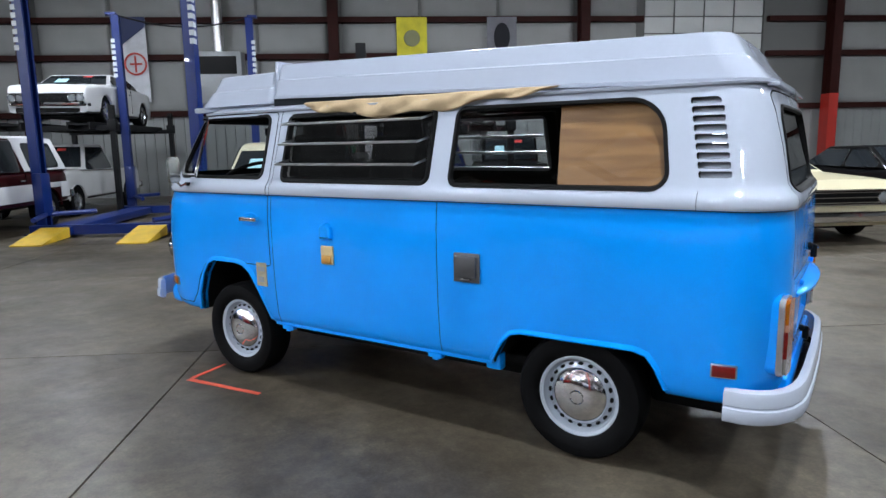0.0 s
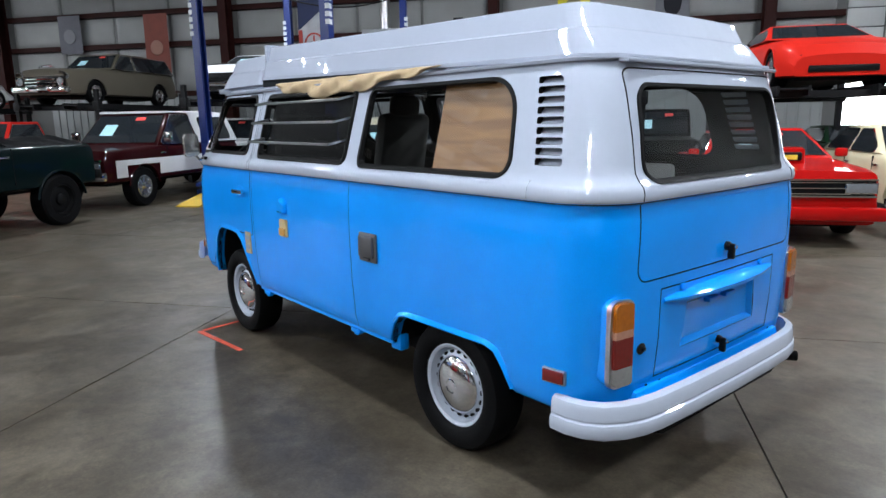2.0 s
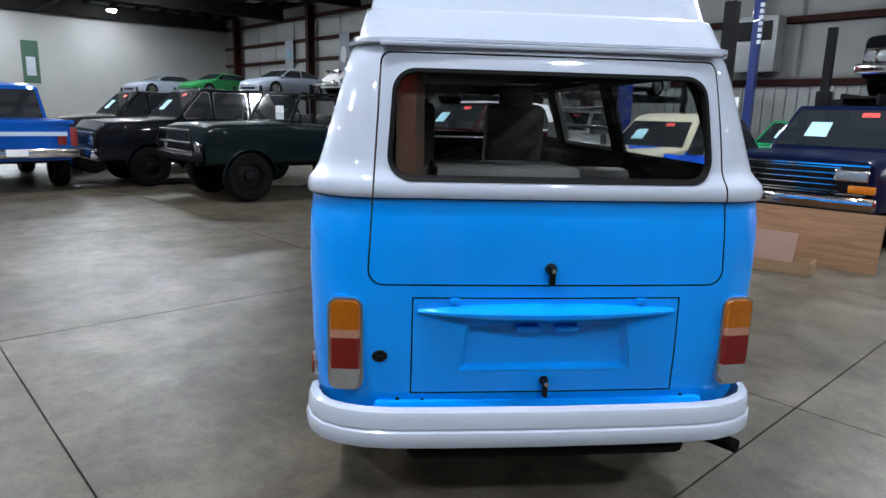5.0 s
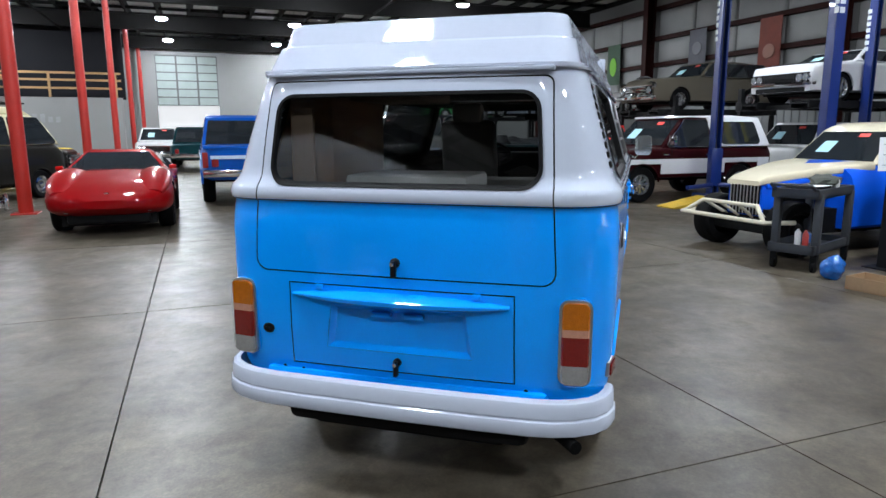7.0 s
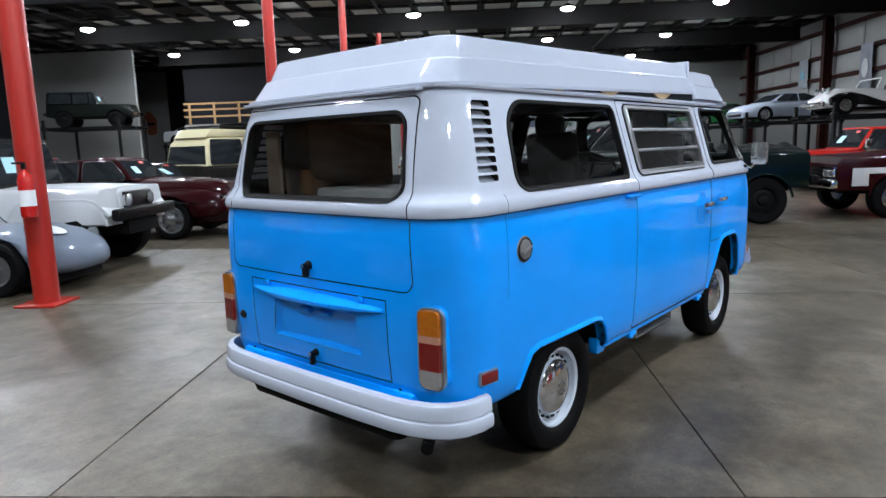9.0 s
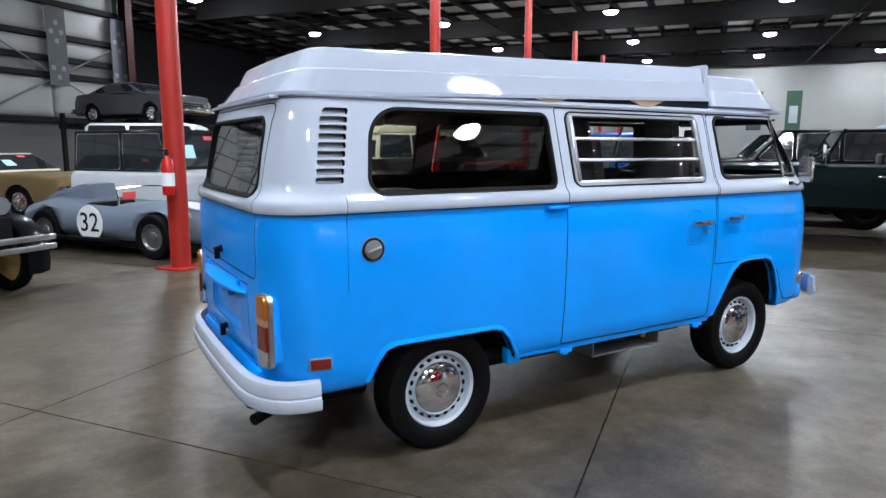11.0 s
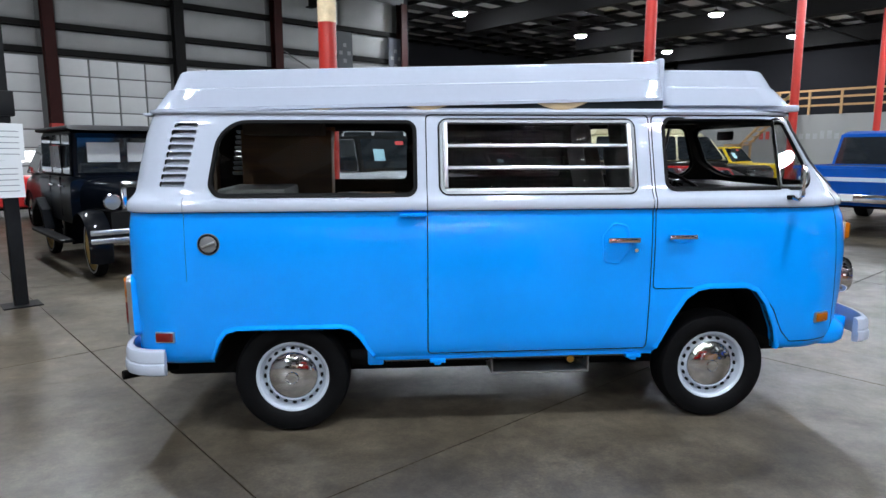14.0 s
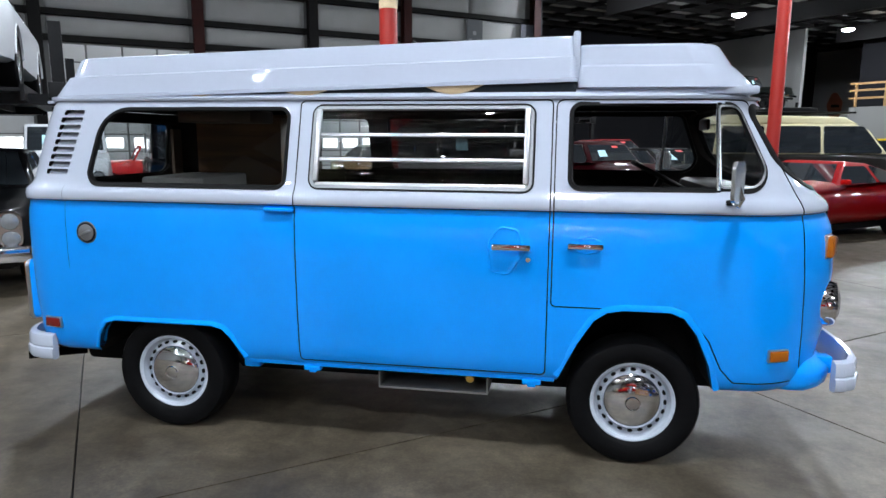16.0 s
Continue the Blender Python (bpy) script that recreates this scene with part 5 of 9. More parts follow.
    for r in RACK:
        hw, xr, xf, rr, rf = r[1:]
        rows.append([(x, y, r[0]) for x, y in outline(0, 0, [(0, hw, xr, xf, rr, rf), (1, hw, xr, xf, rr, rf)], 0.0, 0.03, 0.0)])
    part("luggage_tray", rings_to_mesh(rows), ROOFWHITE, van, "white fibreglass luggage tray over the cab", 28, m=Matrix.Translation((0, 0, 1.806)))
    part("tray_base", B((0.93, 1.70, -0.66, 0.66, 1.775, 1.812), bev=0.01), ROOFWHITE, van)
    part("roof_bellows", prism([(-1.30, 1.770), (0.885, 1.770), (0.885, 1.842), (-1.30, 1.782)], "y", -0.670, 0.670), mat("bellows_dark", (0.02, 0.025, 0.03), 0.9), van, "dark folded tent fabric")
    for x, w in ((-1.02, 0.07), (-0.45, 0.12), (0.30, 0.15)):
        zt = 1.762 + (x + 1.98) * 0.0262
        loop = [(x - w + 2 * w * k / 12, zt - (zt - 1.772) * 0.85 * math.sin(math.pi * k / 12)) for k in range(13)]
        part("canvas_fold", prism(loop + [(x + w, zt + 0.01), (x - w, zt + 0.01)], "y", -0.684, -0.672), TAN, van, "tan canvas fold under the roof edge")
    return van


def awning_cloth():
    """Tan canvas that hangs out from under the raised roof on the driver's side."""
    bm, cols = bmesh.new(), []
    n = 46
    for k in range(n + 1):
        f = k / n
        x = 0.56 - 1.62 * f
        sag = 0.020 + 0.105 * math.sin(math.pi * min(1, f * 1.06)) ** 0.8 * (1 - 0.55 * f) + 0.012 * math.sin(f * 23.0)
        col = []
        for j in range(9):
            g = j / 8
            z = 1.795 + 0.03 * (1 - f) * 0 - g * sag
            bulge = 0.016 * math.sin(g * math.pi) + 0.010 * math.sin(f * 31 + g * 5) + 0.008 * math.sin(f * 57 - g * 3)
            y = side_y(0.0, 1.76) + 0.012 + bulge + 0.022 * g
            col.append(bm.verts.new((x, y, z)))
        cols.append(col)
    for a, b in zip(cols, cols[1:]):
        for j in range(8):
            bm.faces.new((a[j], b[j], b[j + 1], a[j + 1]))
    ob = new("roof_canvas", mesh_from(bm, "roof_canvas", TAN, 60))
    md = ob.modifiers.new("thick", "SOLIDIFY")
    md.thickness = 0.004
    return tagged(ob, "tan canvas sagging from under the camper's raised roof", "canvas")


camper()
awning_cloth()

# ---- other vehicles ----
WHEELS = {}
ALLOY = mat("alloy", (0.5, 0.51, 0.53), 0.22, 0.9, 0.1, 8.0)
GREYRIM = mat("grey_rim", (0.16, 0.165, 0.17), 0.35, 0.6, 0.1, 8.0)
LAMPGLASS = mat("lamp_glass", (0.30, 0.32, 0.34), 0.08, 0.5, 0.1, 30.0, coat=0.6)
GRILLE = mat("grille_black", (0.005, 0.005, 0.0055), 0.4)
SEAM = mat("panel_gap", (0.008, 0.008, 0.009), 0.8)
WHITEWALL = mat("white_wall_rubber", (0.6, 0.6, 0.58), 0.6)
WOODSPOKE = wood_mat("yellow_spoke", (0.42, 0.27, 0.08), (0.58, 0.40, 0.14), 0.5)


def wheel_meshes(r, w, style):
    key = (r, w, style)
    if key in WHEELS:
        return WHEELS[key]
    rim = r * {"truck": 0.56, "sport": 0.68, "wood": 0.78}.get(style, 0.60)
    h = w / 2
    tyre = mesh_from(lathe([(rim * 0.97, -h * 0.9), (rim * 1.08, -h), (r * 0.90, -h * 1.02), (r * 0.98, -h * 0.8), (r, -h * 0.4), (r, h * 0.4), (r * 0.98, h * 0.8), (r * 0.90, h * 1.02), (rim * 1.08, h), (rim * 0.98, h * 0.86), (rim * 0.97, -h * 0.9)], 36), "tyre", RUBBER)
    band = None
    if style in ("white", "wood"):
        band = mesh_from(lathe([(rim * 1.06, h * 1.005), (rim * 1.10, h * 1.03), (r * 0.87, h * 1.04), (r * 0.89, h * 1.01)], 36), "white_wall", WHITEWALL)
    face = {"chrome": CHROME, "white": CHROME, "truck": ALLOY, "sport": ALLOY, "grey": GREYRIM, "black": mat("dark_rim", (0.0035, 0.0035, 0.004), 0.5, 0.0, 0.2, 10.0, spec=0.12), "wood": WOODSPOKE, "steel": RIMWHITE}[style]
    bm = lathe([(rim * 0.98, h * 0.3), (rim * 1.0, h * 0.9), (rim * 0.95, h * 0.92), (rim * 0.86, h * 0.55), (rim * 0.80, h * 0.45)], 36)
    if style in ("sport", "wood", "truck"):
        n = {"sport": 5, "wood": 12, "truck": 8}[style]
        for k in range(n):
            a = 2 * math.pi * k / n
            wd = {"sport": 0.13, "wood": 0.06, "truck": 0.12}[style] * rim
            t = bmesh.new()
            B((0.1 * rim, 0.86 * rim, -h * 0.75, -h * 0.45, -wd, wd), bm=t)
            t.transform(Matrix.Rotation(a, 4, "Y"))
            tm = bpy.data.meshes.new("t")
            t.to_mesh(tm)
            t.free()
            bm.from_mesh(tm)
        lathe([(rim * 0.85, h * 0.1), (0, h * 0.1)], 24, bm)
    else:
        lathe([(rim * 0.82, h * 0.45), (rim * 0.60, h * 0.62), (rim * 0.40, h * 0.55)], 36, bm)
    lathe([(rim * 0.42, h * 0.5), (rim * 0.36, h * 0.8), (rim * 0.15, h * 0.95), (0, h * 0.96)], 20, bm)
    rimme = mesh_from(bm, "rim", face)
    WHEELS[key] = (tyre, rimme, band)
    return WHEELS[key]


def add_wheel(car, x, y, r, w, style):
    tyre, rimme, band = wheel_meshes(r, w, style)
    m = Matrix.Translation((x, y, r)) @ Matrix.Rotation(math.pi if y > 0 else 0, 4, "Z")
    wh = shared("wheel", tyre, car, m)
    shared("rim", rimme, wh, Matrix())
    if band:
        shared("white_wall", band, wh, Matrix())


def flank(poly, half, edge, ends=0.10, tumble=0.0, z0=0.0, z1=1.0, bm=None, L=4.5):
    """A body from its side outline: pushed across, its long edges rounded, its ends drawn in."""
    rows = []
    for f, d in ((-1.0, edge), (-0.985, edge * 0.45), (-0.95, edge * 0.12), (-0.86, 0.0), (-0.4, 0.0), (0.4, 0.0), (0.86, 0.0), (0.95, edge * 0.12), (0.985, edge * 0.45), (1.0, edge)):
        g = grown(poly, -d) if d else poly
        row = []
        for x, z in g:
            y = f * half
            e = max(0.0, abs(x) / (L / 2) - 0.72) / 0.28
            y *= 1 - ends * e * e
            if tumble:
                y *= 1 - tumble * max(0.0, min(1.0, (z - z0) / (z1 - z0)))
            row.append((x, y, z))
        rows.append(row)
    return rings_to_mesh(rows, bm=bm)


def lofted_body(top, L, W, z0, edge, ends, hubs, r, mats):
    """A car body from cross sections: crowned top, rounded shoulders, ends drawn in, wheel openings cut through the flanks."""
    xs = {p[0] for p in top}
    for p, q in zip(top, top[1:]):
        for k in range(1, int((q[0] - p[0]) / 0.16) + 1):
            xs.add(p[0] + (q[0] - p[0]) * k / (int((q[0] - p[0]) / 0.16) + 1))
    rings = []
    for x in sorted(xs):
        zt = lerp_line(top, x) if x < top[-1][0] else top[-1][1]
        e = max(0.0, abs(x) / (L / 2) - 0.72) / 0.28
        h = W / 2 * (1 - ends * e * e)
        H = zt - z0
        sh = min(edge * 1.5, H * 0.5)
        half = [(0.90 * h, z0), (0.975 * h, z0 + 0.05 * H), (0.995 * h, z0 + 0.30 * H), (h, z0 + 0.55 * H), (h - 0.15 * edge, zt - sh), (h - 0.45 * edge, zt - 0.45 * sh), (h - 1.1 * edge, zt - 0.08 * sh), (h - 2.0 * edge, zt), (h * 0.45, zt + 0.012 + 0.06 * edge)]
        ring = half + [(0.0, zt + 0.016 + 0.1 * edge)] + [(-y, z) for y, z in half[::-1]]
        rings.append([(x * (1 - 0.022 * (y / h) ** 2) if abs(x) > 0.4 * L else x, y, z) for y, z in ring])
    me = mesh_from(rings_to_mesh(rings), "body", mats, 0)
    wells = bmesh.new()
    for x in hubs:
        for s in (-1, 1):
            rod((x, s * (W / 2 - 0.34), r * 0.96), (x, s * (W / 2 + 0.2), r * 0.96), r * 1.17, seg=32, bm=wells)
    if hubs:
        me = cut(me, wells)
    me.shade_smooth()
    me.set_sharp_from_angle(angle=radians(34))
    return me


def arch_lip(r, W):
    """The rolled edge of a wheel opening."""
    bm, cols = bmesh.new(), []
    for k in range(15):
        a = radians(8 + 164 * k / 14)
        cols.append([bm.verts.new((rr * math.cos(a), -o, rr * math.sin(a))) for rr, o in ((r * 1.15, -0.03), (r * 1.155, 0.012), (r * 1.19, 0.014), (r * 1.23, 0.0))])
    for p, q in zip(cols, cols[1:]):
        for k in range(3):
            bm.faces.new((p[k], q[k], q[k + 1], p[k + 1]))
    return bm


def vehicle(name, label, place, L, W, wb, r, top, cab=None, colour=(0.3, 0.3, 0.3), roof=None, z0=0.28, xf=None, style="chrome", tw=0.20, edge=0.06, ends=0.10, tumble=0.22,
            pillars=(), front="round2", rear="lamps", bumper=CHROME, two_tone=None, papers=True, open_cab=False, category="car", grille_z=None, lamp_z=None, seams=(), group="cars in the hall", xn=None, shell=True, wheel_y=None, cab_edge=0.045, trim=True, bright=CHROME):
    """A car from its side outline: top = belt and bonnet line from tail to nose, cab = glasshouse outline, nose along +x."""
    m, lift = place
    car = thing(name, label, category, m, group)
    body_col = paint(name, colour) if isinstance(colour, tuple) else colour
    roof_col = body_col if roof is None else (paint(name + "_roof", roof) if isinstance(roof, tuple) else roof)
    xf = wb / 2 if xf is None else xf
    xr = xf - wb
    if shell:
        hubs = [x for x in (xf, xr) if top[0][0] < x - r < x + r < top[-1][0] + 0.35 and (xn is None or x < xn)]
        shell_me = lofted_body(top, L, W, z0, edge, ends, hubs, r, [body_col, DARK, DARK])
        tagged(new("body", shell_me), "").parent = car
        lip_me = mesh_from(arch_lip(r, W), "arch_lip", body_col, 50) if hubs else None
        for x in hubs:
            e = max(0.0, abs(x) / (L / 2) - 0.72) / 0.28
            for sd in (-1, 1):
                shared("arch_lip", lip_me, car, Matrix.Translation((x, sd * W / 2 * (1 - ends * e * e) * 0.993, r * 0.96)) @ Matrix.Rotation(math.pi if sd > 0 else 0, 4, "Z"))
    belt = lambda x: lerp_line(top, x)
    if two_tone:
        zz0, zz1, tc = two_tone
        for s in (-1, 1):
            for a, b in ((xr + r * 1.25, xf - r * 1.25), (-L / 2 * 0.92, xr - r * 1.25), (xf + r * 1.25, L / 2 * 0.90)):
                if b - a > 0.15:
                    part("side_band", B((a, b, s * (W / 2 - 0.012), s * (W / 2 + 0.004), zz0, zz1), bev=0.003), paint(name + "_band", tc), car)
            part("side_band", B((xr - r * 1.25, xf + r * 1.25, s * (W / 2 - 0.012), s * (W / 2 + 0.003), max(zz0, r * 2.12), zz1), bev=0.003), paint(name + "_band", tc), car)
    for x in (xf, xr):
        for s in (-1, 1):
            add_wheel(car, x, s * (wheel_y or (W / 2 - tw * 0.5 - 0.015)), r, tw, style)
    part("underbody", B((-L / 2 + 0.3, L / 2 - 0.3, -W * 0.36, W * 0.36, z0 - 0.06, z0 + 0.25)), DARK, car)
    half = W / 2 - 0.05
    if cab and not open_cab:
        zb, zt = min(p[1] for p in cab), max(p[1] for p in cab)
        part("cabin", flank(cab, half, cab_edge, 0.0, tumble, zb, zt, L=99), roof_col, car, smooth=40)
        # glass: side panes between pillars, screen, back light
        a, b, c, d = cab[0], cab[1], cab[-2], cab[-1]      # rear base, rear top, front top, front base
        yat = lambda z, o: (half * (1 - tumble * (z - zb) / (zt - zb))) + o
        zs, ze = zb + 0.045, zt - 0.075
        edge_r = lambda z: a[0] + (b[0] - a[0]) * (z - a[1]) / max(0.01, b[1] - a[1])
        edge_f = lambda z: d[0] + (c[0] - d[0]) * (z - d[1]) / max(0.01, c[1] - d[1])
        cuts = [None] + list(pillars) + [None]
        for s in (-1, 1):
            for p, q in zip(cuts, cuts[1:]):
                lo0 = edge_r(zs) + 0.10 if p is None else p + 0.04
                hi0 = edge_r(ze) + 0.10 if p is None else p + 0.04
                lo1 = edge_f(zs) - 0.09 if q is None else q - 0.04
                hi1 = edge_f(ze) - 0.09 if q is None else q - 0.04
                if lo1 - lo0 < 0.1 or hi1 - hi0 < 0.05:
                    continue
                quad = rounded([(lo0, zs), (lo1, zs), (hi1, ze), (hi0, ze)], 0.05, 4)
                bm = bmesh.new()
                f0 = [bm.verts.new((x, s * yat(z, 0.006), z)) for x, z in quad]
                f1 = [bm.verts.new((x, s * yat(z, -0.02), z)) for x, z in quad]
                bm.faces.new(f0)
                for k in range(len(quad)):
                    bm.faces.new((f0[k], f0[(k + 1) % len(quad)], f1[(k + 1) % len(quad)], f1[k]))
                sw = part("side_window", bm, CARGLASS, car, "dark side window")
                if trim:
                    put = lambda q, h: (q[0], s * (yat(q[1], 0.006) + h), q[1])
                    part("window_trim", ring_strip(quad, put, 0.004, 0.012, 0.004, 0.006), CHROME, sw, "thin bright window trim")
        for nm, lo, hi, s in (("windscreen", d, c, 1), ("rear_window", a, b, -1)):
            if abs(hi[1] - lo[1]) < 0.15:
                continue
            rows = []
            nx, nz = (hi[1] - lo[1]), -(hi[0] - lo[0])
            ln = math.hypot(nx, nz)
            nx, nz = s * abs(nx) / ln * 0.008, abs(nz) / ln * 0.008
            for o in (0.0, 1.0):
                q = []
                for f, g in ((0.10, -1), (0.10, 1), (0.90, 1), (0.90, -1)):
                    x, z = lo[0] + (hi[0] - lo[0]) * f, lo[1] + (hi[1] - lo[1]) * f
                    q.append((x + nx * (o * 2 - 1), g * yat(z, -0.07), z + nz * (o * 2 - 1)))
                rows.append(q)
            w = part(nm, rings_to_mesh(rows), CARGLASS, car, "sloping dark " + nm.replace("_", " "))
            if papers and s > 0:
                bm = bmesh.new()
                for (g0, g1, f0, f1, k) in ((0.25, 0.62, 0.30, 0.62, 0),):
                    vs = []
                    for f, g in ((f0, g0), (f0, g1), (f1, g1), (f1, g0)):
                        x, z = lo[0] + (hi[0] - lo[0]) * f, lo[1] + (hi[1] - lo[1]) * f
                        vs.append(bm.verts.new((x + nx * 1.6, -g * yat(z, -0.07), z + nz * 1.6)))
                    bm.faces.new(vs)
                part("price_sheet", bm, PAPERBLUE, w, "pale blue paper in the screen", 0)
                bm = bmesh.new()
                vs = []
                for f, g in ((0.74, -0.5), (0.74, -0.2), (0.84, -0.2), (0.84, -0.5)):
                    x, z = lo[0] + (hi[0] - lo[0]) * f, lo[1] + (hi[1] - lo[1]) * f
                    vs.append(bm.verts.new((x + nx * 1.6, -g * yat(z, -0.07), z + nz * 1.6)))
                bm.faces.new(vs)
                part("red_tag", bm, PAPERRED, w, "red paper tag", 0)
    if open_cab:
        a = open_cab                      # x of the screen base, its height over the belt
        x, h = a
        zb = belt(x)
        fr = tube([(x, -half + 0.08, zb - 0.02), (x - 0.22 * h / 0.4, -half + 0.14, zb + h), (x - 0.22 * h / 0.4, half - 0.14, zb + h), (x, half - 0.08, zb - 0.02)], 0.025, 8)
        w = part("windscreen_frame", fr, body_col, car)
        rows = [[(x + o, -half + 0.08, zb), (x + o, half - 0.08, zb), (x - 0.22 * h / 0.4 + o, half - 0.14, zb + h), (x - 0.22 * h / 0.4 + o, -half + 0.14, zb + h)] for o in (0.0, 0.006)]
        part("windscreen", rings_to_mesh(rows), GLASS, w, "upright glass windscreen").visible_shadow = False
        for y in (-0.32, 0.32):
            st = part("seat", B((x - 1.05, x - 0.95, y - 0.22, y + 0.22, zb - 0.25, zb + 0.16), bev=0.04), BLACK, car)
        if papers:
            part("price_sheet", B((x - 0.10, x - 0.095, 0.12, 0.40, zb + 0.06, zb + 0.30)), PAPER, car, "white paper behind the screen", m=Matrix())
    # nose
    nz = top[-1][1]
    gz = grille_z or (z0 + 0.22, nz - 0.05)
    lz = lamp_z or (gz[0] + gz[1]) / 2
    X = L / 2
    nw = W / 2 * (1 - ends)
    if front in ("round1", "round2", "square"):
        gr = part("grille", B((X - 0.05, X + 0.012, -nw * 0.93, nw * 0.93, gz[0], gz[1]), bev=0.012), GRILLE, car, "black grille opening")
        n = max(3, int((gz[1] - gz[0]) / 0.06))
        for k in range(n):
            z = gz[0] + (gz[1] - gz[0]) * (k + 0.5) / n
            part("slat", B((X + 0.006, X + 0.020, -nw * 0.62, nw * 0.62, z - 0.006, z + 0.006)), bright, gr)
        part("surround", B((X - 0.03, X + 0.018, -nw * 0.95, nw * 0.95, gz[1] - 0.012, gz[1] + 0.008), (X - 0.03, X + 0.018, -nw * 0.95, nw * 0.95, gz[0] - 0.008, gz[0] + 0.012)), bright, gr)
        for s in (-1, 1):
            spots = {"round1": (0.78,), "round2": (0.86, 0.66), "square": (0.84, 0.66)}[front]
            for f in spots:
                if front == "square":
                    hl = part("headlamp", B((X - 0.02, X + 0.03, s * nw * f - 0.085, s * nw * f + 0.085, lz - 0.055, lz + 0.055), bev=0.01), LAMPGLASS, car, "oblong headlamp")
                    part("bezel", B((X - 0.03, X + 0.022, s * nw * f - 0.097, s * nw * f + 0.097, lz - 0.066, lz + 0.066), bev=0.006), CHROME, hl)
                else:
                    rr = 0.085 if front == "round2" else 0.105
                    mm = Matrix.Translation((X, s * nw * f, lz)) @ Matrix.Rotation(math.pi / 2, 4, "Z")
                    hl = part("headlamp", lathe([(rr * 0.86, 0.02), (rr * 0.5, 0.035), (0, 0.04)], 20), LAMPGLASS, car, "round headlamp", m=mm)
                    part("bezel", lathe([(rr * 1.1, -0.03), (rr * 1.08, 0.025), (rr * 0.95, 0.032), (rr * 0.84, 0.018)], 20), CHROME, hl)
    elif front == "wedge":
        part("grille", B((X - 0.10, X - 0.005, -nw * 0.7, nw * 0.7, z0 + 0.06, z0 + 0.17), bev=0.02), GRILLE, car, "low black air intake")
        for s in (-1, 1):
            part("headlamp", B((X - 0.30, X - 0.06, s * nw * 0.72 - 0.12, s * nw * 0.72 + 0.12, nz - 0.01, nz + 0.035), bev=0.02), GRILLE, car, "swept dark headlamp")
    if bumper is not None:
        part("front_bumper", B((X - 0.02, X + 0.11, -W / 2 * 0.97, W / 2 * 0.97, z0 + 0.06, z0 + 0.22), bev=0.035), bumper, car, "front bumper")
        part("rear_bumper", B((-X - 0.11, -X + 0.02, -W / 2 * 0.97, W / 2 * 0.97, z0 + 0.06, z0 + 0.22), bev=0.035), bumper, car, "rear bumper")
    tz = top[0][1]
    for s in (-1, 1):
        part("tail_lamp", B((-X - 0.012, -X + 0.03, s * nw * 0.80 - 0.07, s * nw * 0.80 + 0.07, tz - 0.36, tz - 0.14), bev=0.01), REDLENS, car, "red tail lamp")
    for sx in seams:
        for s in (-1, 1):
            part("door_gap", B((sx - 0.004, sx + 0.004, s * (W / 2 - 0.02), s * (W / 2 + 0.0015), z0 + 0.10, belt(sx) - 0.02)), SEAM, car)
            part("door_handle", B((sx + 0.08, sx + 0.24, s * (W / 2 - 0.01), s * (W / 2 + 0.03), belt(sx) - 0.16, belt(sx) - 0.13), bev=0.008), CHROME, car)
    return car


def lerp_line(pts, x):
    for a, b in zip(pts, pts[1:]):
        if a[0] <= x <= b[0] and b[0] > a[0]:
            return a[1] + (b[1] - a[1]) * (x - a[0]) / (b[0] - a[0])
    return pts[0][1]


def oval(x, half, z0, z1, p=2.8, n=28):
    """A cross section: an oval squared off by the power p."""
    out = []
    for k in range(n):
        a = 2 * math.pi * k / n
        c, d = math.cos(a), math.sin(a)
        out.append((x, half * math.copysign(abs(c) ** (2 / p), c), (z0 + z1) / 2 + (z1 - z0) / 2 * math.copysign(abs(d) ** (2 / p), d)))
    return out


def wing(car, name, rows, y, s, material, hub=None, label=""):
    """A swelling mudguard from rows of (x, half width, base, height), with its wheel opening cut out."""
    rings = [[(x, s * (y + w * math.cos(q)), z0 + h * max(-0.5, math.sin(q))) for q in [2 * math.pi * k / 20 for k in range(20)]] for x, w, z0, h in rows]
    me = mesh_from(rings_to_mesh(rings), name, material, 60)
    if hub:
        me = cut(me, rod((hub[0], s * (y - 0.05), hub[1]), (hub[0], s * (y + 0.6), hub[1]), hub[2], seg=28))
        me.shade_smooth()
    ob = tagged(new(name, me), label)
    ob.parent = car
    return ob


def spot(u, v, heading, z=0.0):
    """Where a vehicle stands: hall axes, heading in degrees from the hall's length."""
    return Matrix.Translation(hall(u, v, z)) @ Matrix.Rotation(radians(TURN + heading), 4, "Z"), z


def muscle_top(L, hood=0.93, deck=0.95, nose=0.72, tail=0.80):
    return [(-L / 2, tail), (-L / 2 + 0.12, deck), (-L * 0.30, deck + 0.02), (0.0, 0.95), (L * 0.18, 0.96), (L * 0.36, hood), (L / 2 - 0.06, hood - 0.07), (L / 2, nose)]


def pickup_top(L, bed=1.05, hood=1.12, nose=0.98):
    return [(-L / 2, bed - 0.02), (-L / 2 + 0.03, bed), (-L * 0.05, bed), (L * 0.20, bed + 0.02), (L * 0.24, hood), (L / 2 - 0.08, hood - 0.03), (L / 2, nose)]


LIFT_Z = 2.18
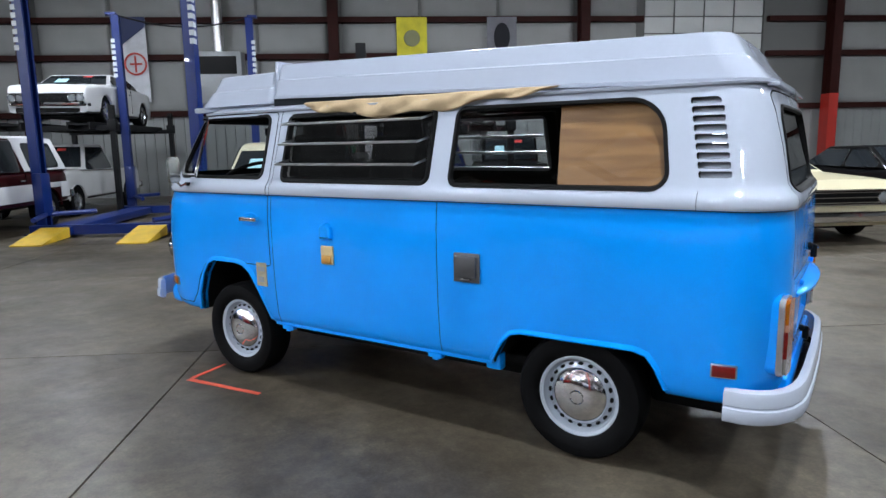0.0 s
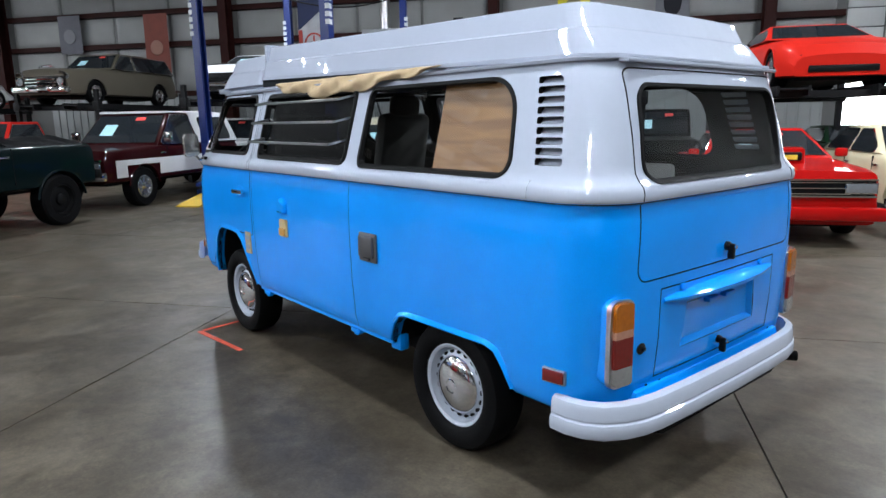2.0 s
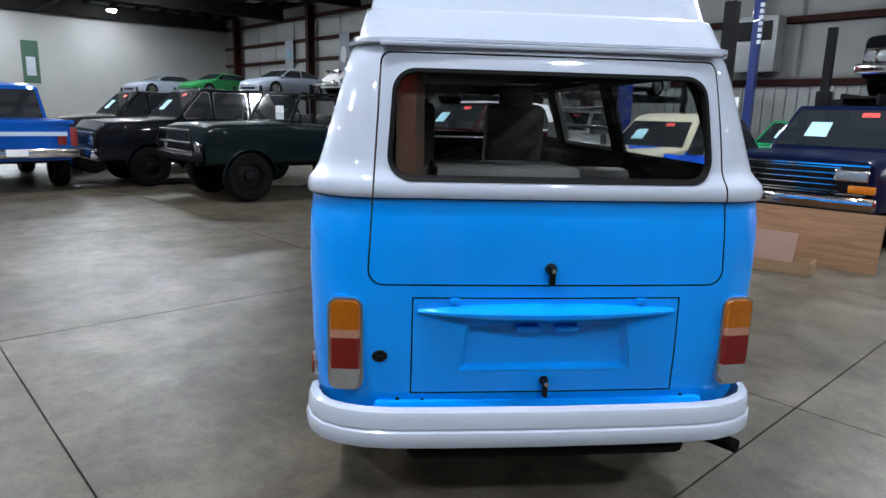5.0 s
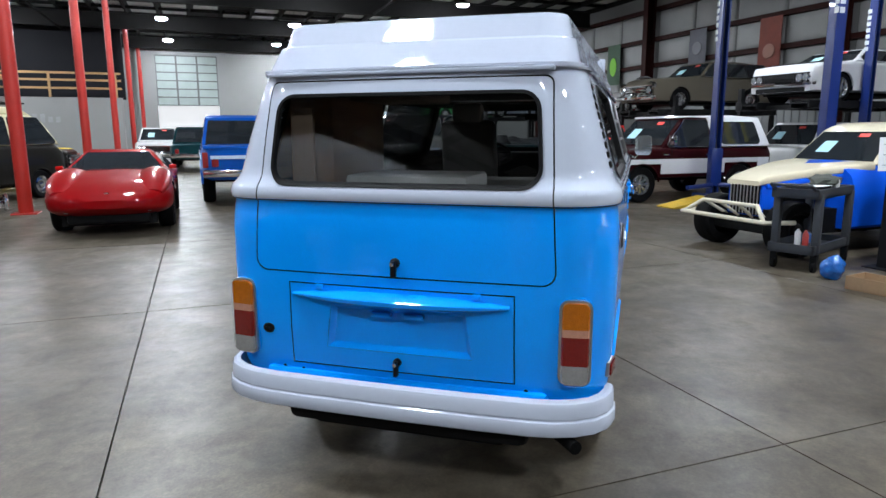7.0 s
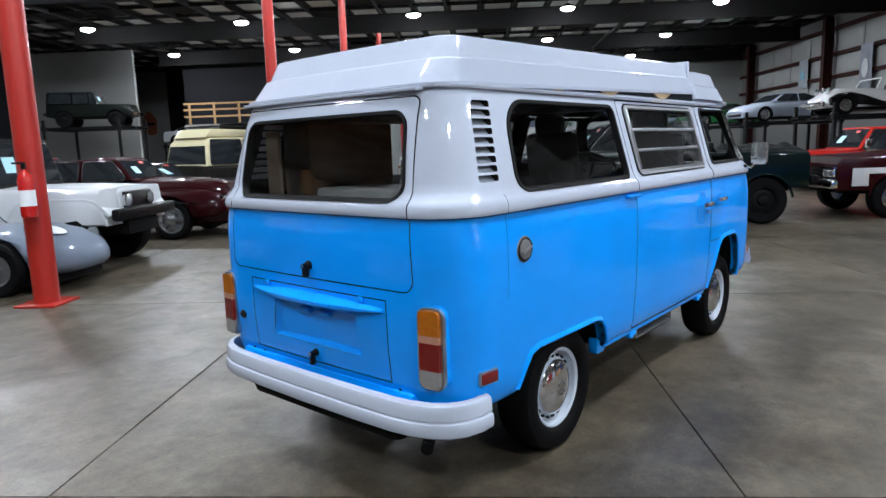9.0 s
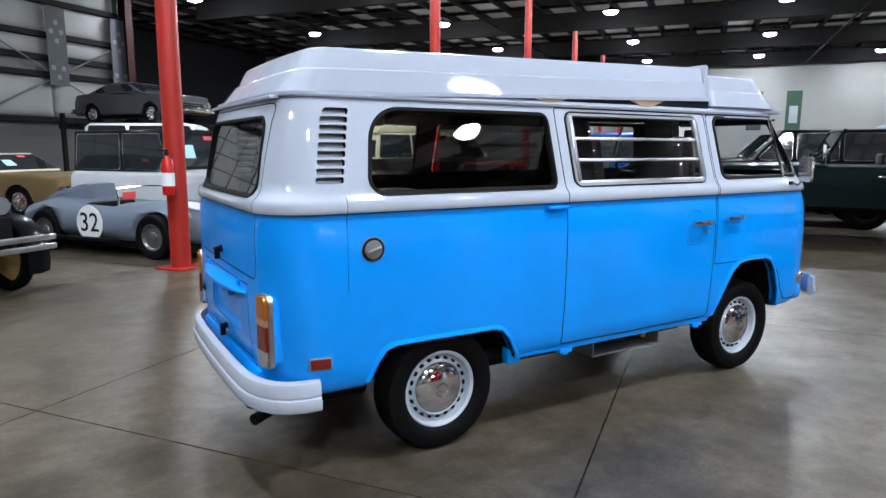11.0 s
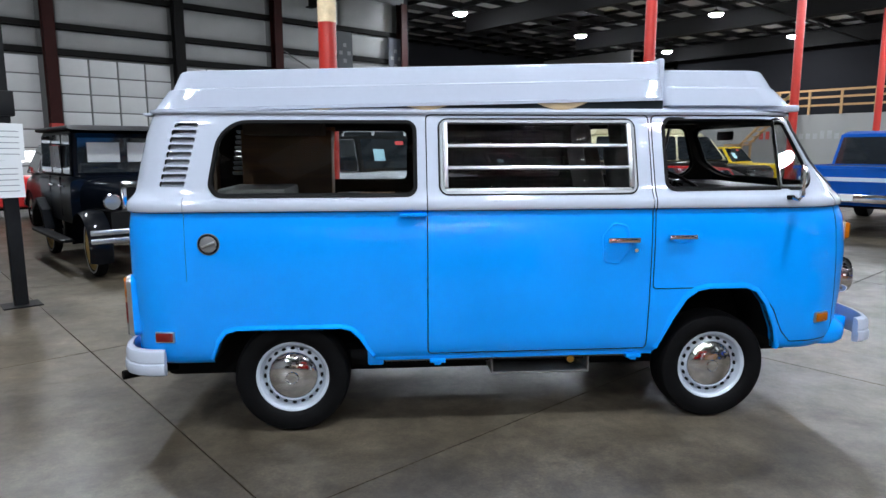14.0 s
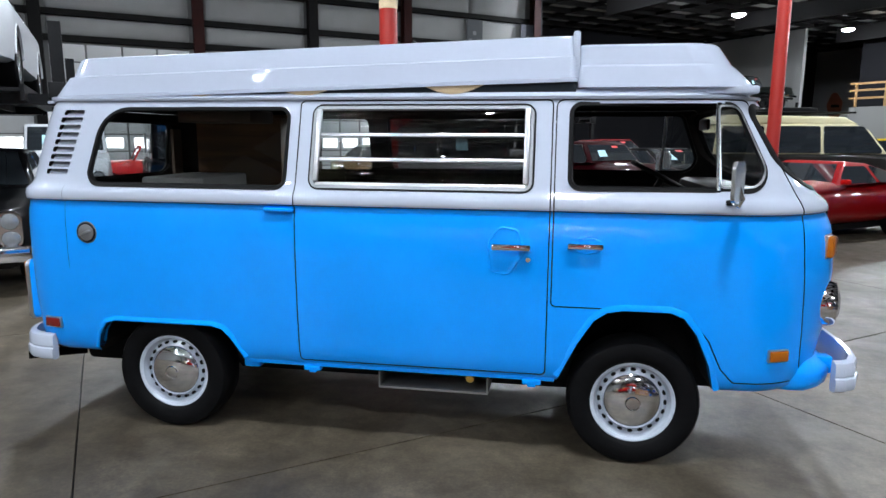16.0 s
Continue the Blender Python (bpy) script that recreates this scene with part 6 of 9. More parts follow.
# the row that faces the camper on its nose side
scout = vehicle("offroad_pickup", "dark green open off-road pickup with folded top on concrete", spot(7.98, -3.2, 90), 4.2, 1.78, 2.60, 0.41, [(-2.1, 1.22), (-2.06, 1.27), (0.42, 1.27), (0.5, 1.30), (1.9, 1.27), (2.06, 1.22), (2.1, 0.98)], None,
                mat("paint_dark_green", (0.0014, 0.0065, 0.0072), 0.45, 0.0, 0.05, 2.0, 0.012, 110.0, 0.28, spec=0.05), z0=0.62, style="black", tw=0.27, open_cab=(0.52, 0.52), front="round1", bumper=BLACK, category="pickup truck", seams=(-0.45,), edge=0.05, ends=0.03, bright=BLACK)
sc_m = scout.matrix_basis
soft, folds = bmesh.new(), []
for k in range(25):
    x = -2.0 + 1.5 * k / 24
    h = 0.10 + 0.05 * math.sin(k * 1.1) + 0.035 * math.sin(k * 2.7)
    folds.append([(x, y, 1.262 + h * max(0.0, 1 - (y / 0.78) ** 4) * (0.8 + 0.2 * math.sin(7 * y + k))) for y in [-0.78 + 0.13 * j for j in range(13)]] + [(x, 0.78 - 0.13 * j, 1.255) for j in range(13)])
rings_to_mesh(folds, bm=soft)
part("folded_top", soft, mat("soft_top", (0.006, 0.006, 0.007), 0.9, bump=0.3), scout, "folded black soft top")
part("mirror", B((0.44, 0.50, 0.92, 1.08, 1.30, 1.48), bev=0.03), BLACK, scout)
guard = part("front_guard", tube([(2.16, -0.78, 0.62), (2.22, -0.74, 0.98), (2.20, -0.62, 1.16), (2.20, 0.62, 1.16), (2.22, 0.74, 0.98), (2.16, 0.78, 0.62)], 0.028, 10), BLACK, scout, "black tube grille guard")
for z in (0.78, 0.97):
    part("guard_bar", rod((2.21, -0.74, z), (2.21, 0.74, z), 0.022), BLACK, guard)
part("mirror", B((0.44, 0.50, -1.08, -0.92, 1.30, 1.48), bev=0.03), BLACK, scout)

blazer = vehicle("offroad_wagon", "maroon and white off-road wagon parked on concrete", spot(8.42, -8.25, 90), 4.70, 2.02, 2.70, 0.385, [(-2.35, 1.08), (-2.3, 1.14), (0.55, 1.15), (0.7, 1.17), (2.25, 1.10), (2.35, 0.98)],
                 [(-2.20, 1.13), (-1.92, 1.80), (-1.2, 1.84), (0.2, 1.82), (0.86, 1.14)], (0.038, 0.004, 0.006), roof=None, z0=0.50, style="truck", tw=0.26, pillars=(-0.62, -0.5), front="square", two_tone=(0.60, 0.92, (0.62, 0.62, 0.64)), seams=(-0.55, 0.6), tumble=0.16, category="wagon")
part("hard_top", flank([(-2.24, 1.16), (-1.95, 1.815), (-1.2, 1.862), (0.25, 1.845), (0.27, 1.80), (-0.42, 1.79), (-0.62, 1.16)], 0.972, 0.02, 0.0, 0.16, 1.13, 1.84, L=99), paint("hard_top_white", (0.66, 0.66, 0.68)), blazer, "white fibreglass hard top", 40)
for s in (-1, 1):
    quad = rounded([(-1.95, 1.22), (-0.80, 1.22), (-0.72, 1.72), (-1.78, 1.72)], 0.08, 5)
    bm = bmesh.new()
    f0 = [bm.verts.new((x, s * (0.976 * (1 - 0.16 * (z - 1.13) / 0.71) + 0.004), z)) for x, z in quad]
    f1 = [bm.verts.new((x, s * (0.976 * (1 - 0.16 * (z - 1.13) / 0.71) - 0.02), z)) for x, z in quad]
    bm.faces.new(f0)
    for k in range(len(quad)):
        bm.faces.new((f0[k], f0[(k + 1) % len(quad)], f1[(k + 1) % len(quad)], f1[k]))
    part("quarter_window", bm, CARGLASS, blazer, "long dark side window")
    part("mirror", B((0.62, 0.70, s * 1.10 - 0.09, s * 1.10 + 0.09, 1.22, 1.42), bev=0.02), CHROME, blazer, "chrome door mirror")

vehicle("crew_pickup", "white pickup with dark canopy parked by the wall", spot(8.9, -13.4, 90), 5.2, 1.95, 3.0, 0.36, pickup_top(5.2), [(-0.75, 1.05), (-0.55, 1.72), (0.45, 1.72), (0.95, 1.10)], (0.60, 0.60, 0.60), z0=0.42, style="truck", front="round1", category="pickup truck")
vehicle("dark_wagon", "black and navy off-road wagon beside the green pickup", spot(11.0, -2.6, 90), 4.5, 1.85, 2.6, 0.39, [(-2.25, 1.23), (-2.2, 1.28), (0.5, 1.29), (0.7, 1.31), (2.1, 1.23), (2.25, 1.08)], [(-2.1, 1.27), (-1.9, 1.91), (0.2, 1.91), (0.8, 1.28)],
        mat("paint_black_navy", (0.002, 0.0025, 0.005), 0.45, 0.0, 0.05, 2.0, 0.012, 110.0, 0.35, spec=0.05), z0=0.5, style="black", tw=0.26, pillars=(-0.8, 0.0), front="round1", category="wagon", tumble=0.16)
vehicle("dark_wagon", "black off-road wagon parked in the row", spot(14.2, -2.4, 90), 4.5, 1.85, 2.6, 0.39, [(-2.25, 1.23), (-2.2, 1.28), (0.5, 1.29), (0.7, 1.31), (2.1, 1.23), (2.25, 1.08)], [(-2.1, 1.27), (-1.9, 1.88), (0.2, 1.88), (0.8, 1.28)],
        (0.009, 0.009, 0.010), z0=0.5, style="black", tw=0.26, pillars=(-0.8, 0.0), front="square", category="wagon", tumble=0.16)
vehicle("red_pickup", "red pickup deep in the row under the lifts", spot(14.4, -10.5, 90), 4.9, 1.9, 2.9, 0.36, pickup_top(4.9), [(-0.6, 1.05), (-0.45, 1.70), (0.45, 1.70), (0.9, 1.10)], (0.42, 0.02, 0.015), z0=0.42, style="truck", category="pickup truck")

# on the lifts along the south wall
camaro = vehicle("muscle_coupe", "white muscle coupe with black bonnet stripes up on lift", spot(8.25, -13.65, 93, LIFT_Z), 4.72, 1.86, 2.74, 0.33, muscle_top(4.72, 0.92, 0.96, 0.70), [(-1.55, 0.94), (-0.75, 1.28), (0.0, 1.31), (0.35, 1.28), (0.95, 0.95)], (0.66, 0.66, 0.68),
                 z0=0.24, style="sport", tw=0.24, front="round2", grille_z=(0.46, 0.66), pillars=(-0.42,), seams=(-0.45,), bumper=None, bright=BLACK)
part("bumper_blade", tube([(2.20, -0.86, 0.42), (2.40, -0.70, 0.42), (2.46, 0, 0.42), (2.40, 0.70, 0.42), (2.20, 0.86, 0.42)], 0.045, 10), CHROME, camaro, "slim chrome bumper blade")
part("chin", B((2.05, 2.32, -0.70, 0.70, 0.22, 0.36), bev=0.03), GRILLE, camaro, "black chin spoiler")
for y in (-0.34, 0.34):
    part("bonnet_stripe", flank([(0.98, 0.962), (1.7, 0.938), (2.28, 0.868), (2.28, 0.86), (0.98, 0.95)], 0.16, 0.0, 0, L=99), BLACK, camaro, "black bonnet stripe", m=Matrix.Translation((0, y, 0.022)))
pdel = vehicle("panel_delivery", "tan fifties panel delivery with chrome front on lift", spot(14.2, -14.2, 90, LIFT_Z), 5.0, 1.92, 2.92, 0.35, [(-2.5, 0.95), (-2.42, 1.05), (-0.5, 1.08), (0.6, 1.08), (1.4, 1.06), (2.3, 0.98), (2.5, 0.82)],
        [(-2.42, 1.04), (-2.22, 1.52), (-1.0, 1.60), (0.1, 1.58), (0.68, 1.07)], (0.10, 0.088, 0.068), z0=0.27, style="chrome", front="round1", pillars=(-0.4, -0.39, -0.38), cab_edge=0.09, tumble=0.2, edge=0.12, category="van")
for z, w, r in ((0.40, 0.86, 0.075), (0.52, 0.62, 0.040), (0.61, 0.66, 0.036), (0.70, 0.60, 0.032)):
    part("grille_bar", tube([(2.36, -w, z), (2.52, -w * 0.72, z), (2.60, 0, z), (2.52, w * 0.72, z), (2.36, w, z)], r, 10), CHROME, pdel, "heavy chrome grille bar")
for sd in (-1, 1):
    part("bumper_guard", lathe([(0, 0.07), (0.05, 0.05), (0.075, 0.0), (0.05, -0.10), (0, -0.12)], 14), CHROME, pdel, "chrome bumper guard", m=Matrix.Translation((2.62, sd * 0.36, 0.44)) @ Matrix.Rotation(math.pi / 2, 4, "Z"))
    part("lamp_hood", lathe([(0.13, -0.10), (0.15, 0.03), (0.12, 0.06)], 20), CHROME, pdel, "chrome lamp hood", m=Matrix.Translation((2.44, sd * 0.72, 0.76)) @ Matrix.Rotation(math.pi / 2, 4, "Z"))
part("hood_ornament", flank([(1.9, 1.06), (2.40, 1.03), (2.50, 1.0), (2.40, 1.07), (2.1, 1.13)], 0.035, 0.008, 0, L=99), CHROME, pdel, "chrome hood ornament")
rd = vehicle("roadster", "white open roadster with long wings on lift", spot(20.0, -13.6, 90, LIFT_Z), 4.1, 1.65, 2.7, 0.34, [(-2.05, 0.55), (-1.9, 0.85), (-1.2, 0.92), (-0.3, 0.78), (0.3, 0.90), (1.5, 0.92), (1.62, 0.86), (2.05, 0.45)], None, (0.66, 0.66, 0.66), z0=0.27, style="chrome", open_cab=(0.3, 0.34), front="round1", edge=0.16, ends=0.3, papers=False)
for sd in (-1, 1):
    wing(rd, "front_wing", ((-0.35, 0.10, 0.30, 0.08), (0.2, 0.15, 0.36, 0.16), (0.7, 0.18, 0.46, 0.24), (1.2, 0.19, 0.50, 0.30), (1.6, 0.18, 0.48, 0.28), (1.85, 0.14, 0.44, 0.18)), 0.72, sd, BLACK if sd > 0 else MATS["paint_roadster"], (1.35, 0.34, 0.37), "long sweeping front wing")
    wing(rd, "rear_wing", ((-2.0, 0.10, 0.40, 0.12), (-1.7, 0.18, 0.44, 0.26), (-1.35, 0.19, 0.46, 0.30), (-0.95, 0.17, 0.42, 0.24), (-0.5, 0.10, 0.34, 0.10)), 0.70, sd, MATS["paint_roadster"], (-1.35, 0.34, 0.37), "round rear wing")
    part("big_headlamp", lathe([(0.03, -0.16), (0.10, -0.08), (0.13, 0.02), (0.11, 0.05), (0, 0.07)], 20), CHROME, rd, "big chrome headlamp", m=Matrix.Translation((1.75, sd * 0.40, 0.86)) @ Matrix.Rotation(math.pi / 2, 4, "Z"))
part("radiator", B((1.60, 1.70, -0.26, 0.26, 0.40, 0.98), bev=0.04), CHROME, rd, "upright chrome radiator")
vehicle("sports_coupe", "silver blue sports coupe up on lift", spot(26.4, -13.2, 100, LIFT_Z), 4.45, 1.80, 2.5, 0.32, [(-2.22, 0.70), (-2.1, 0.86), (-1.2, 0.92), (0.6, 0.86), (1.6, 0.76), (2.1, 0.62), (2.22, 0.48)], [(-1.75, 0.88), (-0.65, 1.24), (0.0, 1.27), (0.25, 1.24), (1.0, 0.84)], (0.25, 0.28, 0.34), z0=0.2, style="sport", front="wedge", bumper=None, pillars=(-0.35,), edge=0.1, ends=0.2, papers=False)
vehicle("green_coupe", "bright green low coupe up on lift", spot(33.0, -12.8, 100, LIFT_Z), 4.4, 1.8, 2.5, 0.32, [(-2.2, 0.7), (-2.1, 0.85), (-1.2, 0.9), (0.6, 0.86), (1.6, 0.76), (2.1, 0.62), (2.2, 0.48)], [(-1.5, 0.88), (-0.65, 1.2), (0.2, 1.22), (1.0, 0.84)], (0.02, 0.16, 0.05), z0=0.2, style="sport", front="wedge", bumper=None, edge=0.1, ends=0.2, papers=False)
vehicle("sports_coupe", "white wedge sports coupe up on lift", spot(38.0, -11.5, 100, LIFT_Z), 4.4, 1.85, 2.5, 0.32, [(-2.2, 0.7), (-2.1, 0.88), (-1.2, 0.9), (0.6, 0.84), (1.6, 0.72), (2.1, 0.58), (2.2, 0.48)], [(-1.6, 0.88), (-0.65, 1.18), (0.1, 1.2), (1.1, 0.82)], (0.66, 0.66, 0.68), z0=0.2, style="sport", front="wedge", bumper=None, edge=0.1, ends=0.2, papers=False)

# blue and cream track coupe with its tube bumper
trk = vehicle("track_coupe", "blue and cream vintage track coupe with tube bumper", spot(2.3, -6.6, 90), 4.6, 1.48, 2.75, 0.34, [(-2.3, 0.70), (-2.2, 0.92), (-1.9, 1.04), (-0.5, 1.09), (0.6, 1.10), (1.05, 1.06)], [(-2.15, 0.98), (-1.86, 1.26), (-1.66, 1.41), (-1.40, 1.53), (-1.05, 1.605), (-0.6, 1.635), (-0.2, 1.62), (-0.02, 1.59), (0.10, 1.54), (0.62, 1.08)],
              (0.004, 0.085, 0.62), roof=(0.60, 0.54, 0.40), z0=0.30, xf=1.87, style="black", tw=0.27, front="none", bumper=None, pillars=(-0.75,), tumble=0.24, edge=0.14, ends=0.0, seams=(-0.6,), xn=1.05, cab_edge=0.10, trim=False)
CREAM = paint("cream", (0.60, 0.54, 0.40))
TRKBLUE = paint("track_blue", (0.004, 0.085, 0.62))


def nose_ring(x, half, z0, z1, lift=0.0):
    return [(x, y, z) for y, z in rounded([(-half, z0), (half, z0), (half, z1), (-half, z1)], [0.02, 0.02, 0.09, 0.09], 5)]


part("bonnet", rings_to_mesh([nose_ring(0.62, 0.66, 1.02, 1.12), nose_ring(1.05, 0.57, 0.99, 1.09), nose_ring(1.6, 0.40, 0.92, 1.02), nose_ring(1.98, 0.29, 0.86, 0.95), nose_ring(2.08, 0.26, 0.84, 0.90)]), CREAM, trk, "cream bonnet", 40)
part("bonnet_side", rings_to_mesh([nose_ring(1.04, 0.58, 0.90, 0.995), nose_ring(1.6, 0.41, 0.85, 0.93), nose_ring(1.98, 0.30, 0.80, 0.87)]), TRKBLUE, trk, "blue strip under the bonnet", 40)
part("nose", rings_to_mesh([nose_ring(1.80, 0.33, 0.46, 0.88), nose_ring(2.03, 0.27, 0.46, 0.86)]), TRKBLUE, trk, "blue nose cowl", 40)
part("engine", B((1.06, 1.78, -0.24, 0.24, 0.40, 0.84), bev=0.05), DARK, trk, "dark engine between the open sides")
part("frame_rail", B((0.9, 2.05, 0.30, 0.38, 0.36, 0.46)), DARK, trk)
part("frame_rail", B((0.9, 2.05, -0.38, -0.30, 0.36, 0.46)), DARK, trk)
part("front_axle", rod((1.87, -0.62, 0.34), (1.87, 0.62, 0.34), 0.035), DARK, trk)
gr = part("grille", B((2.03, 2.045, -0.24, 0.24, 0.47, 0.85)), GRILLE, trk)
for k in range(9):
    y = -0.22 + 0.055 * k
    part("grille_bar", rod((2.05, y, 0.48), (2.05, y, 0.84), 0.008, seg=6), ALU, gr)
TUBE = mat("cream_tube", (0.62, 0.57, 0.45), 0.35, coat=0.3)
part("tube_bumper", tube([(2.05, -0.80, 0.45), (2.40, -0.70, 0.45), (2.40, 0.70, 0.45), (2.05, 0.80, 0.45)], 0.028, 10), TUBE, trk, "cream tube bumper")
part("tube_hoop", tube([(2.39, -0.66, 0.46), (2.28, -0.45, 0.62), (2.28, 0.45, 0.62), (2.39, 0.66, 0.46)], 0.026, 10), TUBE, trk)
for y in (-0.42, -0.15, 0.15, 0.42):
    part("tube_stay", tube([(2.28, y, 0.615), (2.0, y * 0.75, 0.44)], 0.02, 8), TUBE, trk)

# dark blue pickup with heavy chrome, and its neighbours
pk = vehicle("chrome_pickup", "navy pickup with heavy chrome front on concrete", spot(0.02, -8.15, 90), 5.2, 2.0, 3.0, 0.38, pickup_top(5.2, 1.08, 1.16, 1.10), [(-0.7, 1.08), (-0.55, 1.78), (0.5, 1.78), (1.02, 1.15)], (0.006, 0.011, 0.045), z0=0.48, style="truck", front="square", grille_z=(0.72, 1.06), lamp_z=0.94, category="pickup truck", pillars=(), seams=(-0.6,))
for s in (-1, 1):
    part("marker", B((2.58, 2.63, s * 0.80 - 0.14, s * 0.80 + 0.14, 0.74, 0.83), bev=0.01), AMBER, pk, "amber turn signal")
vehicle("fastback_sedan", "bright green forties sedan by the wall", spot(1.95, -11.6, 90), 4.6, 1.8, 2.8, 0.34, [(-2.3, 0.65), (-2.1, 0.95), (-1.3, 1.08), (0.6, 1.08), (1.6, 1.05), (2.2, 0.95), (2.3, 0.65)], [(-1.9, 1.0), (-0.9, 1.52), (0.1, 1.56), (0.7, 1.06)], (0.01, 0.20, 0.075), z0=0.3, edge=0.16, ends=0.25, front="round1", pillars=(-0.4,))
vehicle("black_coupe", "black car up on a black lift", spot(-0.6, -10.6, 90, 1.95), 4.6, 1.8, 2.7, 0.33, muscle_top(4.6), [(-1.5, 0.94), (-0.8, 1.28), (0.3, 1.29), (0.95, 0.95)], (0.006, 0.006, 0.007), z0=0.24, front="round2")
vehicle("silver_wagon", "silver sport utility wagon under the black lift", spot(-0.75, -14.6, 90), 4.6, 1.85, 2.7, 0.36, [(-2.3, 1.0), (-2.2, 1.05), (0.5, 1.05), (0.9, 1.05), (2.1, 0.98), (2.3, 0.8)], [(-2.15, 1.04), (-1.9, 1.68), (0.1, 1.7), (0.95, 1.04)], (0.30, 0.32, 0.34), z0=0.35, style="sport", pillars=(-1.0, -0.1), category="wagon")

elc = vehicle("red_coupe_utility", "bright red coupe utility with bonnet scoop on concrete", spot(-3.52, -6.75, 90), 5.0, 1.86, 2.97, 0.34, [(-2.5, 0.86), (-2.46, 0.90), (-0.6, 0.92), (0.5, 0.94), (0.8, 0.95), (2.4, 0.88), (2.5, 0.60)], [(-0.75, 0.92), (-0.5, 1.34), (0.15, 1.36), (0.85, 0.95)], (0.42, 0.006, 0.005),
              z0=0.26, xf=1.45, style="chrome", front="square", grille_z=(0.60, 0.80), lamp_z=0.70, bumper=paint("red_bumper", (0.42, 0.006, 0.005)), seams=(-0.5,), tumble=0.3)
part("bonnet_scoop", flank([(1.0, 0.92), (1.05, 1.05), (1.5, 1.14), (1.62, 1.12), (1.66, 0.90)], 0.26, 0.05, 0, L=99), paint("scoop_red", (0.42, 0.006, 0.005)), elc, "red bonnet scoop", 40)
part("scoop_mouth", B((1.60, 1.675, -0.21, 0.21, 0.97, 1.08), bev=0.02), GRILLE, elc)
part("price_sheet", B((1.672, 1.68, -0.15, 0.15, 0.985, 1.045)), mat("label_yellow", (0.7, 0.55, 0.05), 0.5), elc, "small yellow label with unreadable print")
for s in (-1, 1):
    part("mirror", B((0.62, 0.76, s * 0.98 - 0.07, s * 0.98 + 0.07, 0.97, 1.09), bev=0.03), paint("mirror_red", (0.42, 0.006, 0.005)), elc)
vehicle("sedan", "cream seventies sedan with heavy chrome bumper on concrete", spot(-6.05, -7.2, 90), 5.3, 1.98, 3.0, 0.345, [(-2.65, 0.75), (-2.55, 0.92), (-1.2, 0.96), (0.6, 0.97), (0.8, 0.98), (2.45, 0.92), (2.65, 0.72)], [(-1.7, 0.95), (-1.05, 1.36), (0.0, 1.40), (0.85, 0.97)], (0.62, 0.56, 0.38),
        z0=0.28, xf=1.6, style="white", front="round2", grille_z=(0.58, 0.80), pillars=(-0.4,), seams=(-0.4, 0.7))
vehicle("black_convertible", "black sedan with dark roof on concrete", spot(-9.3, -7.6, 90), 5.2, 1.9, 3.0, 0.34, muscle_top(5.2, 0.95, 0.98), [(-1.7, 0.96), (-1.0, 1.38), (0.1, 1.40), (0.9, 0.97)], (0.006, 0.006, 0.007), front="round2", pillars=(-0.3,), papers=False)
vehicle("silver_sedan", "silver sedan near the bright doorway", spot(-12.6, -9.0, 90), 4.8, 1.85, 2.8, 0.33, muscle_top(4.8), [(-1.6, 0.95), (-0.9, 1.38), (0.2, 1.4), (1.0, 0.97)], (0.45, 0.46, 0.48), front="square", pillars=(-0.3,), papers=False)
vehicle("red_sports_coupe", "red low sports coupe up on black lift", spot(-5.05, -10.2, 90, 2.0), 4.5, 1.88, 2.7, 0.34, [(-2.25, 0.8), (-2.15, 0.98), (-1.2, 0.98), (0.5, 0.92), (1.5, 0.84), (2.1, 0.68), (2.25, 0.50)], [(-1.5, 0.96), (-0.7, 1.22), (0.1, 1.24), (0.95, 0.90)], (0.55, 0.02, 0.012), z0=0.18, style="sport", tw=0.27, front="wedge", bumper=None, edge=0.12, ends=0.2, papers=False)
vehicle("jeep", "black open jeep with pale paper in its screen", spot(-2.6, -12.6, 90), 3.8, 1.55, 2.4, 0.37, [(-1.9, 1.0), (-1.86, 1.06), (0.1, 1.06), (0.4, 1.1), (1.8, 1.05), (1.9, 0.7)], [(-1.85, 1.06), (-1.8, 1.72), (0.25, 1.74), (0.42, 1.1)], (0.012, 0.012, 0.013), z0=0.45, style="black", front="round1", tumble=0.06, pillars=(-0.8,))
vehicle("dark_green_coupe", "dark green coupe in the second row", spot(-6.9, -12.6, 90), 4.7, 1.85, 2.8, 0.33, muscle_top(4.7), [(-1.5, 0.95), (-0.8, 1.30), (0.2, 1.32), (0.95, 0.96)], (0.012, 0.045, 0.02), front="round2", papers=False)

# the aisle and the north side
vet = vehicle("red_sports_car", "glossy red low sports car facing the aisle", spot(8.75, 3.25, 180), 4.70, 1.78, 2.49, 0.345, [(-2.35, 0.62), (-2.28, 0.86), (-1.5, 0.93), (-0.6, 0.83), (0.5, 0.82), (1.28, 0.80), (1.9, 0.66), (2.20, 0.54), (2.28, 0.44)], [(-1.55, 0.92), (-0.60, 1.20), (-0.10, 1.235), (0.05, 1.22), (0.70, 0.86)], (0.22, 0.0015, 0.003),
              z0=0.22, xf=1.25, style="chrome", tw=0.24, front="none", bumper=None, edge=0.17, ends=0.22, tumble=0.40, pillars=(-0.5,), papers=False, shell=False, trim=False, cab_edge=0.07)
VETRED = MATS["paint_red_sports_car"]
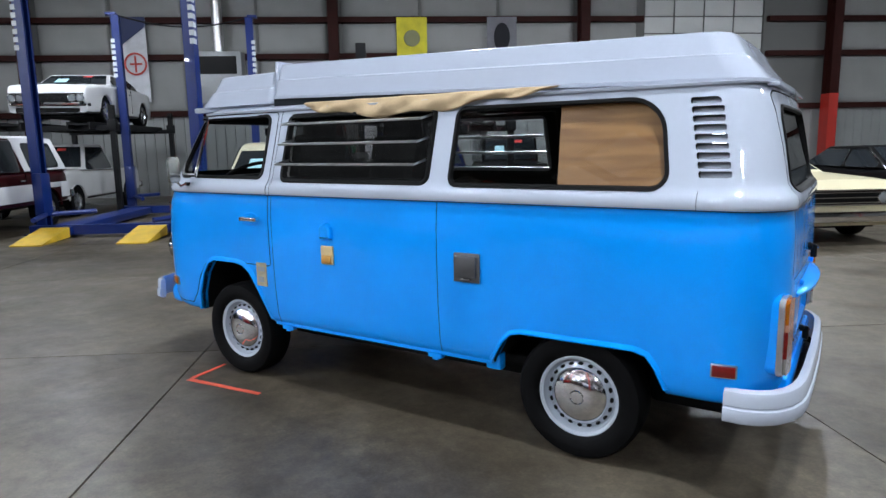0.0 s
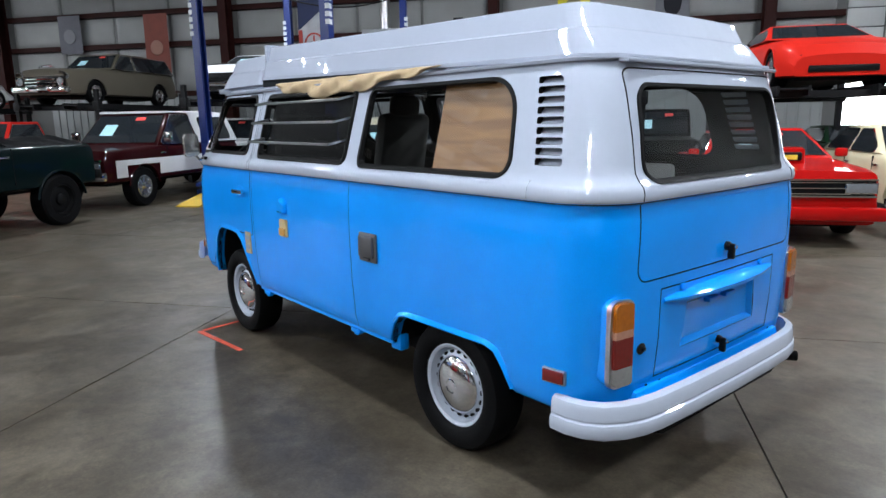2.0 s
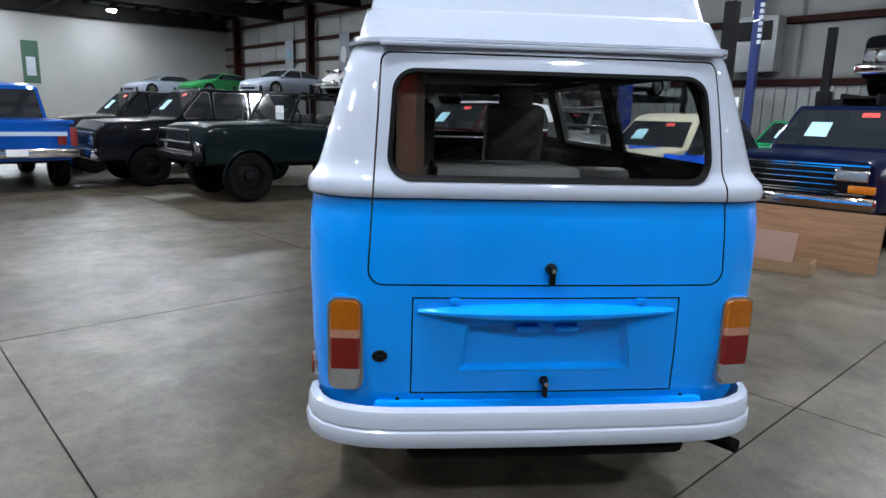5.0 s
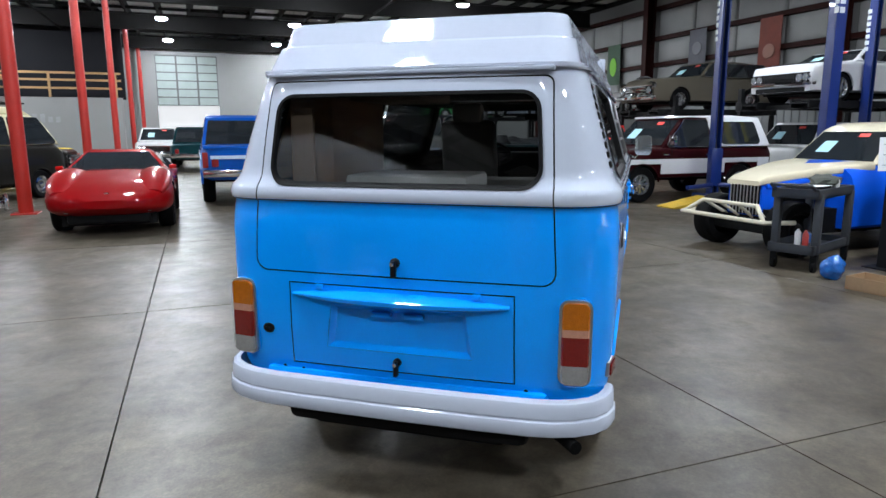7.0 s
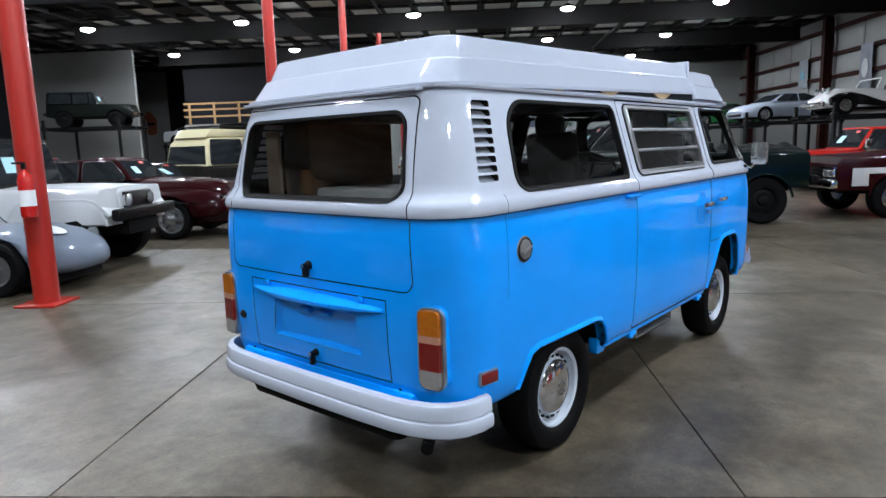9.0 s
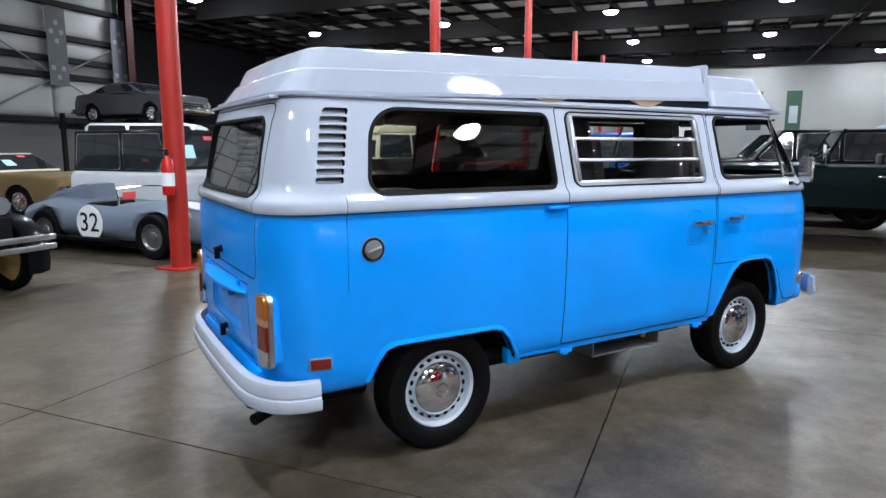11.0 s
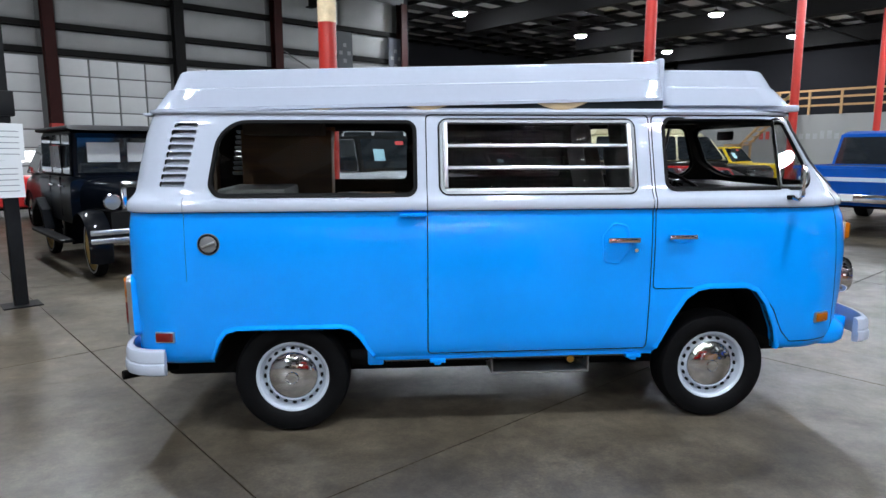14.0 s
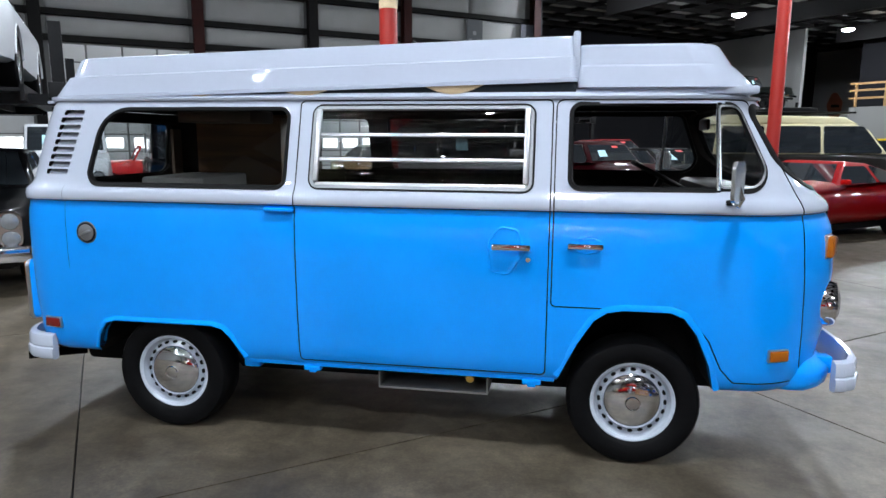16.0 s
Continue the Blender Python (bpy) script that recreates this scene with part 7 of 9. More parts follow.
vet_me = mesh_from(rings_to_mesh([oval(x, w, z0, z1, 3.4, 32) for x, w, z0, z1 in ((-2.36, 0.50, 0.48, 0.74), (-2.30, 0.66, 0.38, 0.84), (-2.1, 0.80, 0.30, 0.92), (-1.6, 0.88, 0.24, 0.95), (-1.0, 0.88, 0.22, 0.92), (-0.3, 0.84, 0.21, 0.90), (0.4, 0.85, 0.21, 0.925),
                                     (1.0, 0.90, 0.21, 0.92), (1.5, 0.90, 0.22, 0.875), (1.9, 0.86, 0.26, 0.79), (2.15, 0.77, 0.31, 0.70), (2.28, 0.60, 0.37, 0.62), (2.36, 0.34, 0.43, 0.55))]), "body", [VETRED, DARK, DARK], 0)
wells = bmesh.new()
for x in (1.25, -1.24):
    for sd in (-1, 1):
        rod((x, sd * 0.55, 0.345), (x, sd * 1.0, 0.345), 0.40, seg=32, bm=wells)
vet_me = cut(vet_me, wells)
vet_me.shade_smooth()
vet_me.set_sharp_from_angle(angle=radians(40))
tagged(new("body", vet_me), "curved glossy red body").parent = vet
for s in (-1, 1):
    hump = [[(x, s * (0.62 + w * math.cos(q)), z0 + h * max(-0.3, math.sin(q))) for q in [2 * math.pi * k / 18 for k in range(18)]] for x, w, z0, h in
            ((0.20, 0.10, 0.84, 0.04), (0.60, 0.22, 0.83, 0.11), (0.95, 0.255, 0.82, 0.15), (1.25, 0.265, 0.81, 0.155), (1.6, 0.255, 0.77, 0.14), (1.95, 0.21, 0.69, 0.10), (2.15, 0.13, 0.63, 0.05))]
    part("front_wing", rings_to_mesh(hump), VETRED, vet, "swelling red front wing", 60)
    hump = [[(x, s * (0.64 + w * math.cos(q)), z0 + h * max(-0.3, math.sin(q))) for q in [2 * math.pi * k / 18 for k in range(18)]] for x, w, z0, h in
            ((-2.2, 0.14, 0.74, 0.10), (-1.8, 0.23, 0.74, 0.20), (-1.3, 0.255, 0.74, 0.24), (-0.9, 0.23, 0.72, 0.19), (-0.5, 0.12, 0.72, 0.08))]
    part("rear_wing", rings_to_mesh(hump), VETRED, vet, "swelling red rear wing", 60)
    part("parking_lamp", B((2.14, 2.22, s * 0.50 - 0.08, s * 0.50 + 0.08, 0.36, 0.40), bev=0.01), CLEARLENS, vet, "oblong parking lamp")
part("chin", B((1.75, 2.16, -0.56, 0.56, 0.19, 0.38), bev=0.04), GRILLE, vet, "dark opening under the nose")
part("emblem", lathe([(0, 0.01), (0.035, 0.01), (0.04, 0.0)], 14), CHROME, vet, m=Matrix.Translation((2.24, 0, 0.62)) @ Matrix.Rotation(math.pi / 2, 4, "Z"))
for s in (-1, 1):
    part("mirror", B((0.42, 0.54, s * 0.87 - 0.06, s * 0.87 + 0.06, 0.90, 0.98), bev=0.03), paint("mirror_red", (0.42, 0.006, 0.005)), vet)
br = vehicle("blue_pickup", "bright blue pickup with pale tailgate stripe seen from behind", spot(12.70, 0.92, 0), 5.3, 1.98, 3.1, 0.39, pickup_top(5.3, 1.20, 1.22, 1.05), [(-0.62, 1.18), (-0.50, 1.86), (-0.2, 1.92), (0.55, 1.92), (1.15, 1.20)], (0.004, 0.075, 0.36),
             z0=0.55, style="truck", tw=0.26, front="square", tumble=0.14, category="pickup truck", two_tone=(0.98, 1.05, (0.5, 0.6, 0.7)), seams=(-0.55,))
part("cargo_bed", B((-2.55, -0.72, -0.80, 0.80, 0.80, 1.225)), DARK, br, "dark open cargo bed")
part("bed_rail", B((-2.60, -0.68, -0.93, -0.80, 1.20, 1.25), (-2.60, -0.68, 0.80, 0.93, 1.20, 1.25), (-2.63, -2.55, -0.93, 0.93, 1.18, 1.25), bev=0.01), MATS["paint_blue_pickup"], br)
part("plate_bar", B((-2.775, -2.755, -0.16, 0.16, 0.64, 0.76)), PAPER, br, "pale blank plate")
part("tailgate_stripe", B((-2.668, -2.64, -0.80, 0.80, 0.98, 1.05)), paint("stripe_pale", (0.45, 0.56, 0.68)), br)
for s in (-1, 1):
    part("rear_lamp", B((-2.672, -2.60, s * 0.90 - 0.055, s * 0.90 + 0.055, 0.80, 1.12), bev=0.01), REDLENS, br, "upright red tail lamp")
vehicle("teal_pickup", "teal pickup far down the aisle", spot(25.5, 2.0, 0), 5.0, 1.9, 2.9, 0.38, pickup_top(5.0), [(-0.6, 1.05), (-0.45, 1.75), (0.45, 1.75), (0.95, 1.12)], (0.004, 0.045, 0.055), z0=0.5, style="truck", category="pickup truck")
vehicle("white_pickup", "white pickup with pale cab far down the aisle", spot(30.5, 3.6, 180), 5.2, 1.95, 3.0, 0.37, pickup_top(5.2), [(-0.7, 1.05), (-0.5, 1.75), (0.5, 1.75), (1.0, 1.12)], (0.6, 0.6, 0.6), z0=0.45, style="truck", category="pickup truck")
vehicle("dark_wagon", "dark wagon in the end doorway", spot(41.0, 2.2, 180), 4.6, 1.9, 2.7, 0.38, [(-2.3, 1.1), (-2.2, 1.15), (0.5, 1.16), (0.7, 1.18), (2.1, 1.10), (2.3, 0.95)], [(-2.1, 1.14), (-1.9, 1.8), (0.2, 1.8), (0.8, 1.15)], (0.015, 0.016, 0.02), z0=0.5, category="wagon")
vehicle("yellow_pickup", "yellow pickup behind the red posts", spot(20.5, 8.3, -90), 4.9, 1.9, 2.9, 0.36, pickup_top(4.9, 1.0, 1.05), [(-0.6, 1.0), (-0.45, 1.62), (0.45, 1.62), (0.9, 1.05)], (0.62, 0.42, 0.02), z0=0.42, style="truck", category="pickup truck")
vehicle("black_pickup", "black pickup with chrome front beyond the red sports car", spot(16.8, 7.7, -90), 5.0, 1.95, 2.9, 0.37, pickup_top(5.0, 1.02, 1.08), [(-0.6, 1.02), (-0.45, 1.70), (0.45, 1.70), (0.95, 1.08)], (0.015, 0.014, 0.014), z0=0.42, style="truck", front="square", category="pickup truck")

cam2 = vehicle("old_camper", "cream and black camper van with loaded roof rack", spot(13.0, 6.75, -28), 4.4, 1.72, 2.4, 0.33, [(-2.18, 1.1), (-2.15, 1.24), (1.85, 1.24), (2.12, 1.1), (2.18, 0.7)], [(-2.05, 1.23), (-1.95, 1.78), (-1.8, 1.92), (1.2, 1.95), (1.55, 1.80), (1.98, 1.24)], (0.02, 0.018, 0.016), roof=(0.62, 0.56, 0.36),
               z0=0.36, style="chrome", front="round1", tumble=0.16, pillars=(-0.85, 0.45), category="van", papers=True)
part("pop_top", flank([(-1.9, 1.93), (-1.7, 2.14), (1.0, 2.10), (1.35, 1.93)], 0.62, 0.05, 0, L=99), paint("camper_cream", (0.62, 0.56, 0.36)), cam2, "cream roof pod", 40)
rk = part("roof_rack", tube([(-1.6, -0.5, 2.2), (1.3, -0.5, 2.2), (1.3, 0.5, 2.2), (-1.6, 0.5, 2.2), (-1.6, -0.5, 2.2)], 0.02, 6), BLACK, cam2, "black roof rack with spare wheels")
part("rack_load", B((-0.6, 0.5, -0.42, 0.42, 2.16, 2.32), bev=0.06), RUBBER, rk)

mar = vehicle("maroon_coupe", "dark maroon forties coupe with chrome bumper", spot(7.75, 7.45, -90), 4.8, 1.50, 2.9, 0.36, [(-2.4, 0.6), (-2.2, 0.92), (-1.5, 1.06), (0.5, 1.08), (1.5, 1.06), (2.2, 0.95), (2.4, 0.62)], [(-1.7, 1.04), (-0.9, 1.46), (0.0, 1.52), (0.25, 1.48), (0.62, 1.08)], (0.030, 0.002, 0.004), roof=(0.030, 0.002, 0.004), z0=0.26, xf=1.36, style="sport", front="none", edge=0.18, ends=0.28, pillars=(-0.4,), seams=(-0.45,), wheel_y=0.80)
MAR = MATS["paint_maroon_coupe"]
for s in (-1, 1):
    wing(mar, "front_wing", ((0.35, 0.06, 0.62, 0.10), (0.75, 0.18, 0.60, 0.24), (1.15, 0.25, 0.56, 0.34), (1.55, 0.27, 0.54, 0.37), (1.95, 0.26, 0.54, 0.34), (2.2, 0.22, 0.55, 0.27), (2.36, 0.12, 0.56, 0.15)), 0.68, s, MAR, (1.36, 0.36, 0.42), "swelling maroon front wing")
    wing(mar, "rear_wing", ((-2.3, 0.08, 0.50, 0.12), (-2.0, 0.20, 0.50, 0.28), (-1.55, 0.25, 0.50, 0.36), (-1.1, 0.22, 0.52, 0.28), (-0.8, 0.08, 0.55, 0.10)), 0.68, s, MAR, (-1.54, 0.36, 0.41), "swelling maroon rear wing")
    part("wing_strip", B((0.5, 1.9, s * 0.952, s * 0.962, 0.66, 0.675)), CHROME, mar)
    hl = part("headlamp", lathe([(0.11, -0.05), (0.115, 0.01), (0.10, 0.035), (0.05, 0.055), (0, 0.06)], 20), LAMPGLASS, mar, "round headlamp", m=Matrix.Translation((2.28, s * 0.68, 0.66)) @ Matrix.Rotation(math.pi / 2, 4, "Z"))
    part("bezel", lathe([(0.125, -0.03), (0.125, 0.02), (0.105, 0.03)], 20), CHROME, hl)
    part("bumper_guard", B((2.50, 2.56, s * 0.42 - 0.03, s * 0.42 + 0.03, 0.28, 0.56), bev=0.02), CHROME, mar)
gr = part("grille", B((2.30, 2.40, -0.40, 0.40, 0.44, 0.72), bev=0.03), GRILLE, mar)
for k in range(6):
    part("grille_bar", B((2.39, 2.42, -0.38 + 0.02 * k, 0.38 - 0.02 * k, 0.47 + 0.045 * k, 0.49 + 0.045 * k), bev=0.006), CHROME, gr)
jp = vehicle("white_jeep", "white hard-nosed jeep on big black tyres", spot(4.45, 7.25, -90), 3.9, 1.62, 2.4, 0.42, [(-1.95, 1.05), (-1.9, 1.12), (0.0, 1.12), (0.35, 1.14), (1.85, 1.10), (1.9, 0.70)], [(-1.9, 1.12), (-1.86, 1.80), (0.15, 1.82), (0.36, 1.14)], (0.58, 0.60, 0.63), roof=(0.02, 0.02, 0.02), z0=0.62, xf=1.22, style="black", tw=0.30, front="none", bumper=BLACK, tumble=0.05, pillars=(-0.75,), ends=0.0, edge=0.04, xn=0.40)
JPW = MATS["paint_white_jeep"]
part("bonnet", rings_to_mesh([oval(0.36, 0.66, 0.70, 1.16, 5), oval(0.9, 0.58, 0.72, 1.16, 5), oval(1.6, 0.48, 0.74, 1.14, 5), oval(1.84, 0.46, 0.75, 1.11, 5), oval(1.88, 0.44, 0.76, 1.08, 5)]), JPW, jp, "white tapering bonnet", 40)
gr = part("grille", B((1.85, 1.905, -0.37, 0.37, 0.66, 1.05), bev=0.02), GRILLE, jp, "black open grille")
part("chassis_nose", B((1.2, 1.95, -0.40, 0.40, 0.46, 0.72), bev=0.02), DARK, jp)
for s in (-1, 1):
    hl = part("headlamp", lathe([(0.085, 0.0), (0.08, 0.03), (0.04, 0.05), (0, 0.055)], 20), LAMPGLASS, jp, "round headlamp", m=Matrix.Translation((1.90, s * 0.30, 0.93)) @ Matrix.Rotation(math.pi / 2, 4, "Z"))
    part("bezel", lathe([(0.10, -0.01), (0.10, 0.025), (0.083, 0.03)], 20), CHROME, hl)
    part("front_wing", flank([(0.42, 0.72), (0.66, 0.96), (0.80, 1.0), (1.62, 1.0), (1.78, 0.95), (1.93, 0.76), (1.89, 0.74), (1.72, 0.92), (1.60, 0.955), (0.82, 0.955), (0.70, 0.92), (0.50, 0.70)], 0.19, 0.01, 0, L=99), JPW, jp, "flared white front wing", 50, m=Matrix.Translation((0, s * 0.62, 0)))
vehicle("red_fastback", "deep red forties sedan in the second row", spot(12.8, 12.6, -90), 4.7, 1.82, 2.85, 0.34, [(-2.35, 0.6), (-2.1, 0.95), (-1.3, 1.08), (0.6, 1.08), (1.6, 1.05), (2.2, 0.95), (2.35, 0.65)], [(-2.0, 1.0), (-0.9, 1.52), (0.1, 1.56), (0.7, 1.06)], (0.13, 0.008, 0.01), z0=0.28, edge=0.17, ends=0.26, front="round1", pillars=(-0.4,))
vehicle("black_coupe", "black coupe in the second row", spot(10.6, 8.4, -90), 4.7, 1.85, 2.8, 0.33, muscle_top(4.7), [(-1.5, 0.95), (-0.8, 1.34), (0.2, 1.36), (0.95, 0.96)], (0.015, 0.012, 0.014), front="round2")

# silver racing car by the post
rc = vehicle("racing_car", "silver open racing car with white number roundel", spot(2.92, 6.95, -90), 3.75, 1.45, 2.1, 0.31, [(-1.87, 0.45), (-1.8, 0.62), (-1.35, 0.78), (-0.75, 0.80), (-0.55, 0.66), (0.15, 0.66), (0.35, 0.72), (0.9, 0.76), (1.4, 0.64), (1.75, 0.45), (1.87, 0.34)], None, (0.15, 0.18, 0.23), z0=0.16, xf=1.08, style="grey", tw=0.16, front="none", bumper=None, edge=0.15, ends=0.45, papers=False, shell=False)
RACE = MATS["paint_racing_car"]
race_me = mesh_from(rings_to_mesh([oval(x, w, z0, z1) for x, w, z0, z1 in ((-1.87, 0.22, 0.40, 0.50), (-1.80, 0.40, 0.30, 0.60), (-1.6, 0.58, 0.22, 0.70), (-1.2, 0.68, 0.17, 0.78), (-0.6, 0.715, 0.16, 0.76), (0.2, 0.72, 0.16, 0.73), (0.75, 0.72, 0.16, 0.765), (1.1, 0.71, 0.16, 0.755), (1.4, 0.66, 0.17, 0.69), (1.65, 0.54, 0.19, 0.58), (1.80, 0.36, 0.23, 0.48), (1.87, 0.16, 0.29, 0.40))]), "body", RACE, 60)
for x in (1.08, -1.02):
    for s in (-1, 1):
        race_me = cut(race_me, rod((x, s * 0.48, 0.30), (x, s * 0.9, 0.30), 0.355, seg=28))
race_me = cut(race_me, B((-0.55, 0.22, -0.50, 0.50, 0.45, 1.0), bev=0.05))
race_me.shade_smooth()
race_body = tagged(new("body", race_me), "rounded silver body with open cockpit")
race_body.parent = rc
part("seat", B((-0.5, -0.35, -0.40, 0.40, 0.30, 0.72), bev=0.05), BLACK, rc)
part("nose_roundel", lathe([(0, 0.003), (0.19, 0.002), (0.20, -0.01)], 32), mat("roundel_white", (0.75, 0.76, 0.78), 0.4), rc, "white roundel on the nose", m=Matrix.Translation((1.36, -0.12, 0.708)) @ Matrix.Rotation(radians(15), 4, "Y") @ Matrix.Rotation(-math.pi / 2, 4, "X") @ Matrix.Diagonal((1, 1, 0.9, 1)))
part("head_fairing", flank([(-1.6, 0.72), (-1.35, 0.84), (-0.75, 0.98), (-0.60, 0.97), (-0.55, 0.70)], 0.24, 0.08, 0, L=99), paint("racing_silver", (0.15, 0.18, 0.23)), rc, "silver headrest fairing", 45)
part("aero_screen", tube([(0.35, -0.55, 0.72), (0.20, -0.45, 0.93), (0.24, 0.0, 0.96), (0.20, 0.45, 0.93), (0.35, 0.55, 0.72)], 0.012, 8), CHROME, rc, "curved perspex screen rim")
part("red_tag", B((0.20, 0.205, -0.35, -0.12, 0.78, 0.88)), PAPERRED, rc)
for s in (-1, 1):
    mm = Matrix.Translation((1.52, s * 0.50, 0.55)) @ Matrix.Rotation(math.pi / 2, 4, "Z")
    part("headlamp", lathe([(0.10, -0.03), (0.095, 0.02), (0.05, 0.05), (0, 0.06)], 18), LAMPGLASS, rc, "faired headlamp", m=mm)
    ro = part("roundel", lathe([(0, 0.004), (0.25, 0.004), (0.25, -0.01)], 36), mat("roundel_white", (0.75, 0.76, 0.78), 0.4), rc, "white number roundel", m=Matrix.Translation((-0.05, s * 0.722, 0.46)) @ Matrix.Rotation(math.pi if s > 0 else 0, 4, "Z"))
    cu = bpy.data.curves.new("number", "FONT")
    cu.body, cu.size, cu.extrude, cu.align_x, cu.align_y = "32", 0.38, 0.002, "CENTER", "CENTER"
    tmp = bpy.data.objects.new("number", cu)
    scene.collection.objects.link(tmp)
    nm = bpy.data.meshes.new_from_object(tmp.evaluated_get(bpy.context.evaluated_depsgraph_get()))
    bpy.data.objects.remove(tmp)
    nm.materials.clear()
    nm.materials.append(BLACK)
    nb = shared("number", nm, ro, Matrix.Translation((0, -0.007, 0)) @ Matrix.Rotation(math.pi / 2, 4, "X"))
part("side_exhaust", rod((-1.3, -0.735, 0.24), (0.5, -0.735, 0.24), 0.03), BLACK, rc)

# black twenties saloon
old = vehicle("vintage_saloon", "black twenties saloon with yellow spoked wheels", spot(-0.42, 7.05, -90), 3.7, 1.40, 2.45, 0.37, [(-1.6, 0.75), (-1.56, 1.22), (0.35, 1.22), (0.45, 1.17)], [(-1.58, 1.20), (-1.50, 1.78), (-1.3, 1.84), (0.38, 1.84), (0.46, 1.78), (0.40, 1.20)], (0.003, 0.005, 0.010),
              z0=0.56, xf=1.25, style="wood", tw=0.12, front="none", bumper=None, tumble=0.03, pillars=(-0.75, -0.12), ends=0.0, edge=0.05, seams=(-0.75, -0.1), xn=0.45, papers=False, trim=False)
part("bonnet", rings_to_mesh([oval(0.42, 0.60, 0.60, 1.20, 3.6), oval(0.62, 0.54, 0.60, 1.18, 3.6), oval(1.0, 0.42, 0.60, 1.14, 3.6), oval(1.33, 0.31, 0.60, 1.10, 3.6)]), MATS["paint_vintage_saloon"], old, "long narrow bonnet", 40)
part("frame_apron", B((1.0, 1.36, -0.30, 0.30, 0.44, 0.56), bev=0.03), DARK, old)
for y in (-0.46, 0.04):
    part("price_sheet", B((0.462, 0.468, y, y + 0.40, 1.40, 1.66)), mat("paper_shaded", (0.36, 0.37, 0.38), 0.7, 0.0, 0.03, 6.0), old, "white paper in the windscreen", m=Matrix.Rotation(radians(0.0), 4, "Y"))
part("roof_cap", flank([(-1.6, 1.82), (-1.5, 1.885), (0.5, 1.885), (0.66, 1.82)], 0.70, 0.04, 0, L=99), mat("roof_black", (0.014, 0.014, 0.015), 0.6), old, "black covered roof with visor", 40)
shell_r = part("radiator", B((1.33, 1.40, -0.33, 0.33, 0.60, 1.18), bev=0.03), CHROME, old, "nickel radiator shell")
part("core", B((1.395, 1.41, -0.27, 0.27, 0.64, 1.10)), GRILLE, shell_r)
part("cap", rod((1.365, 0, 1.18), (1.365, 0, 1.30), 0.03, 0.015), CHROME, shell_r)
for s in (-1, 1):
    mm = Matrix.Translation((1.46, s * 0.46, 0.93)) @ Matrix.Rotation(math.pi / 2, 4, "Z")
    hl = part("headlamp", lathe([(0.03, -0.18), (0.08, -0.12), (0.10, -0.02), (0.105, 0.02), (0.092, 0.03)], 24), CHROME, old, "drum headlamp", m=mm)
    part("lens", lathe([(0.092, 0.025), (0, 0.04)], 20), LAMPGLASS, hl)
    bm, cols = bmesh.new(), []
    for k in range(15):
        a = radians(-20 + 200 * k / 14)
        cols.append([(1.25 + 0.45 * math.cos(a), s * (0.70 - 0.16), 0.37 + 0.45 * math.sin(a)), (1.25 + 0.47 * math.cos(a), s * 0.68, 0.37 + 0.47 * math.sin(a)), (1.25 + 0.43 * math.cos(a), s * 0.80, 0.37 + 0.43 * math.sin(a))])
    rows = [[bm.verts.new(p) for p in c] for c in cols]
    for a, b in zip(rows, rows[1:]):
        bm.faces.new((a[0], b[0], b[1], a[1]))
        bm.faces.new((a[1], b[1], b[2], a[2]))
    wing = part("front_wing", bm, paint("vintage_black", (0.004, 0.005, 0.008)), old, "black swept wing", 60)
    part("running_board", B((-1.0, 0.85, s * 0.80 - 0.14, s * 0.80 + 0.02, 0.40, 0.44), bev=0.01), BLACK, old)
    part("rear_wing", flank([(-1.66, 0.45), (-1.60, 0.72), (-1.2, 0.86), (-0.85, 0.70), (-0.72, 0.42), (-0.80, 0.42), (-0.95, 0.66), (-1.2, 0.79), (-1.5, 0.66), (-1.58, 0.45)], 0.12, 0.01, 0, L=99), paint("vintage_black", (0.004, 0.005, 0.008)), old, m=Matrix.Translation((0, s * 0.70, 0)))
for z in (0.50, 0.60):
    part("bumper_bar", B((1.78, 1.80, -0.80, 0.80, z - 0.03, z + 0.03), bev=0.008), ALU, old, "flat bright bumper bar")
for y in (-0.35, 0.35):
    part("bumper_iron", B((1.35, 1.79, y - 0.02, y + 0.02, 0.50, 0.56)), DARK, old)
for k in range(2):
    part("price_sheet", B((-0.62 + 0.30 * k, -0.36 + 0.30 * k, -0.690, -0.684, 1.32, 1.62)), PAPER, old, "white paper in the side window")

gold = vehicle("gold_coupe", "gold sixties coupe with cream roof", spot(5.87, 14.3, -82), 4.9, 1.86, 2.85, 0.34, muscle_top(4.9, 0.95, 0.97), [(-1.6, 0.96), (-0.85, 1.36), (0.2, 1.38), (0.9, 0.97)], (0.17, 0.12, 0.06), roof=(0.52, 0.48, 0.41), front="round2", pillars=(-0.35,), seams=(-0.4,))
vehicle("red_convertible", "red and white convertible by the garage doors", spot(-0.2, 15.0, 180), 4.9, 1.85, 2.85, 0.34, muscle_top(4.9), None, (0.50, 0.03, 0.03), open_cab=(0.85, 0.36), front="round2")
vehicle("delivery_van", "white upright delivery van with rounded windows", spot(9.23, 12.14, -60), 4.2, 1.85, 2.4, 0.36, [(-2.1, 1.2), (-2.05, 1.28), (0.9, 1.28), (1.0, 1.20), (2.0, 1.12), (2.1, 0.8)], [(-2.07, 1.26), (-2.03, 2.02), (-1.9, 2.12), (0.40, 2.14), (0.60, 2.06), (0.85, 1.28)], (0.64, 0.65, 0.66), z0=0.4, tumble=0.05, pillars=(-1.0, 0.0), category="van", trim=False, seams=(-1.0,))
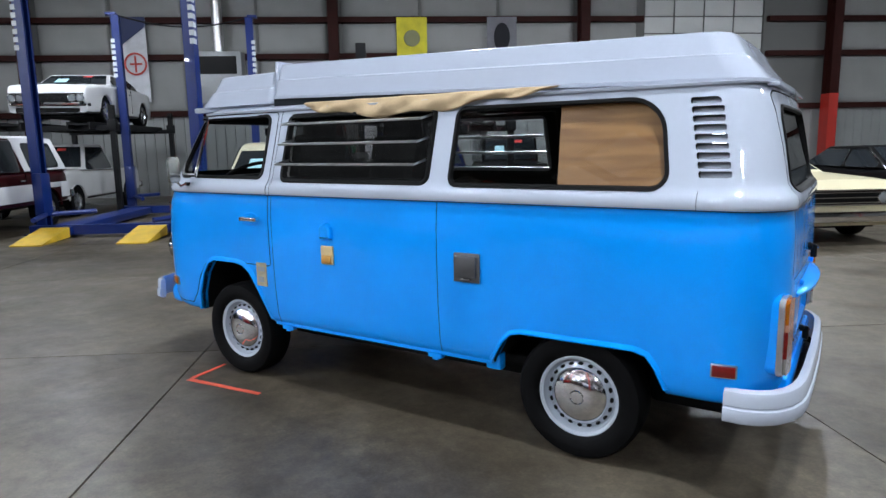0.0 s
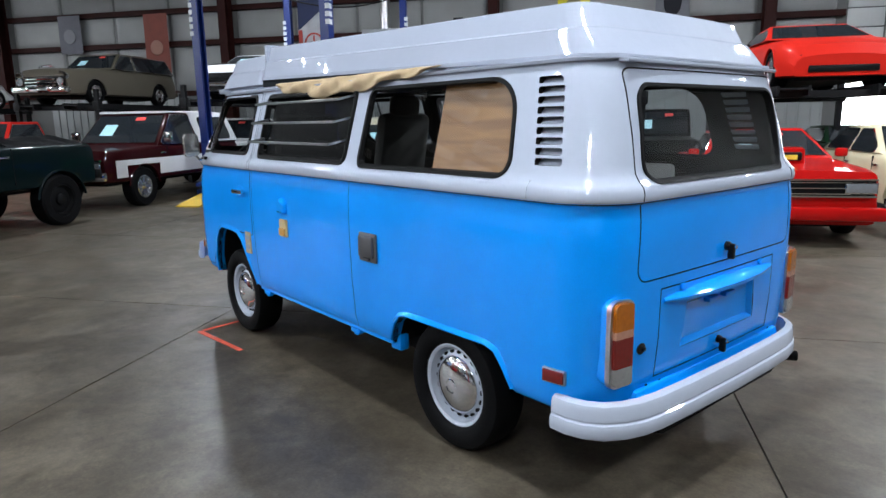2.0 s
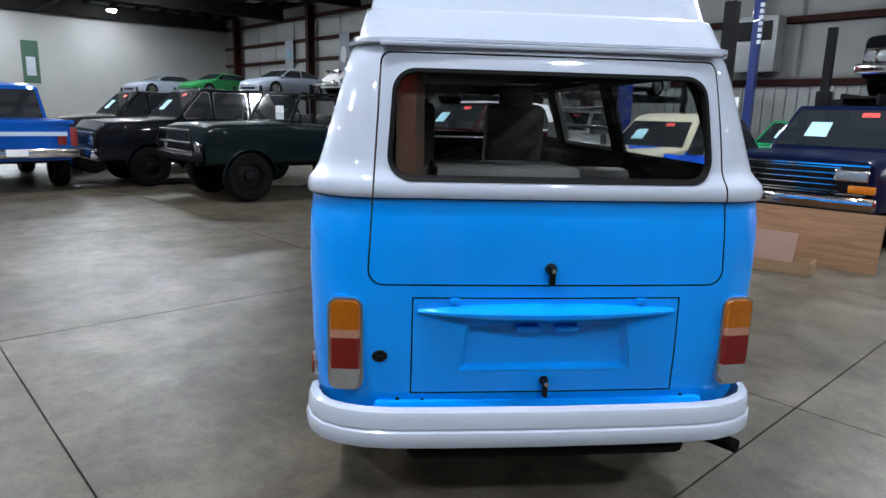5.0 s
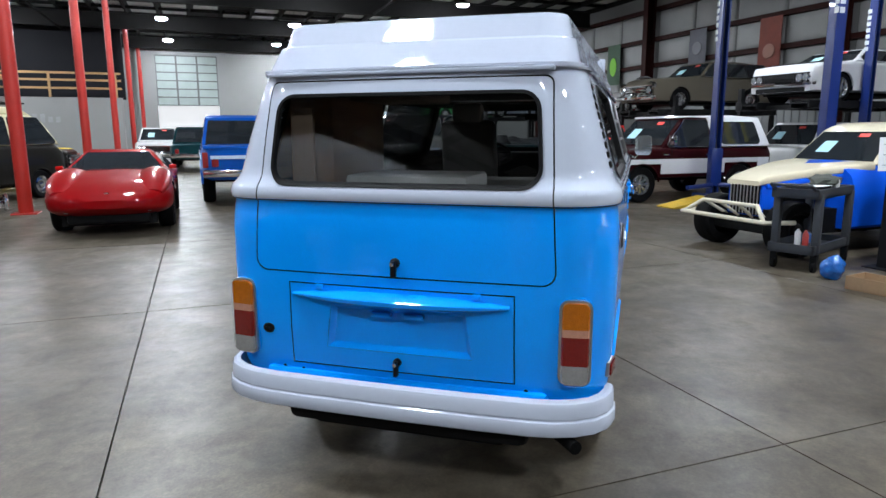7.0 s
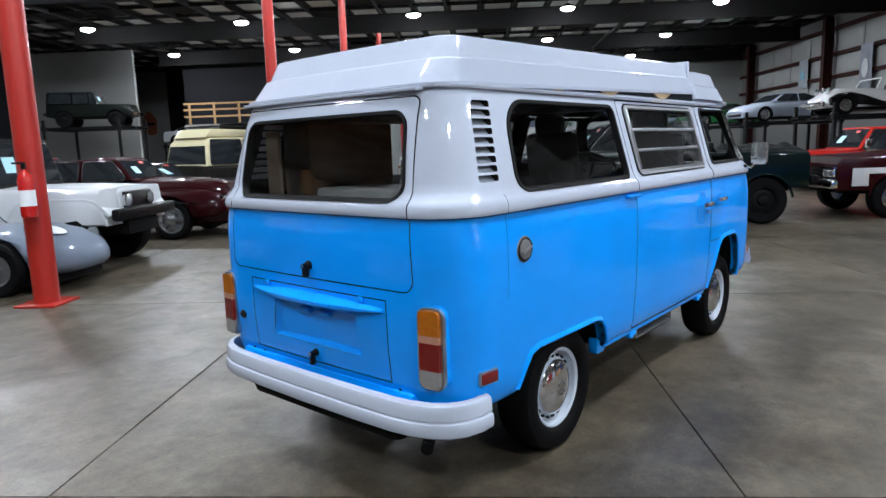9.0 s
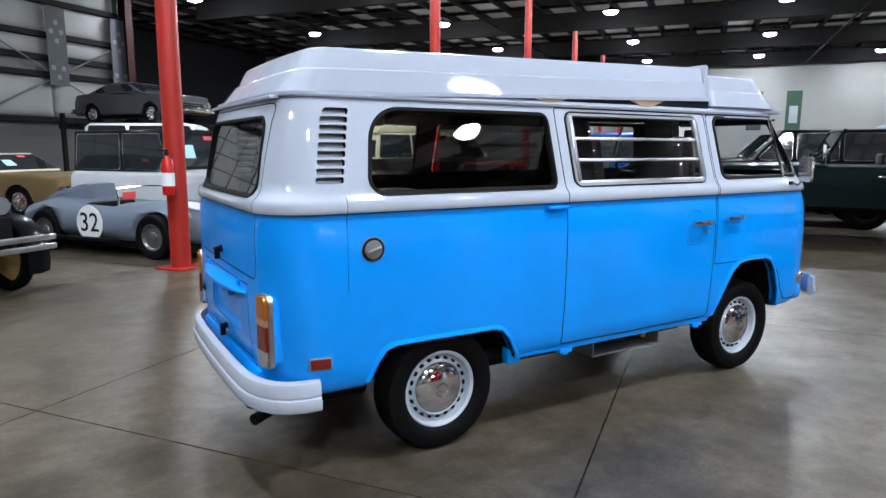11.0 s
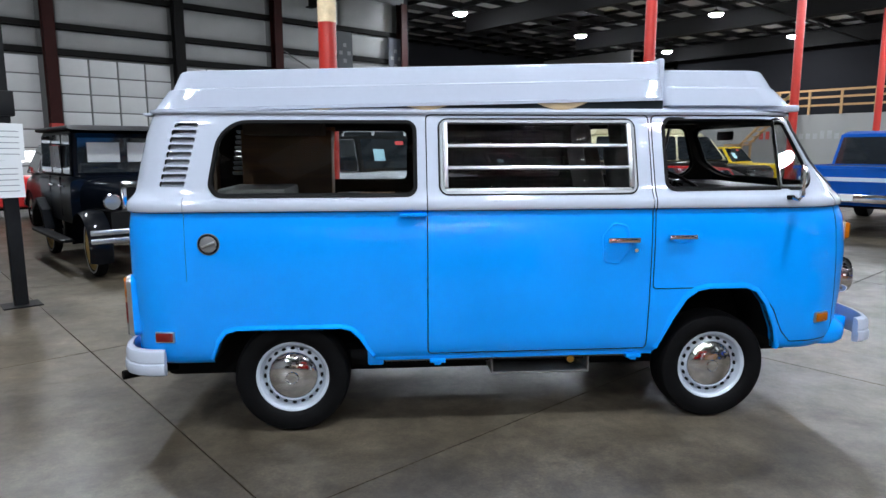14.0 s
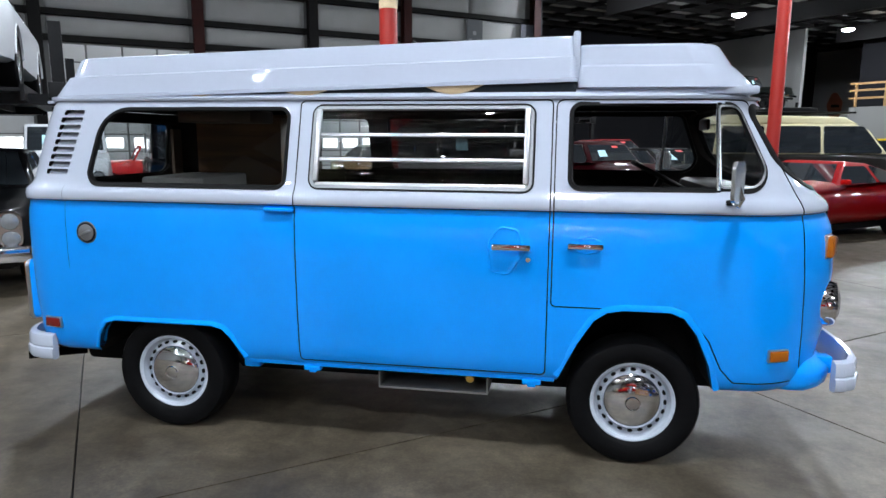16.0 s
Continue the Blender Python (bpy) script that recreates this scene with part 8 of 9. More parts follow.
vehicle("grey_coupe", "dark grey coupe on an upper rack", spot(12.0, 16.3, -90, 2.25), 4.3, 1.75, 2.5, 0.32, muscle_top(4.3), [(-1.5, 0.95), (-0.7, 1.3), (0.1, 1.32), (0.85, 0.96)], (0.06, 0.06, 0.07), papers=False)
vehicle("dark_offroader", "black open off-roader up on lift", spot(29.6, 20.9, -75, 3.1), 4.2, 1.8, 2.5, 0.42, [(-2.1, 1.1), (-2.05, 1.18), (0.2, 1.18), (0.4, 1.2), (2.0, 1.15), (2.1, 0.8)], [(-2.05, 1.17), (-1.95, 1.80), (0.2, 1.82), (0.5, 1.2)], (0.012, 0.016, 0.014), z0=0.55, style="black", tw=0.28, tumble=0.06, pillars=(-0.8, 0.0), front="round1")
vehicle("muscle_coupe", "white late-model muscle coupe on an upper rack", spot(42.0, 20.6, -90, 2.2), 4.8, 1.9, 2.85, 0.36, muscle_top(4.8, 0.98, 1.0), [(-1.7, 0.98), (-0.8, 1.34), (0.2, 1.36), (1.0, 0.98)], (0.62, 0.63, 0.66), style="sport", front="wedge", bumper=None, papers=False)

merc = vehicle("black_sedan", "black saloon with stacked headlamps under a black lift", spot(-3.25, 6.35, -90), 4.7, 1.78, 2.75, 0.33, muscle_top(4.7, 0.92, 0.92, 0.78), [(-1.7, 0.93), (-1.1, 1.38), (0.2, 1.42), (0.85, 0.95)], (0.008, 0.008, 0.009), xf=1.45, front="none", pillars=(-0.4,), papers=False, tumble=0.2)
for s in (-1, 1):
    cl = part("lamp_cluster", prism(rounded([(s * 0.70 - 0.10, 0.48), (s * 0.70 + 0.10, 0.48), (s * 0.70 + 0.10, 0.84), (s * 0.70 - 0.10, 0.84)], 0.08, 6), "x", 2.28, 2.37), CHROME, merc, "upright chrome lamp cluster")
    for z in (0.57, 0.74):
        part("lens", lathe([(0.082, 0.0), (0.075, 0.02), (0.04, 0.032), (0, 0.036)], 20), LAMPGLASS, cl, "round lens", m=Matrix.Translation((2.372, s * 0.70, z)) @ Matrix.Rotation(math.pi / 2, 4, "Z"))
vehicle("silver_coupe", "silver white coupe raised on black lift", spot(-3.35, 6.6, -90, 2.05), 4.6, 1.85, 2.7, 0.34, muscle_top(4.6), [(-1.5, 0.95), (-0.8, 1.3), (0.2, 1.32), (0.95, 0.96)], (0.55, 0.57, 0.6), style="sport", front="wedge", bumper=None, papers=False)
vehicle("white_jeep", "white and teal jeep wagon near the garage doors", spot(-2.4, 13.4, -90), 4.0, 1.7, 2.4, 0.40, [(-2.0, 1.1), (-1.95, 1.18), (0.2, 1.18), (0.4, 1.2), (1.9, 1.12), (2.0, 0.8)], [(-1.95, 1.17), (-1.9, 1.8), (0.25, 1.82), (0.5, 1.2)], (0.60, 0.62, 0.62), z0=0.55, style="black", front="round1", tumble=0.05, pillars=(-0.8,))
vehicle("black_saloon", "black forties saloon near the garage doors", spot(0.2, 11.2, -90), 4.3, 1.7, 2.7, 0.36, [(-2.15, 0.65), (-2.0, 1.0), (-1.2, 1.12), (0.6, 1.12), (1.9, 1.05), (2.15, 0.7)], [(-1.8, 1.08), (-1.2, 1.66), (0.1, 1.7), (0.6, 1.1)], (0.012, 0.013, 0.016), z0=0.32, edge=0.12, ends=0.2, front="round1", pillars=(-0.5,))

# ---- lifts, posts and banners ----


def four_post_lift(u, v, w, l, z, h, steel, label):
    """A four-post parking lift: posts, cross beams and two runways at height z."""
    m = Matrix.Translation(hall(u, v)) @ Matrix.Rotation(radians(TURN), 4, "Z")
    lift = thing("parking_lift", label, "car lift", m, "parking lifts")
    for x in (-w / 2, w / 2):
        for y in (-l / 2, l / 2):
            p = part("lift_post", B((x - 0.06, x + 0.06, y - 0.055, y + 0.055, 0.012, h)), steel, lift)
            part("foot_plate", B((x - 0.17, x + 0.17, y - 0.15, y + 0.15, 0.0, 0.012)), steel, p)
            part("latch_box", B((x - 0.10, x + 0.10, y - 0.085, y + 0.085, z - 0.16, z + 0.08), bev=0.01), steel, p)
    for y in (-l / 2, l / 2):
        part("cross_beam", B((-w / 2 + 0.06, w / 2 - 0.06, y - 0.06, y + 0.06, z - 0.16, z - 0.045)), steel, lift)
    for x in (-0.75, 0.75):
        part("runway", B((x - 0.24, x + 0.24, -l / 2 - 0.35, l / 2 + 0.35, z - 0.04, z - 0.005), (x - 0.26, x - 0.22, -l / 2 - 0.35, l / 2 + 0.35, z - 0.13, z + 0.03), (x + 0.22, x + 0.26, -l / 2 - 0.35, l / 2 + 0.35, z - 0.13, z + 0.03)), steel, lift, "steel runway")
    return lift


for u, v in ((8.25, -13.65), (14.2, -14.2), (20.0, -13.6), (26.4, -13.2), (33.0, -12.8), (38.0, -11.5)):
    four_post_lift(u, v, 2.75, 4.0, LIFT_Z, 2.6, STEELBLACK, "black four-post parking lift with a car on top")
four_post_lift(-0.6, -10.6, 2.7, 4.0, 1.95, 3.0, STEELBLACK, "tall black four-post lift with a car on top")
four_post_lift(-5.05, -10.2, 2.7, 4.0, 2.0, 2.5, STEELBLACK, "black four-post lift under the red sports car")
four_post_lift(-3.35, 6.5, 2.6, 3.75, 2.05, 2.75, STEELBLACK, "black four-post lift with paper sheets on its post")
four_post_lift(29.6, 20.9, 2.7, 4.0, 3.1, 3.5, STEELBLACK, "black four-post lift with an off-roader on top")
four_post_lift(42.0, 20.6, 2.7, 4.0, 2.2, 2.4, STEELBLACK, "black four-post lift with a white coupe on top")
four_post_lift(12.0, 16.3, 2.7, 4.0, 2.25, 2.6, STEELBLACK, "black four-post lift with a grey coupe on top")


def two_post(u, v, w, turn):
    """Blue two-post workshop lift: slim channel columns, sliding carriages with swing arms, a cable over the top."""
    m = Matrix.Translation(hall(u, v)) @ Matrix.Rotation(radians(TURN + turn), 4, "Z")
    lift = thing("workshop_lift", "tall blue two-post workshop lift bolted to concrete", "car lift", m, "blue workshop lifts")
    for s in (-1, 1):
        x = s * w / 2
        p = part("lift_column", B((x - 0.012, x + 0.012, -0.09, 0.09, 0.02, 4.85), (x - s * 0.17, x, -0.09, -0.075, 0.02, 4.85), (x - s * 0.17, x, 0.075, 0.09, 0.02, 4.85), (x - s * 0.175, x - s * 0.165, -0.09, -0.05, 0.02, 4.85), (x - s * 0.175, x - s * 0.165, 0.05, 0.09, 0.02, 4.85)), LIFTBLUE, lift, "blue channel column")
        part("foot_plate", B((x - 0.24, x + 0.20, -0.22, 0.22, 0.0, 0.02)), LIFTBLUE, p)
        part("carriage", B((x - s * 0.20, x - s * 0.02, -0.12, 0.12, 0.35, 1.15), bev=0.01), LIFTBLUE, p)
        part("screw", rod((x - s * 0.09, 0, 0.02), (x - s * 0.09, 0, 4.8), 0.03), STEELBLACK, p)
        part("head_plate", B((x - 0.12, x + 0.12, -0.13, 0.13, 4.85, 4.90)), LIFTBLUE, p)
        for q in (-1, 1):
            part("arm", tube([(x - s * 0.18, q * 0.08, 0.38), (x - s * 0.55, q * 0.85, 0.36)], 0.045, 8), LIFTBLUE, p, "swing arm")
        for k in range(7):
            part("letter_bar", B((x - 0.045, x + 0.045, 0.092, 0.094, 3.35 + 0.14 * k, 3.44 + 0.14 * k)), mat("lift_letter", (0.55, 0.58, 0.62), 0.5), p)
            part("letter_bar", B((x + s * 0.013, x + s * 0.015, -0.045, 0.045, 3.35 + 0.14 * k, 3.44 + 0.14 * k)), mat("lift_letter", (0.55, 0.58, 0.62), 0.5), p)
    part("hose", tube([(-w / 2 + w * k / 12, 0.0, 4.88 - 0.28 * math.sin(math.pi * k / 12)) for k in range(13)], 0.02, 6), STEELBLACK, lift, "sagging black hose between the columns")
    return lift


def on_floor(u, v, turn=0.0):
    return Matrix.Translation(hall(u, v)) @ Matrix.Rotation(radians(TURN + turn), 4, "Z")


two_post(5.40, -8.08, 3.33, -11.2)
two_post(5.55, -13.2, 3.35, 6.9)
four = thing("drive_on_lift", "blue drive-on lift with yellow ramps on concrete", "car lift", on_floor(5.6, -9.3), "blue workshop lifts")
for x in (-0.85, 0.85):
    part("runway", B((x - 0.26, x + 0.26, -2.6, 1.55, 0.05, 0.20), bev=0.01), LIFTBLUE, four, "blue runway")
    rp = prism([(1.56, 0.20), (1.56, 0.02), (2.55, 0.0), (2.55, 0.02)], "x", x - 0.25, x + 0.25)
    part("ramp", rp, YELLOW, four, "yellow checker ramp")
part("cross_beam", B((-1.35, 1.35, 1.30, 1.45, 0.05, 0.22)), LIFTBLUE, four)
part("cross_beam", B((-1.35, 1.35, -2.55, -2.40, 0.05, 0.22)), LIFTBLUE, four)
# banners on the walls
BANNERS = [  # u, width, top, bottom, cloth, inner shape, its label
    (8.65, 0.95, 5.75, 3.1, (0.55, 0.56, 0.60), (0.45, 0.06, 0.05), "hanging grey banner with red ring"),
    (-0.35, 1.0, 5.72, 4.5, (0.62, 0.55, 0.04), (0.20, 0.20, 0.10), "hanging yellow banner with dark disc"),
    (-3.35, 1.0, 5.72, 4.55, (0.16, 0.16, 0.18), (0.02, 0.02, 0.025), "hanging grey banner with black figure shape"),
    (14.85, 1.0, 5.6, 3.4, (0.20, 0.055, 0.04), (0.32, 0.16, 0.12), "hanging rust red banner with faded print"),
    (18.6, 1.0, 5.7, 4.3, (0.13, 0.13, 0.15), (0.20, 0.20, 0.22), "hanging dark grey banner"),
    (24.5, 1.05, 5.75, 3.8, (0.06, 0.10, 0.07), (0.20, 0.50, 0.05), "hanging dark banner with lime green shape"),
    (28.4, 1.0, 5.75, 3.7, (0.20, 0.21, 0.25), (0.45, 0.46, 0.48), "hanging grey blue banner with pale shape"),
    (34.5, 1.0, 5.75, 4.2, (0.25, 0.27, 0.30), (0.15, 0.30, 0.42), "hanging pale banner with blue shape"),
    (-3.1, 1.05, 4.6, 2.75, (0.04, 0.025, 0.03), (0.12, 0.08, 0.07), "hanging black poster with faded print")]
for k, (u, w, zt, zb, c1, c2, lb) in enumerate(BANNERS):
    v = V0 + (0.32 if k < 8 else 0.26)
    bn = thing("banner", lb, "banner", HALL, "wall banners")
    bm, cols = bmesh.new(), []
    for i in range(9):
        x = u - w / 2 + w * i / 8
        cols.append([bm.verts.new((x, v + 0.015 * math.sin(i * 1.3 + j) * j / 6, zt + (zb - zt) * j / 6)) for j in range(7)])
    for a, b in zip(cols, cols[1:]):
        for j in range(6):
            bm.faces.new((a[j], b[j], b[j + 1], a[j + 1]))
    part("cloth", bm, mat("banner_%d" % k, c1, 0.8, 0.0, 0.2, 3.0), bn, smooth=60)
    zc = (zt * 0.45 + zb * 0.55)
    if k == 0:
        sh = lathe([(0.30, 0.0), (0.36, 0.012), (0.30, 0.02)], 28, m=Matrix.Translation((u - 0.1, v + 0.05, zc)) @ Matrix.Rotation(math.pi, 4, "Z"))
        part("ring", sh, mat("banner_ink_%d" % k, c2, 0.7), bn)
        part("lettering_bar", B((u - 0.30, u + 0.08, v + 0.05, v + 0.06, zc - 0.03, zc + 0.03), (u - 0.13, u - 0.07, v + 0.05, v + 0.06, zc - 0.26, zc + 0.26)), mat("banner_ink_%d" % k, c2, 0.7), bn)
        part("dark_top", prism([(u + w / 2, zt), (u - w / 2, zt), (u - w / 2, zt - 0.3), (u + w / 2, zt - 1.0)], "y", v + 0.03, v + 0.045), mat("banner_navy", (0.02, 0.03, 0.09), 0.7), bn)
        part("red_edge", B((u + w / 2 - 0.14, u + w / 2, v + 0.03, v + 0.046, zb, zt - 1.0)), mat("banner_ink_%d" % k, c2, 0.7), bn)
    else:
        sh = lathe([(0, 0.02), (0.26, 0.02), (0.27, 0.0)], 20, m=Matrix.Translation((u, v + 0.03, zc)) @ Matrix.Rotation(math.pi, 4, "Z") @ Matrix.Diagonal((1, 1, 1.7 if k in (2, 5, 6) else 1.0, 1)))
        part("print_shape", sh, mat("banner_ink_%d" % k, c2, 0.7), bn)
for u, c, lb in ((11.75, (0.06, 0.065, 0.07), "dark checkered banner on the north wall"), (14.3, (0.06, 0.065, 0.08), "dark blue banner on the north wall")):
    bn = thing("banner", lb, "banner", HALL, "wall banners")
    part("cloth", B((u - 0.36, u + 0.36, V1 - 0.32, V1 - 0.31, 3.6, 6.2)), mat("banner_n_%d" % int(u), c, 0.8, 0.0, 0.2, 2.0), bn)
    for r in range(7):
        for q in range(3):
            if (r + q) % 2 and not 2 <= r <= 3:
                part("check", B((u - 0.27 + 0.19 * q, u - 0.12 + 0.19 * q, V1 - 0.326, V1 - 0.3205, 3.8 + 0.3 * r, 3.95 + 0.3 * r)), mat("check_grey", (0.16, 0.165, 0.175), 0.8), bn)
for v, c, lb in ((-3.5, (0.03, 0.03, 0.05), "dark car poster on the white end wall"), (-5.8, (0.02, 0.06, 0.035), "dark green poster on the white end wall")):
    bn = thing("poster", lb, "poster", HALL)
    part("sheet", B((U1 - 0.03, U1 - 0.004, v - 0.45, v + 0.45, 2.75, 5.25)), mat("poster_%d" % int(-v * 10), c, 0.6, 0.0, 0.2, 2.0), bn)
    part("print_shape", B((U1 - 0.04, U1 - 0.031, v - 0.25, v + 0.25, 3.2, 4.3), bev=0.004), mat("poster_ink", (0.28, 0.30, 0.34), 0.6), bn)
sb = thing("surfboard", "rust brown board hung upright on the white partition", "board", HALL)
part("deck", prism(rounded([(25.8, 3.1), (26.6, 3.2), (26.85, 4.1), (26.4, 5.3), (25.7, 4.3)], 0.3, 6), "x", 45.9, 45.97), mat("board_rust", (0.20, 0.06, 0.03), 0.4, 0.0, 0.3, 2.0), sb)
part("stripe", B((45.88, 45.898, 25.9, 26.5, 3.9, 4.1)), BLACK, sb)
fx = thing("wall_heater", "grey metal heater box with round flue on wall", "heater", HALL)
part("box", B((5.1, 6.6, V0 + 0.3, V0 + 0.9, 3.0, 4.6), bev=0.02), mat("heater_grey", (0.30, 0.31, 0.32), 0.45, 0.4), fx)
part("grille", B((5.25, 6.45, V0 + 0.9, V0 + 0.92, 3.9, 4.45)), GRILLE, fx)
part("flue", tube([(5.85, V0 + 0.6, 4.6), (5.85, V0 + 0.6, 5.6), (5.85, V0 + 0.6, 7.6)], 0.16, 14), mat("flue_zinc", (0.5, 0.5, 0.5), 0.3, 0.8), fx, "bright round flue")

# fire extinguisher on the near post
ex = thing("fire_extinguisher", "red fire extinguisher hung on the red post", "extinguisher", Matrix.Translation(hall(1.94, 5.1)) @ Matrix.Rotation(radians(TURN + 200), 4, "Z"))
part("bottle", lathe([(0, 0), (0.07, 0), (0.075, 0.02), (0.075, 0.36), (0.06, 0.42), (0.025, 0.46), (0.02, 0.48), (0, 0.48)], 20, m=Matrix.Translation((0.215, 0, 0.95)) @ Matrix.Rotation(-math.pi / 2, 4, "X")), mat("bottle_red", (0.50, 0.012, 0.01), 0.25, coat=0.5), ex, "red bottle")
part("label", lathe([(0.0765, 0.0), (0.0765, 0.16)], 20, m=Matrix.Translation((0.215, 0, 1.06)) @ Matrix.Rotation(-math.pi / 2, 4, "X")), PAPER, ex, "pale label with unreadable print")
part("valve", B((0.19, 0.24, -0.02, 0.02, 1.43, 1.48), (0.20, 0.23, -0.10, 0.02, 1.48, 1.50), bev=0.004), BLACK, ex)
part("bracket", B((0.12, 0.15, -0.03, 0.03, 1.0, 1.4)), BLACK, ex)


def paper_post(u, v, h, label, zs, face):
    """A black lift upright with stock sheets taped to it."""
    p = thing("stock_sheets", label, "paper", on_floor(u, v, face))
    for k, (z, dx, sd) in enumerate(zs):
        s = part("sheet", B((-0.012, -0.006, -0.14 + dx, 0.14 + dx, z, z + 0.36)), PAPER, p, m=Matrix.Rotation(radians(sd), 4, "X"))
        for q in range(5):
            part("print_bar", B((-0.0145, -0.0125, -0.10 + dx, 0.10 - 0.03 * (q % 2) + dx, z + 0.06 + 0.055 * q, z + 0.068 + 0.055 * q)), INK, s)
    return p


paper_post(-2.05, 4.55, 0, "two white stock sheets taped to a black lift post", ((1.46, 0.02, 1), (1.10, 0.0, -1)), 75)
pst = thing("lift_upright", "black lift upright standing on concrete", "post", on_floor(0.78, -5.15))
part("shaft", B((-0.07, 0.07, -0.07, 0.07, 0.012, 2.95)), STEELBLACK, pst)
part("foot", B((-0.17, 0.17, -0.17, 0.17, 0, 0.012)), STEELBLACK, pst)
paper_post(0.70, -5.05, 0, "two white stock sheets taped to the lift upright", ((1.46, 0.0, 1), (1.09, 0.03, -2)), -35)

# tool cart, bag, boards
GREYPLASTIC = mat("cart_grey", (0.028, 0.031, 0.036), 0.55, 0.0, 0.15, 5.0, 0.1, 60.0)
cart = thing("tool_cart", "dark grey plastic tool cart loaded with parts", "tool cart", on_floor(1.25, -4.50, 20))
for z in (0.20, 0.80):
    part("tray", B((-0.24, 0.24, -0.52, 0.52, z, z + 0.03), (-0.24, -0.21, -0.52, 0.52, z, z + 0.10), (0.21, 0.24, -0.52, 0.52, z, z + 0.10), (-0.24, 0.24, -0.52, -0.49, z, z + 0.10), (-0.24, 0.24, 0.49, 0.52, z, z + 0.10)), GREYPLASTIC, cart, "deep tray")
for x, y in ((-0.21, -0.49), (0.21, -0.49), (-0.21, 0.40), (0.21, 0.40)):
    part("leg", B((x - 0.04, x + 0.04, y - 0.04, y + 0.04, 0.20, 0.85), bev=0.015), GREYPLASTIC, cart)
    w = part("caster", rod((x - 0.02, y, 0.06), (x + 0.02, y, 0.06), 0.06, seg=16), RUBBER, cart)
    part("fork", B((x - 0.035, x + 0.035, y - 0.02, y + 0.02, 0.06, 0.20)), STEELBLACK, w)
part("handle", tube([(-0.2, 0.52, 0.9), (-0.2, 0.64, 0.95), (0.2, 0.64, 0.95), (0.2, 0.52, 0.9)], 0.018), GREYPLASTIC, cart)
rng = random.Random(8)
for nm, lb, x, y, z, col, sz in (("spray_can", "red spray can on the cart", -0.05, 0.25, 0.23, (0.5, 0.05, 0.04), (0.033, 0.2)), ("spray_can", "white spray can on the cart", 0.08, 0.12, 0.23, (0.6, 0.6, 0.6), (0.033, 0.19)), ("bottle", "white bottle on the cart", -0.10, -0.35, 0.83, (0.6, 0.6, 0.58), (0.04, 0.16)),
                                 ("jar", "blue tin on the cart", 0.1, -0.2, 0.23, (0.05, 0.15, 0.4), (0.06, 0.12))):
    b = cart.matrix_basis @ Matrix.Translation((x, y, z))
    tagged(part(nm, lathe([(0, 0), (sz[0], 0), (sz[0], sz[1] * 0.8), (sz[0] * 0.5, sz[1] * 0.92), (sz[0] * 0.4, sz[1]), (0, sz[1])], 14, m=Matrix.Rotation(-math.pi / 2, 4, "X")), mat(nm + str(int(col[0] * 100)), col, 0.4), m=b), lb, nm.replace("_", " "))
rag = bmesh.new()
bmesh.ops.create_icosphere(rag, subdivisions=3, radius=0.2)
for vtx in rag.verts:
    d = 1 + 0.35 * noise.noise(vtx.co * 9)
    vtx.co = Vector((vtx.co.x * d * 0.75, vtx.co.y * d * 1.3, max(0.0, (vtx.co.z * d * 0.35) + 0.05)))
tagged(part("rag", rag, mat("rag_green", (0.05, 0.055, 0.045), 0.95, bump=0.4), m=cart.matrix_basis @ Matrix.Translation((0.02, -0.33, 0.90))), "dark crumpled rag lying on the cart", "rag")
pap = thing("loose_papers", "loose white papers and gloves lying on the cart", "paper", cart.matrix_basis @ Matrix.Translation((0, 0.0, 0.905)))
for k in range(3):
    part("sheet", B((-0.12, 0.12, -0.16, 0.16, 0.004 * k, 0.004 * k + 0.002)), PAPER, pap, m=Matrix.Translation((0.03 * k, -0.15 + 0.16 * k, 0)) @ Matrix.Rotation(0.4 * k, 4, "Z"))
part("glove", B((-0.08, 0.08, -0.12, 0.12, 0.012, 0.05), bev=0.02), mat("glove_pink", (0.5, 0.2, 0.17), 0.8), pap, m=Matrix.Translation((0.0, -0.3, 0)))
bag = bmesh.new()
bmesh.ops.create_icosphere(bag, subdivisions=4, radius=0.115)
